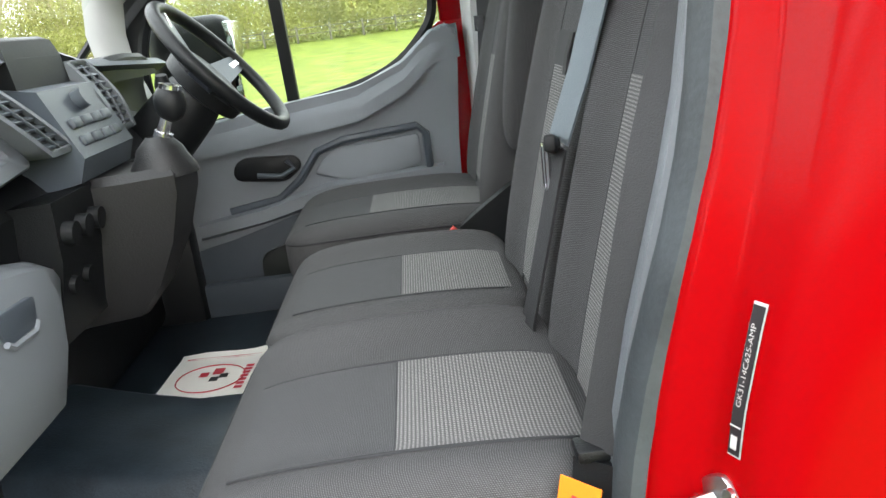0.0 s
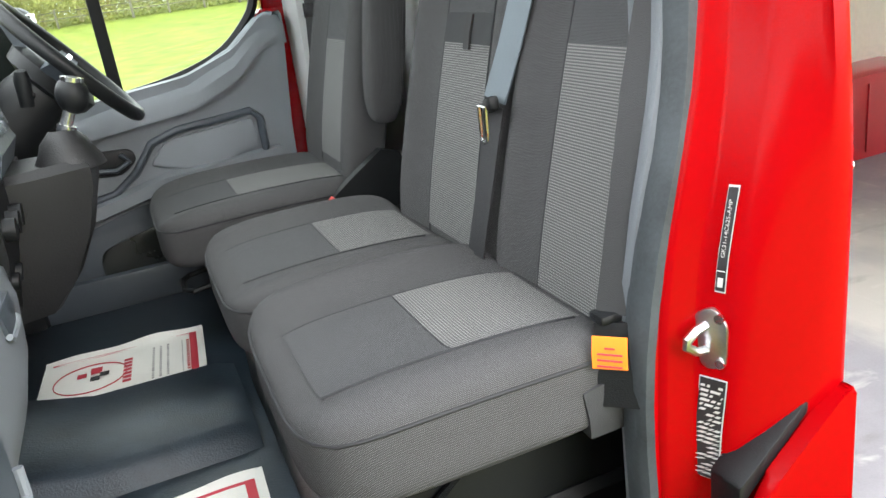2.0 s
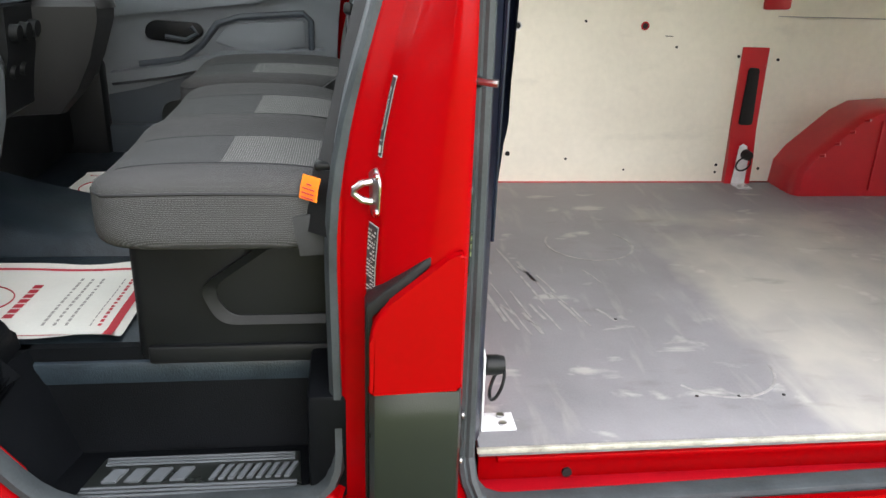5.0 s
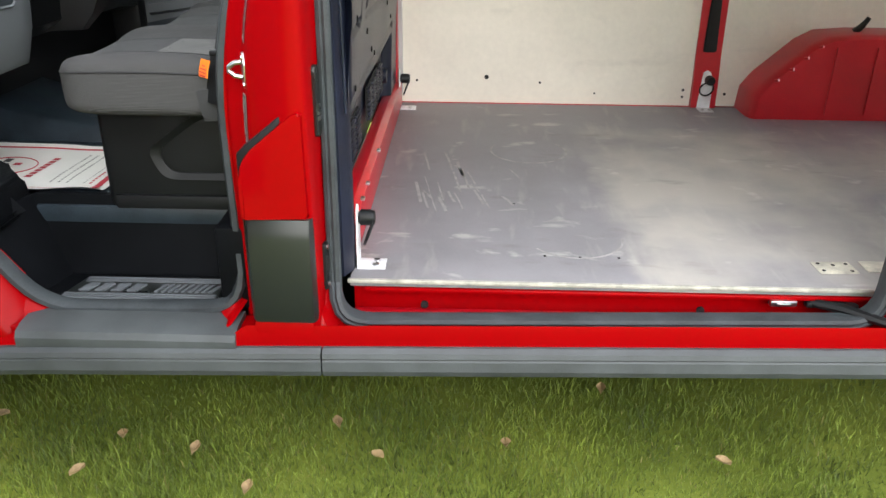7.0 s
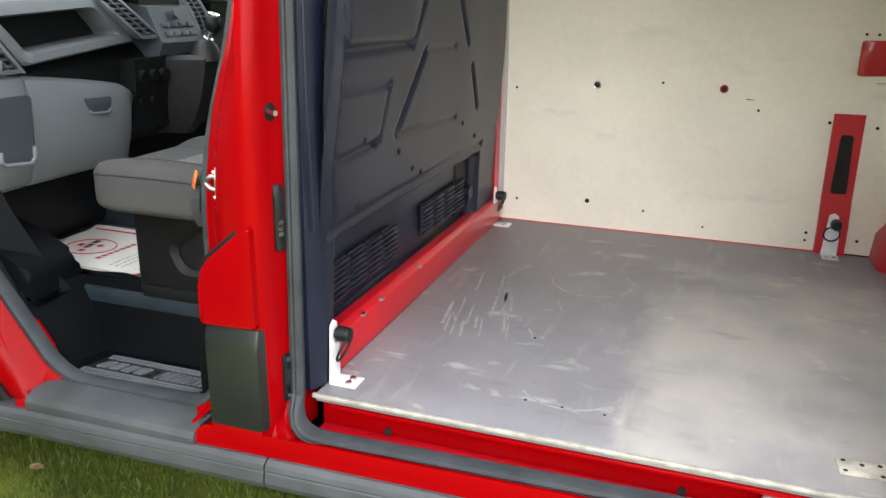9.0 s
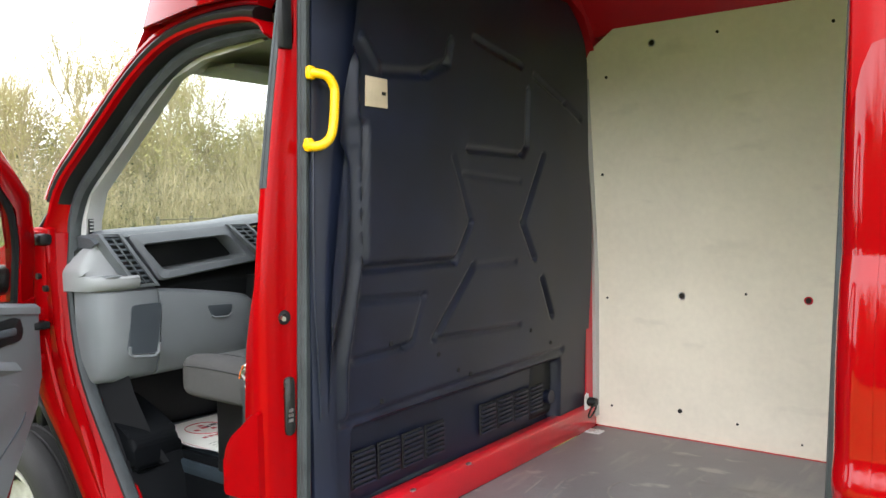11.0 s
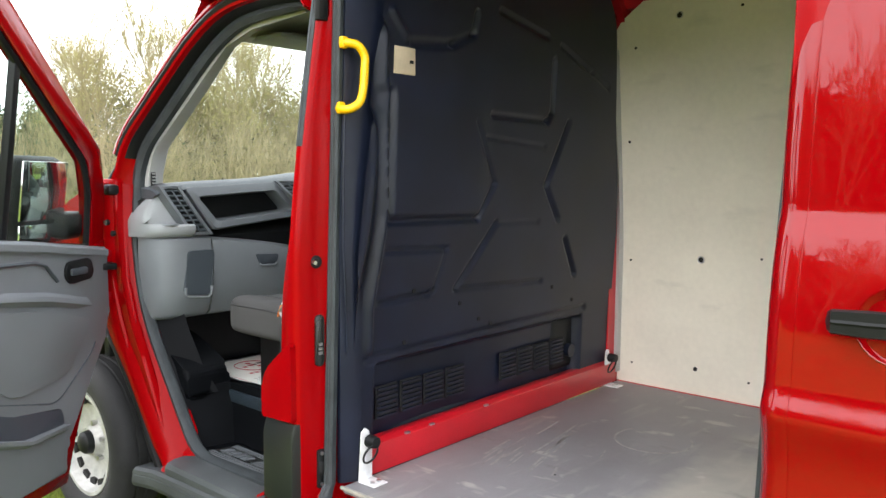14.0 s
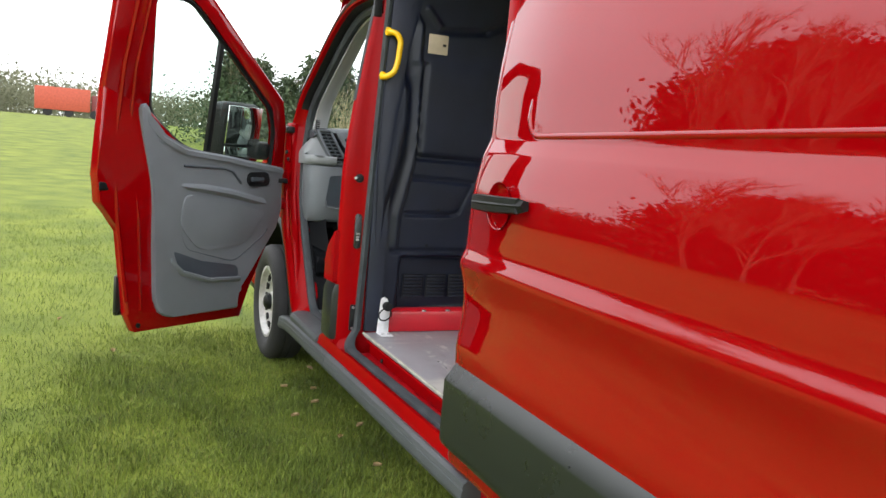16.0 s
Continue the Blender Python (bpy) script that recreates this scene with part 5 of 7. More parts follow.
# Flat disc in darker grey paints the shade of the cup hollow.
part("cup_hollow_shade", disc((-0.622, 0.60, 1.2515), (0.0, 0, 1), 0.03, 0.004, 24), GREY, tray)


# slanting vents, with slats across
def vent(bottom, top, half, n):
    (xb, yb, zb), (xt, yt, zt) = bottom, top
    at = lambda t: (xb + (xt - xb) * t + 0.012 * math.sin(math.pi * t), yb + (yt - yb) * (t + 0.10 * math.sin(math.pi * t)), zb + (zt - zb) * t)
    rings = []
    for t in np.linspace(0, 1, 8):
        x, y, z = at(t)
        rings.append([(x - 0.09, y - half, z), (x - 0.008, y - half, z), (x - 0.008, y + half, z), (x - 0.09, y + half, z)])
    v = part("air_vent", loft(rings), BLACK, dash, "dark slatted air vent")
    for k in range(n):
        x, y, z = at((k + 0.5) / n)
        part("vent_slat", box(-0.008, 0.004, y - half + 0.004, y + half - 0.004, -0.0022, 0.0022, 0, m=Matrix.Translation((x - 0.002, 0, z)) @ Matrix.Rotation(radians(20), 4, "Y")), DASH, v)
    part("vent_bar", tube([at(t) for t in np.linspace(0.02, 0.98, 8)], 0.0035, 6), DASH_TOP, v)
    for s in (-1, 1):
        part("vent_rim", loft([[(x - 0.05, y + s * half, z), (x + 0.004, y + s * half, z), (x + 0.003, y + s * (half + 0.014), z), (x - 0.05, y + s * (half + 0.018), z)] for x, y, z in [at(t) for t in np.linspace(-0.06, 1.06, 10)]]), DASH_MID, v)
    for t in (-0.03, 1.03):
        x, y, z = at(t)
        part("vent_rim", box(x - 0.05, x + 0.003, y - half, y + half, z - 0.006, z + 0.006, 0.002), DASH_MID, v)


vent((-0.605, 0.722, 1.218), (-0.665, 0.632, 1.385), 0.030, 9)
vent((-0.605, 1.295, 1.285), (-0.665, 1.18, 1.408), 0.036, 8)
vent((-0.605, 1.60, 1.285), (-0.665, 1.60, 1.408), 0.036, 8)
# open storage recess in a grey surround
rc_in = rounded([(0.815, 1.258), (0.742, 1.35), (1.105, 1.372), (1.185, 1.292)], 0.018, 4)
rc_out = rounded([(0.785, 1.222), (0.695, 1.388), (1.135, 1.412), (1.255, 1.268)], 0.02, 4)
st = part("storage_recess", prism(rc_in, "x", -0.735, -0.728), BLACK, dash, "open dark storage recess")
rings = [[(-0.73, a[0], a[1]), (-0.635 - 0.25 * (a[1] - 1.26), a[0], a[1]), (-0.624 - 0.25 * (a[1] - 1.26), a[0] * 0.85 + c[0] * 0.15, a[1] * 0.85 + c[1] * 0.15), (-0.618 - 0.3 * (c[1] - 1.24), a[0] * 0.2 + c[0] * 0.8, a[1] * 0.2 + c[1] * 0.8), (-0.626 - 0.3 * (c[1] - 1.24), c[0], c[1]), (-0.74, c[0], c[1])] for a, c in zip(rc_in, rc_out)]
part("recess_surround", loop_loft(rings), DASH_MID, st, "grey fascia surround")
# centre stack
cs = part("radio_panel", loft([[(x, y, z) for x, z in ((-0.72, 1.39), (-0.635, 1.375), (-0.585, 1.26), (-0.60, 1.22), (-0.72, 1.2))] for y in (1.33, 1.345, 1.45, 1.555, 1.57)]), DASH, dash, "grey radio and switch panel")
for r in range(2):
    for c in range(4):
        part("button", box(-0.008, 0.008, 1.365 + 0.045 * c, 1.40 + 0.045 * c, -0.009, 0.009, 0.003, m=Matrix.Translation((-0.598 - 0.011 * r, 0, 1.285 + 0.03 * r)) @ Matrix.Rotation(radians(-22), 4, "Y")), DASH, cs)
part("radio_knob", disc((-0.615, 1.45, 1.352), (1, 0, 0.4), 0.018, 0.02, 18), DASH, cs)
part("lower_console", loft([[(x, y, z) for x, z in ((-0.72, 1.21), (-0.60, 1.215), (-0.605, 1.12), (-0.64, 0.98), (-0.72, 0.93))] for y in (1.205, 1.22, 1.4, 1.6, 1.615)]), BLACK, dash, "black lower console")
for k in range(3):
    part("knob", disc((-0.60, 1.235 + 0.052 * k, 1.16), (1, 0, -0.1), 0.019, 0.03, 18), BLACK, dash)
for k in range(2):
    part("socket", disc((-0.612, 1.24 + 0.055 * k, 1.075), (1, 0, -0.2), 0.015, 0.012, 16), BLACK, dash)
# gear lever
gc = part("gear_console", loft([[(x, y, z) for x, y in ((-0.70, 1.36 + o), (-0.56 + f, 1.37 + o), (-0.47 + f, 1.40 + o), (-0.46 + f, 1.50 - o), (-0.56 + f, 1.53 - o), (-0.70, 1.54 - o))] for z, f, o in ((0.94, -0.13, 0.04), (1.0, -0.075, 0.02), (1.08, -0.03, 0.005), (1.17, 0.0, -0.005), (1.205, 0.003, -0.008), (1.22, -0.006, 0.004), (1.216, -0.02, 0.018))]), CONSOLE, dash, "dark brown-grey gear lever console")
part("gear_gaiter", lathe([(0.062, 1.20), (0.058, 1.215), (0.046, 1.235), (0.04, 1.25), (0.028, 1.262), (0.02, 1.27)], (-0.50, 1.45, 0), "z", 20), CONSOLE, gc, "dark leather gaiter")
part("gear_stick", tube([(-0.498, 1.45, 1.255), (-0.475, 1.45, 1.30)], 0.011, 12), CHROME, gc, "chrome gear stick")
part("gear_collar", tube([(-0.492, 1.45, 1.262), (-0.486, 1.45, 1.275)], 0.017, 12), CHROME, gc)
kb = bmesh.new()
bmesh.ops.create_uvsphere(kb, u_segments=18, v_segments=12, radius=0.03)
bmesh.ops.transform(kb, matrix=Matrix.Translation((-0.464, 1.45, 1.325)) @ Matrix.Diagonal((0.95, 0.9, 1.15, 1)), verts=kb.verts)
part("gear_knob", kb, BLACK, gc, "black gear knob")
part("knob_cap", disc((-0.458, 1.45, 1.352), (0.3, 0, 1), 0.02, 0.008, 18), CHROME, gc)


# steering wheel
SW = Matrix.Translation((-0.478, 1.95, 1.361)) @ Matrix.Rotation(radians(51), 4, "Y")


# the rim lies in the local x,y plane, the column runs along local z
swp = part("steering_wheel", tf(tube([(0.19 * math.cos(2 * math.pi * k / 40), 0.19 * math.sin(2 * math.pi * k / 40), 0) for k in range(40)], 0.0165, 10, closed=True), SW), BLACK, dash, "black three-spoke steering wheel")
part("wheel_hub", tf(loft([[(r * math.cos(a) * 1.05, r * math.sin(a), z) for a in np.linspace(0, 2 * math.pi, 20, endpoint=False)] for z, r in ((-0.085, 0.07), (-0.075, 0.095), (-0.045, 0.10), (-0.03, 0.085), (-0.026, 0.05))]), SW), BLACK, swp, "black padded hub")
for a in (90, 270, 180):
    m = Matrix.Rotation(radians(a), 4, "Z")
    part("spoke", tf(loft([[(0.06, -0.035, -0.06), (0.06, 0.035, -0.06), (0.06, 0.035, -0.035), (0.06, -0.035, -0.035)], [(0.19, -0.02, -0.01), (0.19, 0.02, -0.01), (0.19, 0.02, 0.006), (0.19, -0.02, 0.006)]]), SW @ m), DASH, swp)
    part("spoke_insert", tf(loft([[(0.10, -0.008, -0.034), (0.10, 0.008, -0.034), (0.10, 0.008, -0.028), (0.10, -0.008, -0.028)], [(0.17, -0.006, -0.008), (0.17, 0.006, -0.008), (0.17, 0.006, 0.004), (0.17, -0.006, 0.004)]]), SW @ m), CHROME, swp)
part("steering_column", tf(tube([(0, 0, -0.06), (0.0, 0, -0.12), (0.01, 0, -0.3)], [0.06, 0.075, 0.085], 16), SW), BLACK, dash)
part("column_stalk", tube([(-0.57, 1.92, 1.30), (-0.57, 1.80, 1.31), (-0.565, 1.765, 1.32)], [0.011, 0.013, 0.016], 10), BLACK, dash, "black wiper stalk")
part("stalk_tip", tube([(-0.57, 1.765, 1.29), (-0.565, 1.76, 1.345), (-0.563, 1.755, 1.365)], [0.014, 0.017, 0.012], 10), BLACK, dash)


# ---- seats ----
def soft(cx, cy, cz, lx, ly, lz, n=5.0, seg=18, crown=0.0, bolster=0.0, taper=0.0, dish=0.0):
    """A stuffed block: rounded, crowned on top, with raised side bolsters. Returns the bmesh and its top surface."""
    def shape(x, y, z):
        k = (abs(x) ** n + abs(y) ** n + abs(z) ** n) ** (1 / n)
        m = max(abs(x), abs(y), abs(z))
        x, y, z = x / k * m, y / k * m, z / k * m
        yy = y * (1 - taper * (x + 1) / 2)
        up = 0.0
        if z > 0:
            w = z
            up = crown * (1 - x * x) * w + bolster * sstep(0.5, 0.85, abs(y)) * w - dish * sstep(0.9, 0.2, abs(y)) * w
        return Vector((cx + lx / 2 * x, cy + ly / 2 * yy, cz + lz / 2 * z + up))
    b = bmesh.new()
    verts = {}

    def vert(x, y, z):
        key = (round(x, 5), round(y, 5), round(z, 5))
        if key not in verts:
            verts[key] = b.verts.new(shape(x, y, z))
        return verts[key]
    st = [-1 + 2 * i / seg for i in range(seg + 1)]
    for ax in range(3):
        for sgn in (-1, 1):
            for i in range(seg):
                for j in range(seg):
                    quad = []
                    for a, c in ((i, j), (i + 1, j), (i + 1, j + 1), (i, j + 1)):
                        p = [0, 0, 0]
                        p[ax], p[(ax + 1) % 3], p[(ax + 2) % 3] = sgn, st[a], st[c]
                        quad.append(vert(*p))
                    b.faces.new(quad if sgn > 0 else quad[::-1])
    lay = b.loops.layers.uv.new("UVMap")
    for f in b.faces:
        for lp in f.loops:
            lp[lay].uv = (lp.vert.co.x + lp.vert.co.z * 0.7, lp.vert.co.y + lp.vert.co.z * 0.7)
    return b, shape


def surface_patch(shape, x0, x1, y0, y1, off, nu=16, nv=16, back=0.004):
    top = lambda u, v: shape(x0 + (x1 - x0) * u, y0 + (y1 - y0) * v, 1.0) + Vector((0, 0, off))
    b = grid(top, nu, nv)
    lay = b.loops.layers.uv.new("UVMap")
    for f in b.faces:
        for lp in f.loops:
            lp[lay].uv = (lp.vert.co.x, lp.vert.co.y)
    return b


def seat_line(shape, pts, r, off=0.001):
    return tube([shape(x, y, 1.0) + Vector((0, 0, off)) for x, y in pts], r, 6)


def cushion(parent, cx, cy, cz, lx, ly, lz, name="cushion", u0=-0.2, va=-0.55, vb=0.32, u1=0.8):
    b, sh = soft(cx, cy, cz, lx, ly, lz, 5.5, 20, 0.012, 0.018, 0.0, 0.006)
    c = part(name, b, CLOTH, parent, angle=80)
    part("centre_panel", surface_patch(sh, -0.86, u0, va, vb, 0.002), CLOTH_M, c, "smooth dark centre cloth", 80)
    part("light_panel", surface_patch(sh, u0, u1, va, vb, 0.0025), CLOTH_L, c, "pale checked cloth insert", 80)
    for y in (va - 0.01, vb + 0.01):
        part("seam", seat_line(sh, [(-0.86 + 1.7 * t, y) for t in np.linspace(0, 1, 14)], 0.0022), PIPING, c)
    part("seam", seat_line(sh, [(u0, va + (vb - va) * t) for t in np.linspace(0, 1, 10)], 0.002), PIPING, c)
    edge = [sh(-1, y, 0.55) for y in np.linspace(-0.9, 0.9, 10)]
    side = [sh(x, -1, 0.55) for x in np.linspace(0.95, -0.9, 12)]
    part("piping", tube(side + edge, 0.0028, 6), PIPING, c)
    return c


def back_matrix(x, z, deg):
    """Turns a block whose length runs along x and whose face is up into a leaning backrest."""
    return Matrix.Translation((x, 0, z)) @ Matrix.Rotation(radians(-(90 - deg)), 4, "Y")


def backrest(parent, x, y, z, length, width, thick, deg, taper=0.12, label="", tab=False, split=0.18, va=-0.58, vb=0.34):
    m = back_matrix(x, z, deg)
    b, sh = soft(length / 2, y, -thick / 2, length, width, thick, 5.0, 20, 0.008, 0.022, taper, 0.008)
    c = part("backrest", tf(b, m), CLOTH, parent, label, 80)
    part("light_panel", tf(surface_patch(sh, -0.80, split, va, vb, 0.0025), m), CLOTH_L, c, "pale checked cloth insert", 80)
    part("centre_panel", tf(surface_patch(sh, split, 0.88, va, vb, 0.002), m), CLOTH_M, c, "smooth dark centre cloth", 80)
    for yy in (va - 0.01, vb + 0.01):
        part("seam", tf(seat_line(sh, [(-0.9 + 1.8 * t, yy) for t in np.linspace(0, 1, 14)], 0.0022), m), PIPING, c)
    if tab:
        part("flap_panel", tf(surface_patch(sh, split, split + 0.16, va, vb, 0.004, 4, 10), m), PIPING, c, "dark fold-down table flap")
        p0, p1 = sh(split - 0.03, -0.13, 1), sh(split + 0.15, -0.13, 1)
        part("pull_tab", tf(tube([p0 + Vector((0, 0, 0.006)), (p0 + p1) / 2 + Vector((0, 0, 0.008)), p1 + Vector((0, 0, 0.005))], 0, flat=(0.022, 0.003, (0, 0, 1))), m), CLOTH, c, "cloth pull tab")
    return c, m, sh


def headrest(parent, x, y, z, deg):
    m = back_matrix(x, z, deg)
    b, sh = soft(0.09, y, -0.05, 0.18, 0.25, 0.10, 3.6, 12, 0.01)
    h = part("headrest", tf(b, m), CLOTH, parent, angle=80)
    for dy in (-0.05, 0.05):
        part("headrest_post", tf(tube([(-0.06, y + dy, -0.05), (0.03, y + dy, -0.05)], 0.006, 8), m), CHROME, h)
        part("post_collar", tf(disc((-0.045, y + dy, -0.05), (1, 0, 0), 0.012, 0.014, 12), m), BLACK, h)


part("footwell_hump", prism(rounded([(-0.95, 0.61), (-0.95, 0.845), (-0.72, 0.80), (-0.57, 0.742), (-0.50, 0.705), (-0.487, 0.61)], [0.02, 0.04, 0.08, 0.06, 0.03, 0.01], 4), "y", 0.585, 0.765, 0.018, 3), STEPWELL, van, "black moulded footwell hump", 50)
bench = thing("passenger_bench", (0.05, 1.08, 0.62), "double passenger seat in dark grey woven cloth", "seat")
cushion(bench, -0.09, 0.842, 0.944, 0.43, 0.476, 0.122, "seat_cushion", -0.03, -0.66, 0.30, 0.95)
cushion(bench, -0.10, 1.325, 0.929, 0.43, 0.48, 0.115, "seat_cushion", 0.02, -0.50, 0.42, 0.95)
backrest(bench, 0.088, 0.79, 0.90, 0.67, 0.41, 0.085, 14.6, 0.06, split=0.33)
backrest(bench, 0.088, 1.215, 0.90, 0.67, 0.49, 0.085, 14.6, 0.14, tab=True, split=0.29)
headrest(bench, 0.222, 1.20, 1.555, 10)
headrest(bench, 0.222, 0.79, 1.555, 10)
ped = part("seat_plinth", box(-0.275, 0.27, 0.742, 1.56, 0.615, 0.905, 0.02, 3), BLACK, bench, "black moulded seat plinth")
part("plinth_frame", loop_loft([[(x, 0.735, z), (x, 0.729, z), (a, 0.738, b), (a, 0.745, b)] for (x, z), (a, b) in zip(rounded([(0.26, 0.875), (-0.02, 0.872), (-0.155, 0.775), (-0.12, 0.70), (0.26, 0.70)], 0.03, 4), rounded([(0.25, 0.86), (-0.012, 0.857), (-0.132, 0.772), (-0.104, 0.715), (0.25, 0.715)], 0.03, 4))]), BLACK, ped, "raised moulding on the plinth")
part("plinth_foot", box(-0.255, 0.27, 0.732, 0.75, 0.618, 0.655, 0.006), BLACK, ped)
part("side_valance", loft([[(0.03, 0.604, 0.955), (0.14, 0.60, 0.975), (0.14, 0.64, 0.975), (0.03, 0.64, 0.955)], [(0.035, 0.602, 0.92), (0.12, 0.597, 0.93), (0.12, 0.64, 0.93), (0.035, 0.64, 0.92)], [(0.04, 0.61, 0.885), (0.10, 0.605, 0.89), (0.10, 0.63, 0.89), (0.04, 0.63, 0.885)]]), WEB, bench, "dark cloth side valance")

dseat = thing("driver_seat", (-0.05, 1.95, 0.62), "driver seat in dark grey woven cloth with armrest", "seat")
cushion(dseat, -0.12, 2.0, 0.904, 0.54, 0.50, 0.13, "seat_cushion", -0.22, -0.5, 0.35, 0.9)
backrest(dseat, 0.08, 2.02, 0.92, 0.66, 0.50, 0.10, 14.6, 0.20, split=0.2)
headrest(dseat, 0.245, 2.02, 1.56, 10)
part("armrest", tf(soft(0.20, 0, 0, 0.41, 0.065, 0.10, 3.4, 12)[0], Matrix.Translation((0.185, 1.725, 1.115)) @ Matrix.Rotation(radians(-80), 4, "Y")), CLOTH, dseat, "folded-up dark armrest", 80)
part("seat_plinth", box(-0.20, 0.30, 1.80, 2.24, 0.615, 0.86, 0.03, 3), BLACK, dseat)
part("side_cover", loft([[(x, 1.735, z) for x, z in pts] for pts in ([(0.0, 0.93), (0.10, 1.0), (0.17, 1.045), (0.22, 1.03), (0.24, 0.9), (0.0, 0.88)],)] + [[(x, 1.765, z) for x, z in [(0.0, 0.93), (0.10, 1.0), (0.17, 1.045), (0.22, 1.03), (0.24, 0.9), (0.0, 0.88)]]]), BLACK, dseat)
part("slide_lever", tube([(-0.22, 1.80, 0.80), (-0.34, 1.80, 0.785), (-0.36, 1.83, 0.785), (-0.36, 1.90, 0.785), (-0.34, 1.93, 0.785), (-0.22, 1.93, 0.80)], 0.007, 8), BLACK, dseat, "black slide lever")


# belts and buckles
def buckle(name, p, d, col, cat_label):
    b = thing(name, p, cat_label, "belt buckle", "belt buckles")
    p, d = Vector(p), Vector(d).normalized()
    part("buckle_body", tube([p, p + d * 0.05, p + d * 0.075], 0, flat=(0.042, 0.022, (0.8, 0, 0.6))), BLACK, b)
    part("release_button", tube([p + d * 0.073, p + d * 0.09], 0, flat=(0.034, 0.017, (0.8, 0, 0.6))), BUCKLE_RED, b, "red release button")


buckle("belt_buckle", (0.115, 1.03, 0.96), (-0.75, -0.3, 0.45), BUCKLE_RED, "belt buckle with red button between seats")
buckle("belt_buckle", (0.115, 1.545, 0.905), (-0.6, 0.0, 0.75), BUCKLE_RED, "belt buckle with red button between seats")
buckle("belt_buckle", (0.07, 1.655, 0.905), (-0.7, 0.1, 0.7), BUCKLE_RED, "belt buckle with red button between seats")

belt1 = thing("seat_belt", (0.2, 0.66, 1.0), "dark webbing seat belt with orange tag", "seat belt", "seat belts")
part("webbing", tube([(0.235, 0.648, 1.66), (0.20, 0.632, 1.45), (0.152, 0.622, 1.29), (0.118, 0.614, 1.15), (0.092, 0.610, 1.04)], 0, flat=(0.06, 0.003, (-0.78, -0.6, 0.2))), WEB, belt1)
part("webbing", tube([(0.235, 0.662, 1.66), (0.205, 0.65, 1.4), (0.15, 0.64, 1.15), (0.125, 0.632, 1.04)], 0, flat=(0.05, 0.002, (-0.7, -0.7, 0.2))), WEB, belt1)
part("tongue", box(0.066, 0.124, 0.61, 0.64, 1.03, 1.043, 0.004), BLACK, belt1, "black tongue plate")
part("anchor_buckle", tube([(0.09, 0.615, 1.03), (0.08, 0.60, 0.97), (0.076, 0.595, 0.93)], 0, flat=(0.05, 0.022, (-0.7, -0.7, 0.2))), BLACK, belt1)
tag = part("orange_tag", tube([(0.064, 0.592, 1.027), (0.059, 0.587, 1.008), (0.057, 0.584, 0.99)], 0, flat=(0.042, 0.002, (-0.75, -0.65, 0.15))), ORANGE, belt1, "orange printed tag")
for k in range(4):
    z = 1.016 - k * 0.007
    part("print_bar", tube([(0.0595 - k * 0.0012, 0.5865 - k * 0.0012, z), (0.0591 - k * 0.0012, 0.5861 - k * 0.0012, z - 0.0022)], 0, flat=(0.03 if k else 0.012, 0.001, (-0.75, -0.65, 0.15))), INK, tag)
part("anchor_bolt", tube([(0.10, 0.60, 0.925), (0.115, 0.605, 0.90)], 0.01, 8), STEEL, belt1)

belt2 = thing("seat_belt", (0.2, 1.0, 1.3), "grey shoulder belt hanging over the bench backrest", "seat belt", "seat belts")
part("webbing", tube([(0.262, 0.905, 1.66), (0.212, 0.93, 1.5), (0.165, 0.968, 1.33), (0.138, 0.985, 1.25)], 0, flat=(0.046, 0.003, (-0.9, -0.35, 0.3))), WEB_L, belt2, "pale grey webbing")
for off in (-0.011, 0.011):
    part("webbing", tube([(0.138, 0.985 + off, 1.24), (0.108, 0.99 + off, 1.12), (0.08, 0.995 + off, 1.01), (0.088, 1.01 + off, 0.945)], 0, flat=(0.021, 0.004, (-0.9, -0.35, 0.3))), WEB, belt2)
tg = part("tongue", box(-0.032, 0.032, -0.008, 0.008, -0.010, 0.012, 0.005, m=Matrix.Translation((0.128, 0.98, 1.245)) @ Matrix.Rotation(radians(75), 4, "Z") @ Matrix.Rotation(radians(12), 4, "Y")), BLACK, belt2, "black belt tongue")
blade = [(0.0, 0.012), (0.004, -0.02), (0.004, -0.04), (0.016, -0.045), (0.026, -0.04), (0.026, -0.02), (0.024, 0.012)]
part("tongue_blade", tube([(0.122, 0.985 + a, 1.23 + c) for a, c in blade], 0.0042, 8, closed=True), CHROME, tg, "bright steel blade")

belt3 = thing("seat_belt", (0.2, 2.22, 1.4), "dark webbing seat belt beside the driver seat", "seat belt", "seat belts")
part("webbing", tube([(0.20, 2.20, 1.75), (0.19, 2.22, 1.4), (0.16, 2.24, 1.0)], 0, flat=(0.06, 0.004, (-0.5, -0.85, 0.1))), WEB, belt3)
part("tongue", tube([(0.165, 2.20, 1.40), (0.165, 2.205, 1.36)], 0, flat=(0.03, 0.006, (-0.5, -0.85, 0.1))), CHROME, belt3)


# cab side of the bulkhead
part("cab_rear_wall", loft([[(0.29 + 0.045 * (z - 1), 0.66, z), (0.29 + 0.045 * (z - 1), 2.26, z), (0.292 + 0.045 * (z - 1), 2.26, z), (0.292 + 0.045 * (z - 1), 0.66, z)] for z in (0.95, 2.15)]), GREY_L, van, "pale grey cab rear wall")


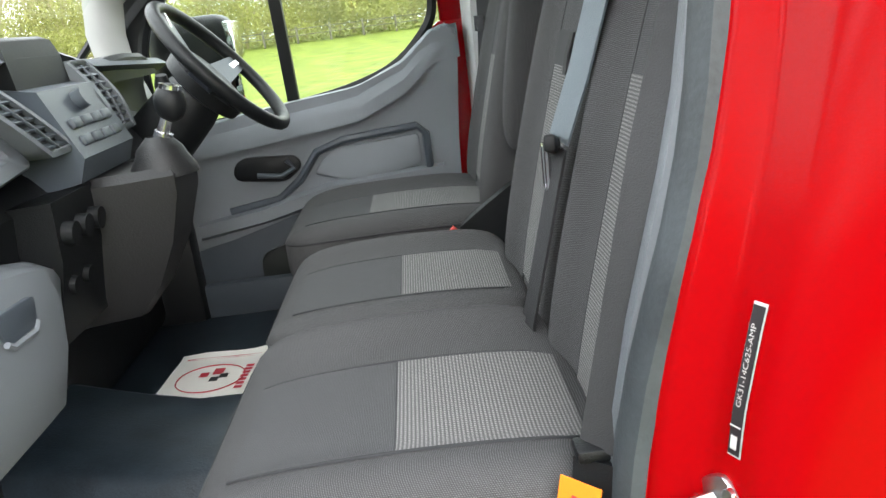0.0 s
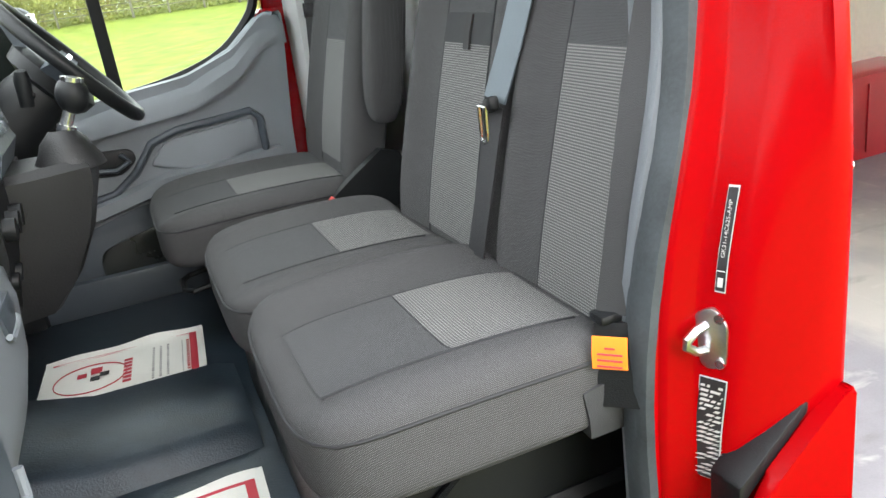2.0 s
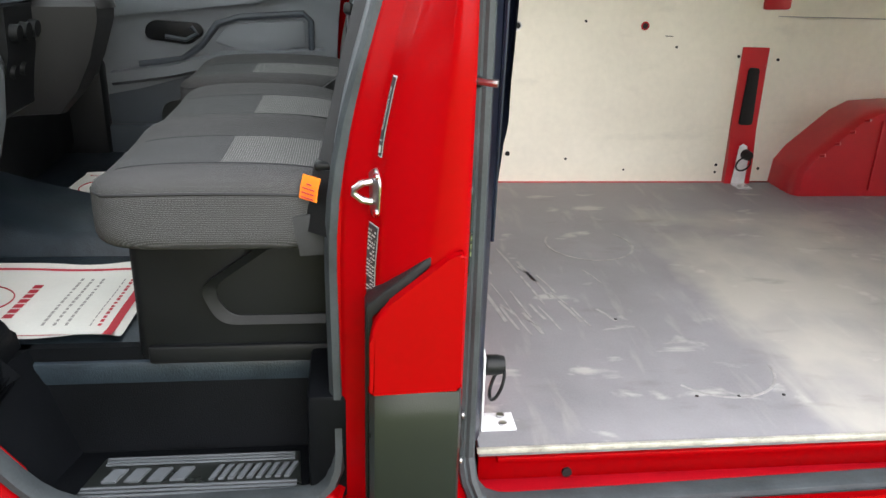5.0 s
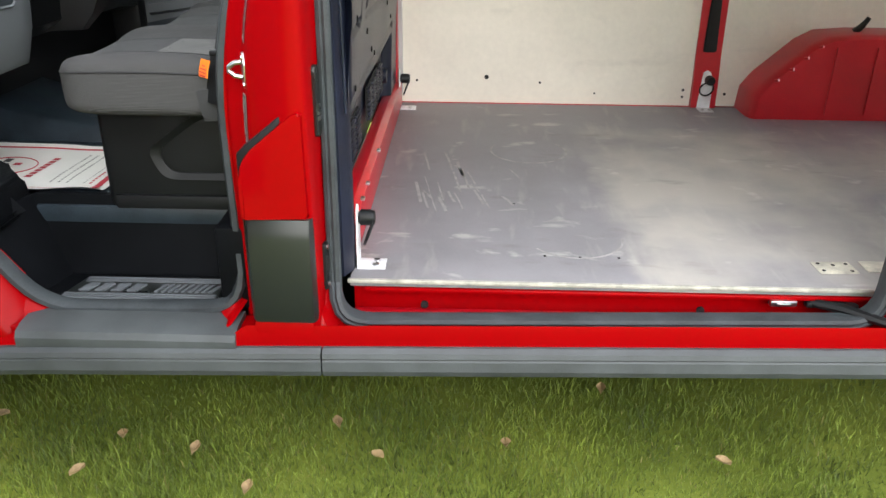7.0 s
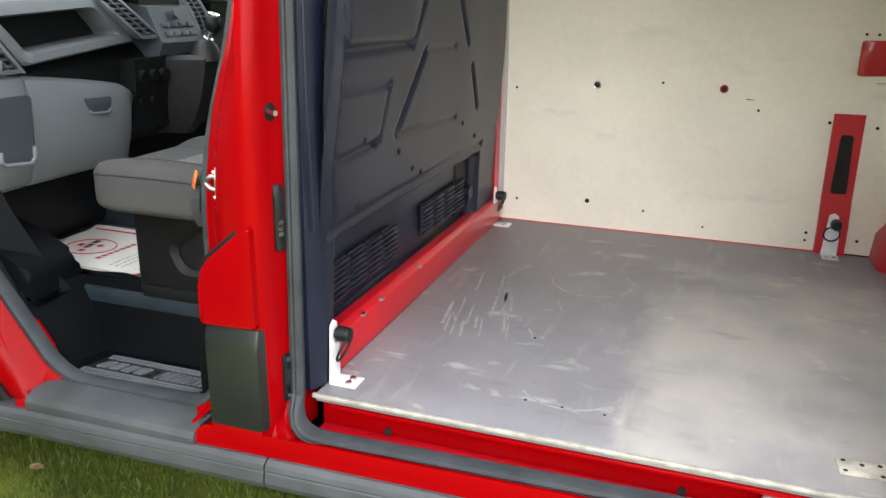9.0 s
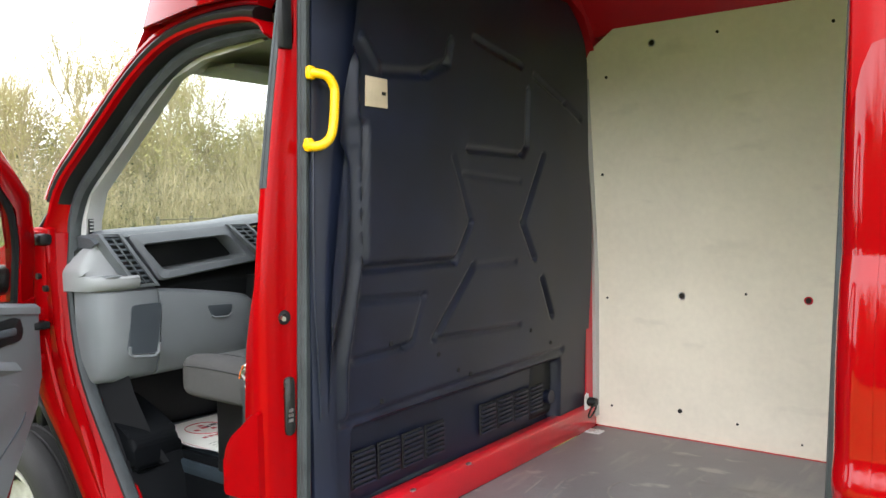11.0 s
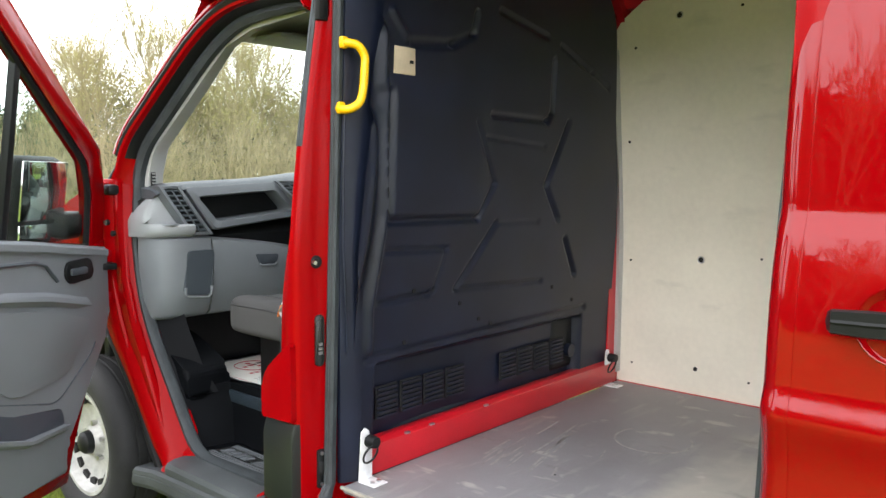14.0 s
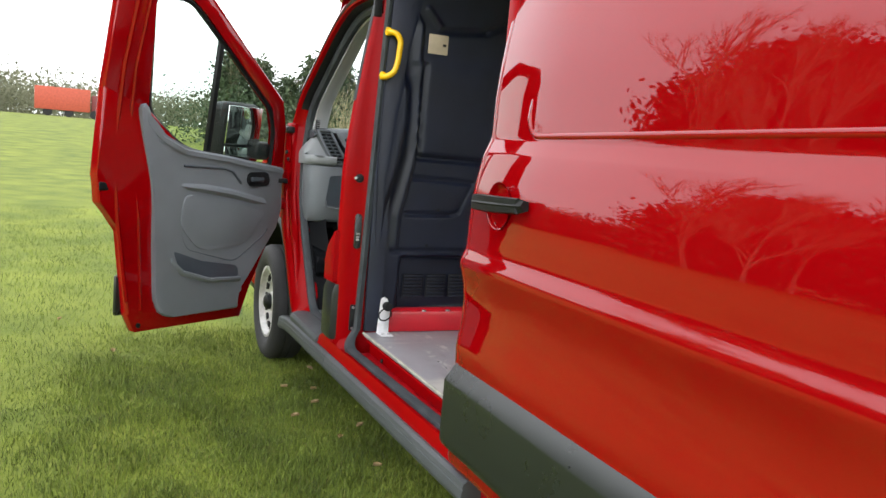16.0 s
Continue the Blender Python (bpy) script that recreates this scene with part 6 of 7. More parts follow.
# ---- paper floor mats ----
def paper(x0, x1, y0, y1, zf, rot, label, seed):
    p = thing("paper_floor_mat", ((x0 + x1) / 2, (y0 + y1) / 2, zf), label, "paper mat", "paper mats")
    rs = random.Random(seed)
    m = Matrix.Translation(((x0 + x1) / 2, (y0 + y1) / 2, 0)) @ Matrix.Rotation(radians(rot), 4, "Z")
    lx, ly = x1 - x0, y1 - y0
    hgt = lambda x, y: zf + 0.004 + 0.004 * (1 + noise.noise((x * 5 + seed, y * 6, 0))) + 0.02 * sstep(0.42, 0.5, abs(y) / ly) * (0.5 + 0.5 * noise.noise((x * 7, seed, 3)))

    def flat(a, c, e, f, off, nu=14, nv=10):
        return tf(grid(lambda u, v: (a + (c - a) * u, e + (f - e) * v, hgt(a + (c - a) * u, e + (f - e) * v) + off), nu, nv), m)
    part("sheet", flat(-lx / 2, lx / 2, -ly / 2, ly / 2, 0, 24, 18), PAPER, p)
    e = 0.018
    part("border", flat(lx / 2 - e - 0.018, lx / 2 - e, -ly / 2 + e, ly / 2 - e, 0.0012), INK, p, "red printed border")
    part("border", flat(-lx / 2 + e, lx / 2 - e, ly / 2 - e - 0.008, ly / 2 - e, 0.001), INK, p)
    part("border", flat(-lx / 2 + e, lx / 2 - e, -ly / 2 + e, -ly / 2 + e + 0.006, 0.001), INK, p)
    # line bars and the round emblem, drawn as plain shapes
    for k, (xx, w, col) in enumerate(((0.385, 0.007, INK), (0.355, 0.003, INK_GREY), (0.26, 0.006, INK_GREY), (0.215, 0.006, INK_GREY), (0.17, 0.006, INK_GREY))):
        n = 14
        for j in range(n):
            y = (-0.33 + 0.66 * j / n) * ly
            part("print_bar", flat(xx * lx, xx * lx + w, y, y + 0.66 * ly / n * (0.5 + 0.35 * rs.random()), 0.001, 1, 3), col, p)
    for j in range(7):
        y = (-0.24 + 0.48 * j / 7) * ly
        part("print_bar", flat(-0.005 * lx, -0.005 * lx + 0.02, y, y + 0.36 * ly / 7, 0.001, 2, 2), INK, p)
    ex = -0.2 * lx
    ring = [(ex + 0.085 * math.cos(2 * math.pi * k / 40), 0.075 * math.sin(2 * math.pi * k / 40)) for k in range(40)]
    part("emblem_ring", tf(tube([(x, y, hgt(x, y) + 0.0015) for x, y in ring], 0.0016, 5, closed=True), m), INK, p)
    for k in range(6):
        a, r = rs.random() * 6.28, 0.01 + rs.random() * 0.03
        x, y = ex + r * math.cos(a), r * 1.2 * math.sin(a)
        part("emblem_shape", flat(x - 0.012, x + 0.01, y - 0.008, y + 0.012 + 0.01 * rs.random(), 0.0014 + 0.0002 * k, 3, 3), INK if k % 3 else INK_BLACK, p)


paper(-0.84, -0.325, 0.82, 1.19, 0.62, -2, "white printed paper mat on the passenger floor", 3)
paper(-0.74, -0.35, 1.665, 1.955, 0.622, -4, "white printed paper mat on the driver floor", 8)


# ---- load space ----
PLATE = mat("worn_plate", (0.62, 0.6, 0.5), 0.45, var=0.25, scale=30)
floor_board = thing("load_floor", (1.6, 1.4, 0.49), "worn grey coated plywood load floor", "floor board")
part("board", box(0.355, 4.9, 0.592, 2.285, 0.484, 0.505, 0.002), LOADFLOOR, floor_board)
part("edge_trim", box(0.35, 1.62, 0.582, 0.5915, 0.4965, 0.507, 0.002), EDGE_TRIM, floor_board, "pale worn edge strip")
fp = part("floor_plate", tf(box(-0.048, 0.048, -0.033, 0.033, 0.506, 0.509, 0.001), Matrix.Translation((1.565, 0.70, 0)) @ Matrix.Rotation(radians(3), 4, "Z")), PLATE, floor_board, "pale worn steel floor plate")
for dx, dy in ((-0.035, 0.02), (0.035, 0.02), (0.035, -0.02), (-0.035, -0.02), (0.0, 0.012)):
    part("plate_hole", disc((1.565 + dx, 0.70 + dy, 0.5093), (0, 0, 1), 0.005, 0.001, 10), HOLE, fp)
part("floor_plate", box(1.64, 1.72, 0.68, 0.74, 0.506, 0.509, 0.001), PLATE, floor_board)
SCUFF = mat("scuff_mark", (0.34, 0.328, 0.325), 0.6, var=0.2, scale=30)


def arc_mark(cx, cy, r, a0, a1, w):
    pts = [(cx + r * math.cos(radians(a)), cy + r * math.sin(radians(a)), 0.5055) for a in np.linspace(a0, a1, 40)]
    return tube(pts, 0, flat=(w, 0.0008, (0, 0, 1)))


part("ring_mark", arc_mark(0.86, 1.62, 0.135, 150, 400, 0.007), SCUFF, floor_board, "pale ring-shaped wear mark")
part("ring_mark", arc_mark(0.93, 0.86, 0.13, 215, 360, 0.006), SCUFF, floor_board)
for x, y in ((0.84, 0.74), (0.93, 0.735), (1.03, 0.735), (0.78, 1.10)):
    part("screw_head", disc((x, y, 0.5056), (0, 0, 1), 0.004, 0.001, 10), HOLE, floor_board)
rs = random.Random(11)
for k in range(22):
    x, y = 0.50 + 0.32 * rs.random(), 1.02 + 0.38 * rs.random()
    L = 0.05 + 0.14 * rs.random()
    part("scratch", tube([(x, y, 0.5054), (x - 0.012, y + L * 0.5, 0.5054), (x - 0.02 - 0.01 * rs.random(), y + L, 0.5054)], 0, flat=(0.003 + 0.007 * rs.random(), 0.0006, (0, 0, 1))), SCUFF, floor_board)

# painted plywood lining on the far side
lining = thing("plywood_lining", (1.6, 2.3, 0.5), "cream painted plywood side lining", "wall lining")


def ply_y(z):
    return 2.296 - 0.11 * max(0, z - 1.15) ** 1.1


def ply_sheet(x0, x1, z0, z1, corner=False):
    def f(u, v):
        z = z0 + (z1 - z0) * v
        xl = x0
        if corner:
            xl = x0 + 0.16 * max(0, (z - 1.98) / (z1 - 1.98)) ** 2.6
        return (xl + (x1 - xl) * u, ply_y(z), z)
    rings = []
    for k in range(25):
        p, q = f(0, k / 24), f(1, k / 24)
        rings.append([p, q, (q[0], q[1] + 0.012, q[2]), (p[0], p[1] + 0.012, p[2])])
    return loft(rings)


part("ply_panel", ply_sheet(0.32, 1.608, 0.507, 2.19, True), PLYWALL, lining)
part("ply_panel", ply_sheet(1.608, 1.698, 1.03, 2.19), PLYWALL, lining)
part("ply_panel", ply_sheet(1.698, 4.9, 0.507, 2.19), PLYWALL, lining)
part("near_rear_lining", box(1.70, 4.9, 0.60, 0.61, 0.507, 2.15), PLYWALL, lining)


def ply_hole(x, z, r, ring=True):
    y = ply_y(z)
    part("fixing_hole", disc((x, y - 0.001, z), (0, 1, 0), r, 0.003, 14), HOLE, lining)


for x, z, r in ((0.728, 1.095, 0.0125), (1.208, 1.104, 0.0125), (0.721, 0.618, 0.0095), (0.641, 2.113, 0.012), (0.982, 1.116, 0.005), (0.952, 0.598, 0.005), (1.19, 0.555, 0.004), (0.40, 1.07, 0.005), (0.40, 1.6, 0.006), (0.42, 0.60, 0.005),
                (1.57, 0.575, 0.006), (1.57, 0.545, 0.005), (1.59, 1.0, 0.006), (1.75, 0.99, 0.006), (1.75, 0.56, 0.006), (1.66, 1.318, 0.005), (1.70, 1.318, 0.005), (0.44, 2.0, 0.006), (0.9, 2.12, 0.006), (1.3, 2.1, 0.006), (1.34, 1.03, 0.005)):
    ply_hole(x, z, r)
for x, z in ((0.728, 1.095), (1.208, 1.104), (0.641, 2.113)):
    part("hole_washer", lathe([(0.011, -0.003), (0.014, -0.004), (0.016, -0.002)], (x, ply_y(z), z), seg=20), RED_IN if x > 1 else STEEL, lining)
part("scratch", tube([(1.29, 2.292, 1.07), (1.32, 2.292, 1.068)], 0.0015, 5), HOLE, lining)
part("panel_joint", box(1.72, 2.6, 2.289, 2.294, 1.148, 1.151), SCUFF, lining)

# red body post between the ply panels
post = part("body_post", loft([[(1.604 + o, y, z), (1.709 + o, y, z), (1.709 + o, 2.36, z), (1.604 + o, 2.36, z)] for z, o, y in ((0.5, 0.0, 2.268), (0.6, 0.0, 2.27), (0.72, -0.002, 2.284), (0.95, -0.003, 2.288), (1.035, -0.003, 2.289))]), RED_IN, van, "exposed dark red body post")
# Near-black block paints the shade inside a red slot that isn't cut in.
part("post_slot_shade", prism(rounded([(1.628, 0.74), (1.684, 0.74), (1.676, 0.96), (1.634, 0.96)], 0.012, 3), "y", 2.277, 2.30, 0.002), HOLE, van)
part("post_cover", tf(prism(rounded([(1.652, 1.172), (1.757, 1.176), (1.75, 1.30), (1.65, 1.298)], 0.012, 3), "y", 2.281, 2.31, 0.004), Matrix.Identity(4)), RED_IN, van)
part("sill_beam", box(0.355, 1.6, 2.285, 2.36, 0.49, 0.507), RED_IN, van)


# wheel arch box
def arch_box():
    prof = [(1.80, 0.505), (1.808, 0.60), (1.85, 0.66), (2.0, 0.80), (2.07, 0.838), (2.2, 0.848), (2.55, 0.848), (2.7, 0.80), (2.85, 0.66), (2.9, 0.505)]
    rings = []
    for y, s in ((2.30, 1.0), (2.14, 1.0), (2.115, 0.985), (2.10, 0.955)):
        rings.append([(2.35 + (x - 2.35) * s, y, 0.505 + (z - 0.505) * s) for x, z in prof])
    return loft(rings)


wa = part("wheel_arch_box", arch_box(), RED_IN, van, "dark red inner wheel arch", 30)
for k in range(4):
    part("arch_weld", box(2.1 + 0.16 * k, 2.106 + 0.16 * k, 2.094, 2.104, 0.53, 0.80, 0.001), RED_IN, wa)
for k in range(4):
    part("arch_stud", tube([(1.88 + 0.05 * k, 2.10, 0.665 + 0.045 * k), (1.89 + 0.05 * k, 2.085, 0.67 + 0.045 * k)], 0.006, 8), RED_IN, wa)
part("arch_clip", tube([(2.20, 2.2, 0.845), (2.22, 2.19, 0.87), (2.24, 2.185, 0.905)], [0.016, 0.013, 0.009], 8), BLACK, van, "black rubber clip")


# lashing brackets
def bracket(at, label):
    b = thing("lashing_bracket", at, label, "bracket", "lashing brackets")
    x, y, z = at
    part("plate", prism([(y - 0.028, 0.0 + z), (y + 0.028, 0.0 + z), (y + 0.028, z + 0.10), (y + 0.014, z + 0.155), (y - 0.002, z + 0.165), (y - 0.018, z + 0.155)], "x", x, x + 0.004, 0.001), WHITE_METAL, b, "white painted steel plate")
    foot = part("foot", box(x, x + 0.07, y - 0.028, y + 0.03, z, z + 0.004, 0.001), WHITE_METAL, b)
    for dy in (-0.012, 0.016):
        part("bolt", disc((x + 0.045, y + dy, z + 0.006), (0, 0, 1), 0.008, 0.006, 8), STEEL, b)
    part("knob", lathe([(0.0, 0.045), (0.017, 0.044), (0.02, 0.03), (0.02, 0.01), (0.014, 0.004)], (x, y + 0.008, z + 0.125), "x", 16), BLACK, b, "black locking knob")
    part("ring", tube([(x + 0.03 + 0.012 * math.cos(a), y - 0.004 + 0.028 * math.sin(a), z + 0.09 + 0.03 * math.cos(a)) for a in np.linspace(0, 2 * math.pi, 20, endpoint=False)], 0.0035, 6, closed=True), BLACK, b)
    return b


near_b = bracket((0.366, 0.67, 0.505), "white steel lashing bracket with black ring")
copy_thing(near_b, Matrix.Translation((0.352, 2.185, 0.505)))
copy_thing(near_b, Matrix.Translation((1.655, 2.262, 0.505)) @ Matrix.Rotation(radians(-90), 4, "Z"))

# ---- bulkhead ----
bulk = thing("bulkhead", (0.36, 1.4, 0.5), "black pressed steel bulkhead with ribs and vents", "bulkhead")
RIBS = [  # start and end in y, z; half width; depth
    ((0.775, 1.70), (0.775, 1.31), 0.010, 0.010), ((0.775, 1.30), (1.22, 1.295), 0.012, 0.014), ((1.22, 1.295), (1.31, 1.416), 0.010, 0.012), ((1.31, 1.416), (1.19, 1.63), 0.008, 0.006),
    ((0.765, 1.934), (0.84, 1.853), 0.012, -0.008), ((0.84, 1.853), (1.055, 1.875), 0.014, 0.012), ((1.055, 1.875), (1.158, 1.922), 0.014, 0.012), ((1.158, 1.922), (1.172, 1.99), 0.012, 0.012),
    ((1.66, 1.89), (1.66, 1.69), 0.011, 0.014), ((1.66, 1.69), (1.63, 1.658), 0.011, 0.014), ((1.63, 1.658), (1.28, 1.66), 0.010, 0.012), ((1.25, 1.58), (1.62, 1.56), 0.007, 0.005),
    ((1.785, 1.66), (1.64, 1.41), 0.011, 0.016), ((1.64, 1.41), (1.735, 1.275), 0.011, 0.016), ((1.33, 1.273), (1.117, 1.055), 0.011, 0.014), ((1.117, 1.052), (1.64, 1.032), 0.008, 0.008), ((1.33, 1.273), (1.6, 1.27), 0.009, 0.006),
    ((1.80, 1.19), (1.885, 1.04), 0.012, 0.016), ((0.77, 1.208), (1.06, 1.198), 0.010, 0.010), ((1.0, 1.06), (0.965, 1.05), 0.008, 0.008), ((0.965, 1.05), (0.745, 1.045), 0.009, 0.010), ((1.06, 1.198), (1.0, 1.06), 0.007, 0.004),
    ((0.70, 0.875), (1.985, 0.885), 0.012, 0.010), ((1.70, 1.95), (1.95, 1.87), 0.010, 0.010), ((1.95, 1.87), (2.08, 1.82), 0.010, 0.008), ((1.30, 2.02), (1.60, 1.97), 0.01, 0.008),
]


def seg_d(y, z, a, c):
    ay, az, cy, cz = a[0], a[1], c[0], c[1]
    dy, dz = cy - ay, cz - az
    t = max(0, min(1, ((y - ay) * dy + (z - az) * dz) / (dy * dy + dz * dz)))
    return math.hypot(y - ay - t * dy, z - az - t * dz)


def bulk_edge(z):
    """Near edge of the bulkhead, which follows the pillar."""
    return 0.63 + 0.9 * lean(z) * 1.0


def bulk_x(y, z):
    x = 0.350 + 0.04 * (z - 1.0)
    inner = float(np.interp(z, [0.91, 1.075, 1.174, 1.29, 1.46, 1.586, 1.626, 1.65, 1.9], [0.616, 0.624, 0.649, 0.672, 0.693, 0.688, 0.667, 0.64, 0.64]))
    outer = float(np.interp(z, [0.906, 1.038, 1.2, 1.32, 1.6, 1.69, 1.715, 1.865, 1.91, 2.1], [0.715, 0.715, 0.746, 0.768, 0.757, 0.761, 0.749, 0.746, 0.713, 0.70]))
    up = sstep(0.86, 0.92, z)
    x += 0.022 * sstep(outer + 0.010, outer - 0.010, y) * up                    # the side column stands proud
    gap = outer - inner
    x -= 0.027 * math.exp(-((y - inner - 0.52 * gap) / (0.36 * gap)) ** 2) * up   # with a curved channel pressed into it
    x += 0.006 * math.exp(-((y - inner) / 0.012) ** 2) * up
    for a, c, w, d in RIBS:
        q = seg_d(y, z, a, c)
        if q < w * 2:
            x -= d * (1 - sstep(0.2 * w, 1.6 * w, q))
    # panel fields stand slightly proud
    x += 0.006 * sstep(0.775, 0.80, y) * sstep(1.30, 1.33, z) * sstep(1.76, 1.66, z) * sstep(1.3, 1.2, y)
    # lower recess for the vents
    rec = sstep(0.735, 0.75, y) * sstep(1.975, 1.955, y) * sstep(0.86, 0.835, z)
    x -= 0.05 * rec
    x += 0.004 * noise.noise((y * 3.1, z * 2.7, 5.0))
    return x


def bulk_sheet():
    ny, nz = 190, 230

    def f(u, v):
        z = 0.585 + (2.26 - 0.585) * v
        y0, y1 = bulk_edge(z), 2.225 - 0.12 * max(0, z - 1.2) - 0.16 * max(0, (z - 2.0) / 0.26) ** 3
        if z > 1.2 and z < 1.75:
            y1 += 0.012 * math.exp(-((z - 1.45) / 0.12) ** 2)
        y = y0 + (y1 - y0) * u
        return (bulk_x(y, z), y, z)
    return grid(f, ny, nz)


part("pressed_panel", bulk_sheet(), BULK, bulk, "black coated pressed panel", 70)
part("flange_bead", tube([(0.359, y, z) for y, z in ((0.598, 1.63), (0.593, 1.41), (0.592, 1.23), (0.601, 1.06), (0.606, 0.91))], 0.0035, 6), BULK, bulk)
part("lower_rail", prism([(0.33, 0.507), (0.358, 0.507), (0.356, 0.60), (0.335, 0.612), (0.30, 0.61)], "y", 0.63, 2.26, 0.003), RED_IN, bulk, "dark red lower rail")
part("near_corner_flange", loft([[(0.328, 0.592 + slide_lean(z), z), (0.342, 0.592 + slide_lean(z), z), (0.360, 0.625 + 0.6 * lean(z), z), (0.362, 0.66 + lean(z), z), (0.33, 0.66 + lean(z), z)] for z in (0.51, 0.9, 1.2, 1.5, 1.8, 2.2)]), BULK, bulk)
for g0 in (0.775, 1.44):
    for k in range(4):
        y0 = g0 + 0.115 * k
        v = part("bulkhead_vent", box(0.300, 0.306, y0, y0 + 0.10, 0.655, 0.765, 0.002), HOLE, bulk, "slotted vent")
        for j in range(7):
            part("vent_slat", box(0.304, 0.314, y0 + 0.004, y0 + 0.096, 0.659 + 0.0155 * j, 0.667 + 0.0155 * j, 0.002), BULK, v)
part("pipe_stub", disc((0.31, 1.925, 0.70), (1, 0, 0), 0.028, 0.03, 18), BULK, bulk)
for y, z in ((0.86, 0.905), (1.72, 1.0), (1.14, 1.0), (1.25, 0.93), (1.32, 0.905), (0.90, 1.07), (1.88, 0.93)):
    part("panel_clip", disc((bulk_x(y, z) + 0.001, y, z), (1, 0, 0), 0.008, 0.004, 10), HOLE, bulk)
for y in (0.86, 0.98, 1.28):
    part("loose_clip", box(0.35, 0.362, y, y + 0.02, 0.60, 0.608, 0.002), STEEL, bulk)
part("lining_gap", box(0.300, 0.345, 2.2, 2.30, 0.507, 2.0), RED_IN, van, "red body side in the corner")
part("roof_bow", loft([[(x, 2.31 - lean(z) + 0.03, z) for z in (1.9, 2.0, 2.1)] + [(x, 2.10, 2.24), (x, 1.95, 2.30), (x, 1.95, 2.36), (x, 2.25, 2.36), (x, 2.4, 2.0)] for x in (0.30, 0.345, 0.39)]), RED_IN, van, "dark red roof bow")
part("upper_cant_rail", loft([[(x, 2.20, 2.17), (x, 2.17, 2.21), (x, 2.05, 2.32), (x, 2.1, 2.36), (x, 2.35, 2.3), (x, 2.35, 2.17)] for x in (0.34, 2.0, 4.9)]), RED_IN, van)

pad = thing("wooden_plate", (0.365, 0.82, 1.79), "small pale plywood square with a slot", "wood plate")
part("square", box(0.376, 0.386, 0.776, 0.868, 1.752, 1.835, 0.002), PLYSHEET, pad)
part("slot", box(0.385, 0.3875, 0.842, 0.858, 1.787, 1.797), HOLE, pad)

gh = thing("grab_handle", (0.36, 0.64, 1.7), "bright yellow plastic grab handle", "grab handle")
part("bar", tube(curve_pts([(0.345, 0.586, 1.636), (0.372, 0.588, 1.63), (0.392, 0.602, 1.636), (0.398, 0.622, 1.655), (0.398, 0.634, 1.69), (0.398, 0.64, 1.75), (0.396, 0.641, 1.785), (0.388, 0.625, 1.812), (0.37, 0.606, 1.82), (0.345, 0.596, 1.822)], 5), 0.0125, 12), YELLOW, gh)
part("handle_foot", box(0.345, 0.364, 0.575, 0.598, 1.618, 1.653, 0.006), YELLOW, gh)
part("handle_foot", box(0.345, 0.364, 0.586, 0.61, 1.805, 1.84, 0.006), YELLOW, gh)
part("upper_striker", prism([(0.288, 1.885), (0.31, 1.885), (0.31, 2.03), (0.288, 2.03)], "y", 0.545, 0.58, 0.004), BLACK, van)


# ---- trees, hedge, fence ----
BARK = mat("pale_bark", (0.34, 0.29, 0.2), 0.9, var=0.3, scale=4, fine=60)
TWIG = mat("tan_twigs", (0.42, 0.36, 0.22), 0.9, var=0.3, scale=1.5, fine=30)
BUDS = mat("spring_buds", (0.42, 0.40, 0.17), 0.85, var=0.3, scale=0.8, fine=20, col2=(0.27, 0.25, 0.10))
LEAF_Y = mat("fresh_leaves", (0.30, 0.31, 0.085), 0.8, var=0.35, scale=0.35, fine=14, col2=(0.13, 0.13, 0.04))
# Lightened a little, so the haze over the evergreens sits in the colour.
LEAF_D = mat("dark_leaves", (0.075, 0.105, 0.05), 0.8, var=0.4, scale=0.7, fine=14, col2=(0.02, 0.04, 0.015))
WOOD = mat("weathered_rail", (0.13, 0.12, 0.085), 0.85, var=0.3, scale=8)


def mesh_object(name, verts, faces, material, parent=None):
    me = bpy.data.meshes.new(name)
    me.from_pydata([tuple(v) for v in verts], [], faces)
    me.materials.append(material)
    ob = new(name, me)
    if parent:
        ob.parent = parent
    return ob


def twig_tree(rs, height, spread, levels=4, kids=(5, 5, 4)):
    """Tapered three-sided branches; returns vertices, faces and the branch tips."""
    verts, faces, tips = [], [], []

    def branch(p, d, length, r, lev):
        n = 4 if lev < 2 else 3
        pts, cur, dd = [p.copy()], p.copy(), d.copy()
        for i in range(n):
            dd = (dd + Vector((rs.uniform(-1, 1), rs.uniform(-1, 1), rs.uniform(-0.5, 0.9))) * 0.13).normalized()
            cur = cur + dd * length / n
            pts.append(cur.copy())
        base = len(verts)
        for i, q in enumerate(pts):
            rr = r * (1 - 0.8 * i / n)
            for k in range(3):
                a = 2.094 * k
                verts.append(q + Vector((math.cos(a), math.sin(a), 0)) * rr)
        for i in range(n):
            for k in range(3):
                a, c = base + 3 * i + k, base + 3 * i + (k + 1) % 3
                faces.append((a, c, c + 3, a + 3))
        if lev + 1 >= levels:
            tips.extend(pts[1:])
            return
        for k in range(kids[lev]):
            t = rs.uniform(0.25 if lev else 0.12, 1.0)
            i = min(n - 1, int(t * n))
            q = pts[i].lerp(pts[i + 1], t * n - i)
            az = rs.uniform(0, 6.283)
            side = Vector((math.cos(az), math.sin(az), 0))
            nd = (dd * rs.uniform(0.6, 1.1) + side * spread * rs.uniform(0.5, 1.1) + Vector((0, 0, 0.3))).normalized()
            branch(q, nd, length * rs.uniform(0.42, 0.62), r * 0.5, lev + 1)
    branch(Vector((0, 0, -0.1)), Vector((0, 0, 1)), height * 0.72, height * 0.013, 0)
    return verts, faces, tips


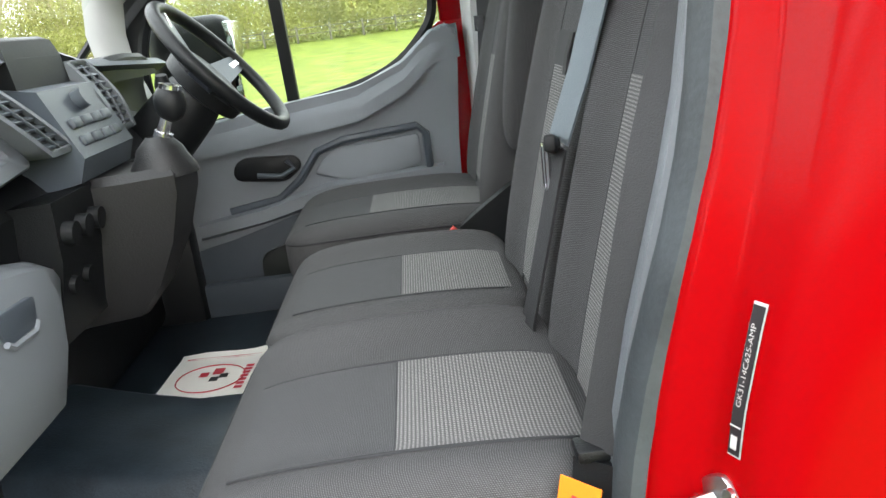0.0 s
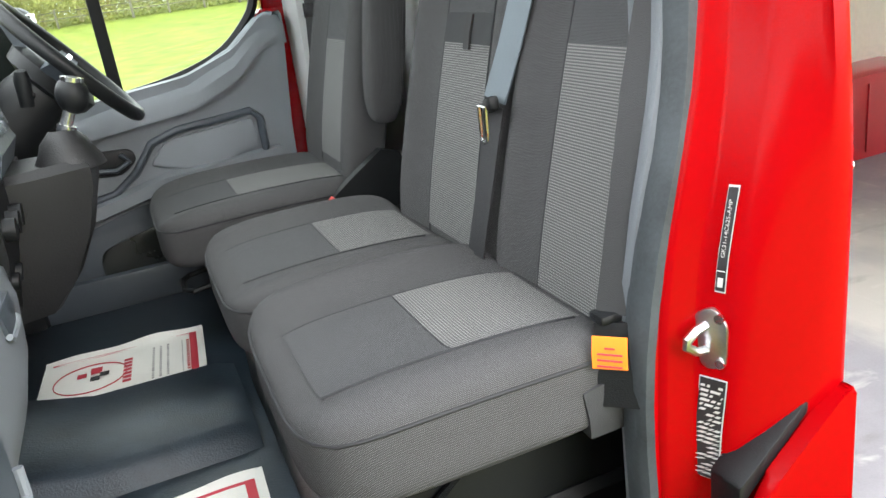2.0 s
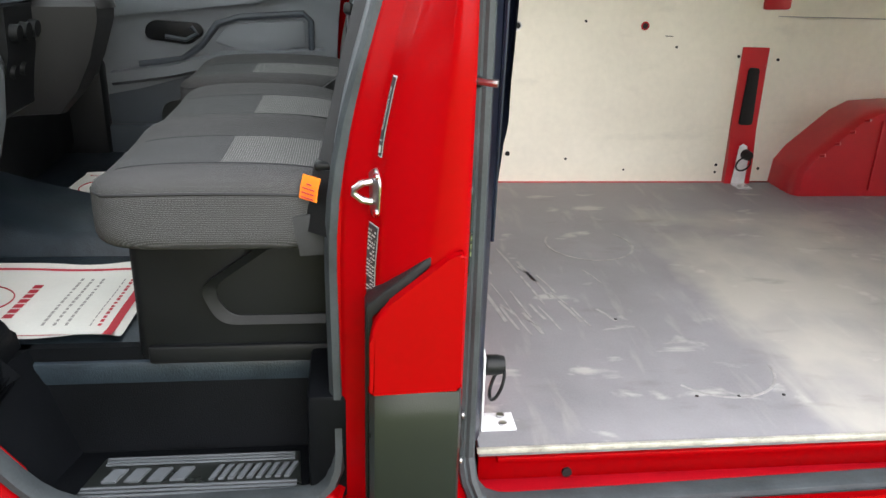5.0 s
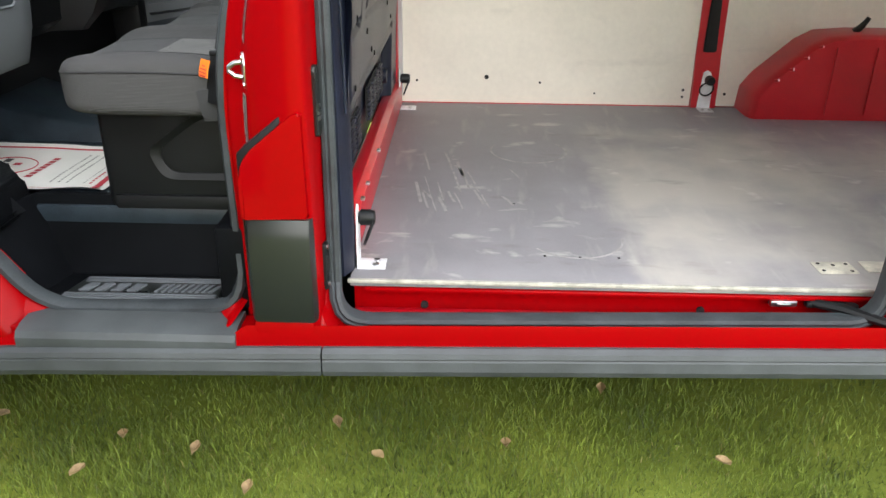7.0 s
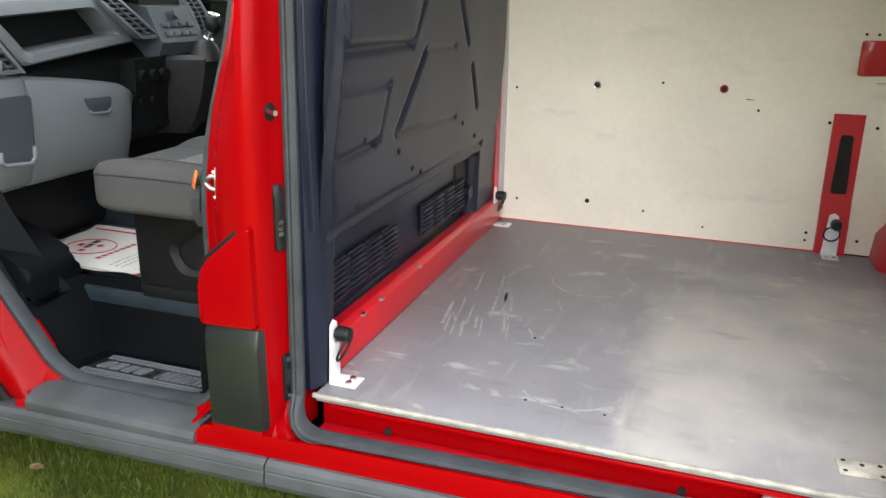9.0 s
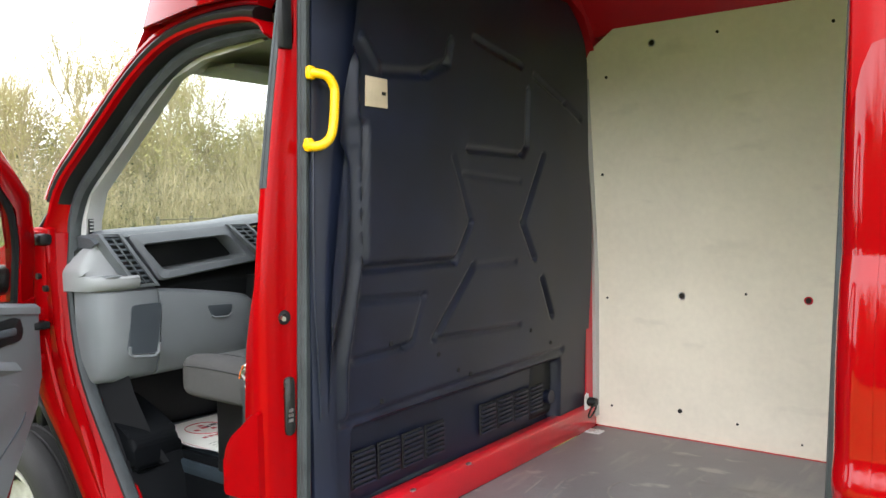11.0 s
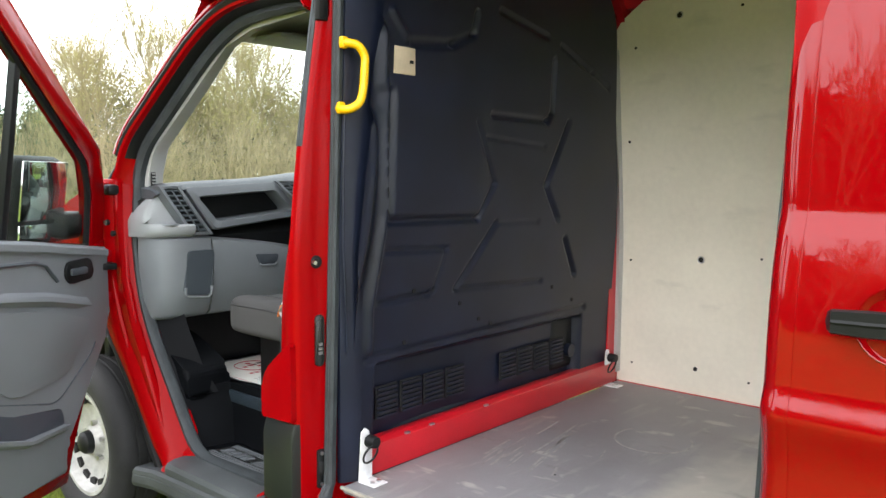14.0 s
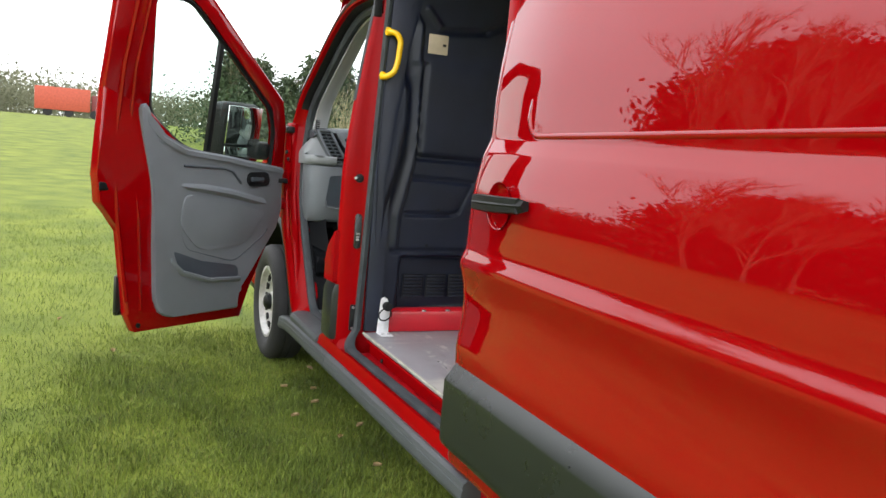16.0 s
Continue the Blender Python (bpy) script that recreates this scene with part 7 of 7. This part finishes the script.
def leaf_cloud(rs, centres, count, spread, size, upright=False):
    verts, faces = [], []
    for k in range(count):
        c = rs.choice(centres)
        p = Vector(c) + Vector((rs.gauss(0, spread), rs.gauss(0, spread), rs.gauss(0, spread)))
        a = Vector((rs.uniform(-1, 1), rs.uniform(-1, 1), rs.uniform(-1, 1))).normalized()
        b2 = a.cross(Vector((rs.uniform(-1, 1), rs.uniform(-1, 1), rs.uniform(-1, 1)))).normalized()
        s = size * rs.uniform(0.5, 1.4)
        if upright:
            a = Vector((rs.gauss(0, 0.3), rs.gauss(0, 0.3), 1)).normalized() * 3.5
            b2 = b2 * 0.3
        i = len(verts)
        verts += [p - a * s, p + b2 * s * 0.5, p + a * s, p - b2 * s * 0.5]
        faces.append((i, i + 1, i + 2, i + 3))
    return verts, faces


def make_tree(seed, height, spread, kids, leaf_mat, leaves, leaf_size, leaf_spread, label, bark=BARK):
    rs = random.Random(seed)
    t = new("tree")
    tagged(t, label, "tree", "field edge trees")
    v, f, tips = twig_tree(rs, height, spread, 4, kids)
    mesh_object("trunk", v, f, bark, t)
    v, f = leaf_cloud(rs, tips, leaves, leaf_spread, leaf_size)
    mesh_object("crown", v, f, leaf_mat, t)
    return t


def make_conifer(seed, height):
    rs = random.Random(seed)
    t = new("tree")
    tagged(t, "dark green evergreen tree with a dense crown", "tree", "evergreen trees")
    v, f, tips = twig_tree(rs, height, 0.5, 3, (16, 8))
    mesh_object("trunk", v, f, BARK, t)
    cs = [Vector((rs.gauss(0, 0.16) * height * (1.05 - (z / height) ** 1.5), rs.gauss(0, 0.16) * height * (1.05 - (z / height) ** 1.5), z)) for z in [height * (0.06 + 0.9 * rs.random()) for _ in range(150)]]
    v, f = leaf_cloud(rs, cs, 7000, 0.3, 0.12)
    mesh_object("crown", v, f, LEAF_D, t)
    return t


def place(ob, x, y, rot, s=1.0):
    return Matrix.Translation((x, y, ground_height(x, y))) @ Matrix.Rotation(rot, 4, "Z") @ Matrix.Scale(s, 4)


def scatter(protos, spots, seed):
    rs = random.Random(seed)
    used = set()
    for x, y in spots:
        p = rs.choice(protos)
        s = rs.uniform(0.8, 1.2)
        m = place(p, x, y, rs.uniform(0, 6.28), 1.0)
        if p.name not in used:
            used.add(p.name)
            p.matrix_basis = m
            p.scale = (s, s, s)
        else:
            c = copy_thing(p, m)
            c.scale = (s, s, s)


rs = random.Random(21)
bare = [make_tree(31 + k, 10.5, 0.62, (10, 8, 8), BUDS, 2600, 0.05, 0.25, "tall slender tree with pale spring twigs", TWIG) for k in range(3)]
low = [make_tree(41 + k, 6.6, 0.75, (11, 9, 8), BUDS, 3000, 0.045, 0.22, "bushy bare tree with yellow spring twigs", TWIG) for k in range(3)]
spots, spots_low = [], []
for k in range(44):      # beyond the far side, ahead and across
    deg = 92 + 1.5 * k
    a = radians(deg + rs.uniform(-0.7, 0.7))
    d = (52 - 17 * sstep(95, 150, deg)) + rs.uniform(0, 6)
    (spots if deg < 118 else spots_low).append((d * math.cos(a), d * math.sin(a)))
for k in range(16):
    a = radians(60 + 2.1 * k)
    d = 54 + rs.uniform(0, 8)
    spots.append((d * math.cos(a), d * math.sin(a)))
# trees on the near side, which the glossy door mirrors
for k in range(9):
    a = radians(226 + 4.2 * k + rs.uniform(-1, 1))
    d = 23 + rs.uniform(0, 5)
    spots.append((d * math.cos(a), d * math.sin(a)))
scatter(bare, spots, 5)
scatter(low, spots_low, 9)
conifers = [make_conifer(61 + k, 4.6) for k in range(2)]
spots = [(46 * math.cos(radians(a)), 46 * math.sin(radians(a))) for a in (156, 158.5, 161, 163, 165, 167, 169, 171)]
scatter(conifers, spots, 6)


def hedge_row(name, a0, a1, dist, height, material, count, seed, label, size=0.09, upright=False):
    rs = random.Random(seed)
    cs = []
    for k in range(900):
        a = radians(rs.uniform(a0, a1))
        deg = math.degrees(a)
        d = dist(deg) + rs.uniform(-0.8, 1.6)
        x, y = d * math.cos(a), d * math.sin(a)
        cs.append(Vector((x, y, ground_height(x, y) + (height(deg) if callable(height) else height) * (0.15 + 0.85 * rs.random() ** 1.3))))
    v, f = leaf_cloud(rs, cs, count, 0.75, size, upright)
    h = mesh_object(name, v, f, material)
    tagged(h, label, "hedge", kind="stuff")


edge = lambda deg: 51 - 17 * sstep(95, 150, deg)
hedge_row("hedge", 62, 125, edge, 4.0, LEAF_Y, 170000, 7, "yellow-green spring hedge along the field edge", 0.065)
hedge_row("undergrowth", 120, 162, edge, 2.4, TWIG, 80000, 8, "tan undergrowth beneath the bare trees", 0.05, True)
hedge_row("dark_undergrowth", 120, 175, lambda d: edge(d) + 5, 2.0, LEAF_D, 14000, 9, "dark bushes behind the bare trees")
hedge_row("pale_thicket", 60, 156, lambda d: edge(d) + 8, 6.4, BUDS, 190000, 12, "pale budding thicket behind the trees", 0.07)
hedge_row("near_side_hedge", 204, 230, lambda d: 34, 2.2, LEAF_D, 40000, 13, "dark green low hedge across the field", 0.17)
hedge_row("near_side_thicket", 222, 262, lambda d: 27, lambda d: 5.5 + 4.0 * sstep(222, 229, d) - 2.0 * sstep(238, 250, d), LEAF_D, 90000, 15, "tall dark thicket across the field", 0.22)
hedge_row("tall_thicket", 58, 128, lambda d: edge(d) + 13, 10.0, BUDS, 120000, 16, "tall pale thicket behind the hedge", 0.09)
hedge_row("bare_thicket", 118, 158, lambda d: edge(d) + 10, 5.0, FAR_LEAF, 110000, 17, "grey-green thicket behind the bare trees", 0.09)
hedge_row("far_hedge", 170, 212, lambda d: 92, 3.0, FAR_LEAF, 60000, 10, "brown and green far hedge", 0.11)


def far_wood():
    rs = random.Random(14)
    cs = []
    for k in range(5000):
        a = radians(rs.uniform(40, 300))
        d = rs.uniform(120, 150)
        x, y = d * math.cos(a), d * math.sin(a)
        cs.append(Vector((x, y, ground_height(x, y) + rs.uniform(0, 4.5 + 2.5 * noise.noise((a * 6, 0, 0))))))
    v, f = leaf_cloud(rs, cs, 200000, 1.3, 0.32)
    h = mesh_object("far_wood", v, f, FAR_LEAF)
    tagged(h, "dark far woodland on the horizon", "woodland", kind="stuff")


far_wood()


def fence():
    fn = thing("post_and_rail_fence", (0, 50, 0), "low weathered post and rail fence at the field edge", "fence")
    prev = None
    for k in range(34):
        deg = 70 + 2.3 * k
        a = radians(deg)
        d = edge(deg) - 1.6
        x, y = d * math.cos(a), d * math.sin(a)
        z = ground_height(x, y)
        part("post", box(x - 0.06, x + 0.06, y - 0.06, y + 0.06, z - 0.1, z + 1.0, 0.01), WOOD, fn)
        if prev:
            for h in (0.5, 0.85):
                part("rail", tube([(prev[0], prev[1], prev[2] + h), (x, y, z + h)], 0.03, 6), WOOD, fn)
        prev = (x, y, z)


fence()


# ---- far trailer ----
tr = thing("box_trailer", (-80, -2.3, 1.2), "faded orange-red box trailer far across the field", "trailer")
TR_RED = mat("faded_trailer_paint", (0.5, 0.09, 0.05), 0.6, var=0.15)
z0 = ground_height(-80, -2)
part("body", box(-81.5, -79, -5.3, -0.6, z0 + 0.6, z0 + 2.7, 0.05), TR_RED, tr)
part("cab_end", box(-81.2, -79.2, -0.5, 0.9, z0 + 0.6, z0 + 2.2, 0.1), mat("dull_maroon", (0.2, 0.04, 0.04), 0.6), tr)
for y in (-4.2, -2.4, -0.2):
    part("wheel", disc((-79.2, y, z0 + 0.4), (1, 0, 0), 0.4, 0.3, 16), TYRE, tr)


# ---- grass blades and leaf litter near the van ----
def grass(name, x0, x1, y0, y1, count, seed, h0, h1, material, label):
    rg = np.random.default_rng(seed)
    xs, ys = rg.uniform(x0, x1, count), rg.uniform(y0, y1, count)
    cx, cy, rx, ry = (x0 + x1) / 2, (y0 + y1) / 2, (x1 - x0) / 1.7, (y1 - y0) / 1.7
    verts, faces = [], []
    for x, y in zip(xs, ys):
        if rg.random() > 1.05 - sstep(0.15, 1.0, math.hypot((x - cx) / rx, (y - cy) / ry)):
            continue
        tuft = 0.6 + 0.5 * noise.noise((x * 3.0, y * 3.0, 2.0)) + 0.25 * noise.noise((x * 11.0, y * 11.0, 4.0))
        h = rg.uniform(h0, h1) * max(0.25, tuft)
        a = rg.uniform(0, 6.283)
        w = rg.uniform(0.0007, 0.0017)
        lx, ly = rg.normal(0, 0.45) * h, rg.normal(0, 0.45) * h
        z = ground_height(x, y)
        dx, dy = math.cos(a) * w, math.sin(a) * w
        i = len(verts)
        verts += [(x - dx, y - dy, z), (x + dx, y + dy, z), (x + lx * 0.45 + dx * 0.7, y + ly * 0.45 + dy * 0.7, z + h * 0.65), (x + lx * 0.45 - dx * 0.7, y + ly * 0.45 - dy * 0.7, z + h * 0.65), (x + lx, y + ly, z + h)]
        faces += [(i, i + 1, i + 2, i + 3), (i + 3, i + 2, i + 4)]
    g = mesh_object(name, verts, faces, material)
    tagged(g, label, "grass", kind="stuff")


def vary_blades(m, low, high):
    """Each blade takes its own tone."""
    n, l = m.node_tree.nodes, m.node_tree.links
    b = n["Principled BSDF"]
    geo, mr, hsv = n.new("ShaderNodeNewGeometry"), n.new("ShaderNodeMapRange"), n.new("ShaderNodeHueSaturation")
    mr.inputs["To Min"].default_value, mr.inputs["To Max"].default_value = low, high
    l.new(geo.outputs["Random Per Island"], mr.inputs["Value"])
    l.new(mr.outputs["Result"], hsv.inputs["Value"])
    l.new(b.inputs["Base Color"].links[0].from_socket, hsv.inputs["Color"])
    l.new(hsv.outputs["Color"], b.inputs["Base Color"])
    return m


GRASS = vary_blades(mat("grass_blades", (0.145, 0.19, 0.026), 0.6, var=0.3, scale=2.4, fine=30, col2=(0.04, 0.068, 0.01), spec=0.35), 0.4, 1.65)
GRASS2 = mat("dry_grass_blades", (0.24, 0.22, 0.08), 0.7, var=0.3, scale=2, fine=30, spec=0.3)
grass("grass_near", -1.9, 2.9, -1.0, 1.2, 230000, 1, 0.025, 0.06, GRASS, "fresh green grass blades beside the van")
grass("grass_dry", -1.6, 2.4, -0.75, 0.9, 9000, 2, 0.02, 0.05, GRASS2, "dry straw blades in the grass")
grass("grass_field", -9.5, 2.6, -6.5, 3.0, 190000, 3, 0.03, 0.07, GRASS, "green grass blades of the field")
LITTER = mat("dead_leaf", (0.34, 0.24, 0.12), 0.85, var=0.3, scale=20)
for k, (x, y) in enumerate(((-0.257, 0.547), (-0.315, 0.405), (0.421, 0.49), (1.037, 0.806), (0.12, 0.36), (-0.62, 0.62), (0.75, 0.55), (0.30, 0.62), (-0.05, 0.5), (1.3, 0.5), (-1.1, -0.4), (-1.9, -0.7), (-0.9, -1.0))):
    r = random.Random(k)
    lf = part("fallen_leaf", tf(grid(lambda u, v: ((u - 0.5) * 0.04, (v - 0.5) * 0.028 * math.sin(3.14 * min(0.98, max(0.04, u))), 0.012 * (2 * v - 1) ** 2 + 0.006 * u), 6, 4), Matrix.Translation((x, y, 0.045)) @ Matrix.Rotation(r.uniform(0, 6), 4, "Z")), LITTER)
    tagged(lf, "curled brown dead leaf on the grass", "leaf", "fallen leaves")
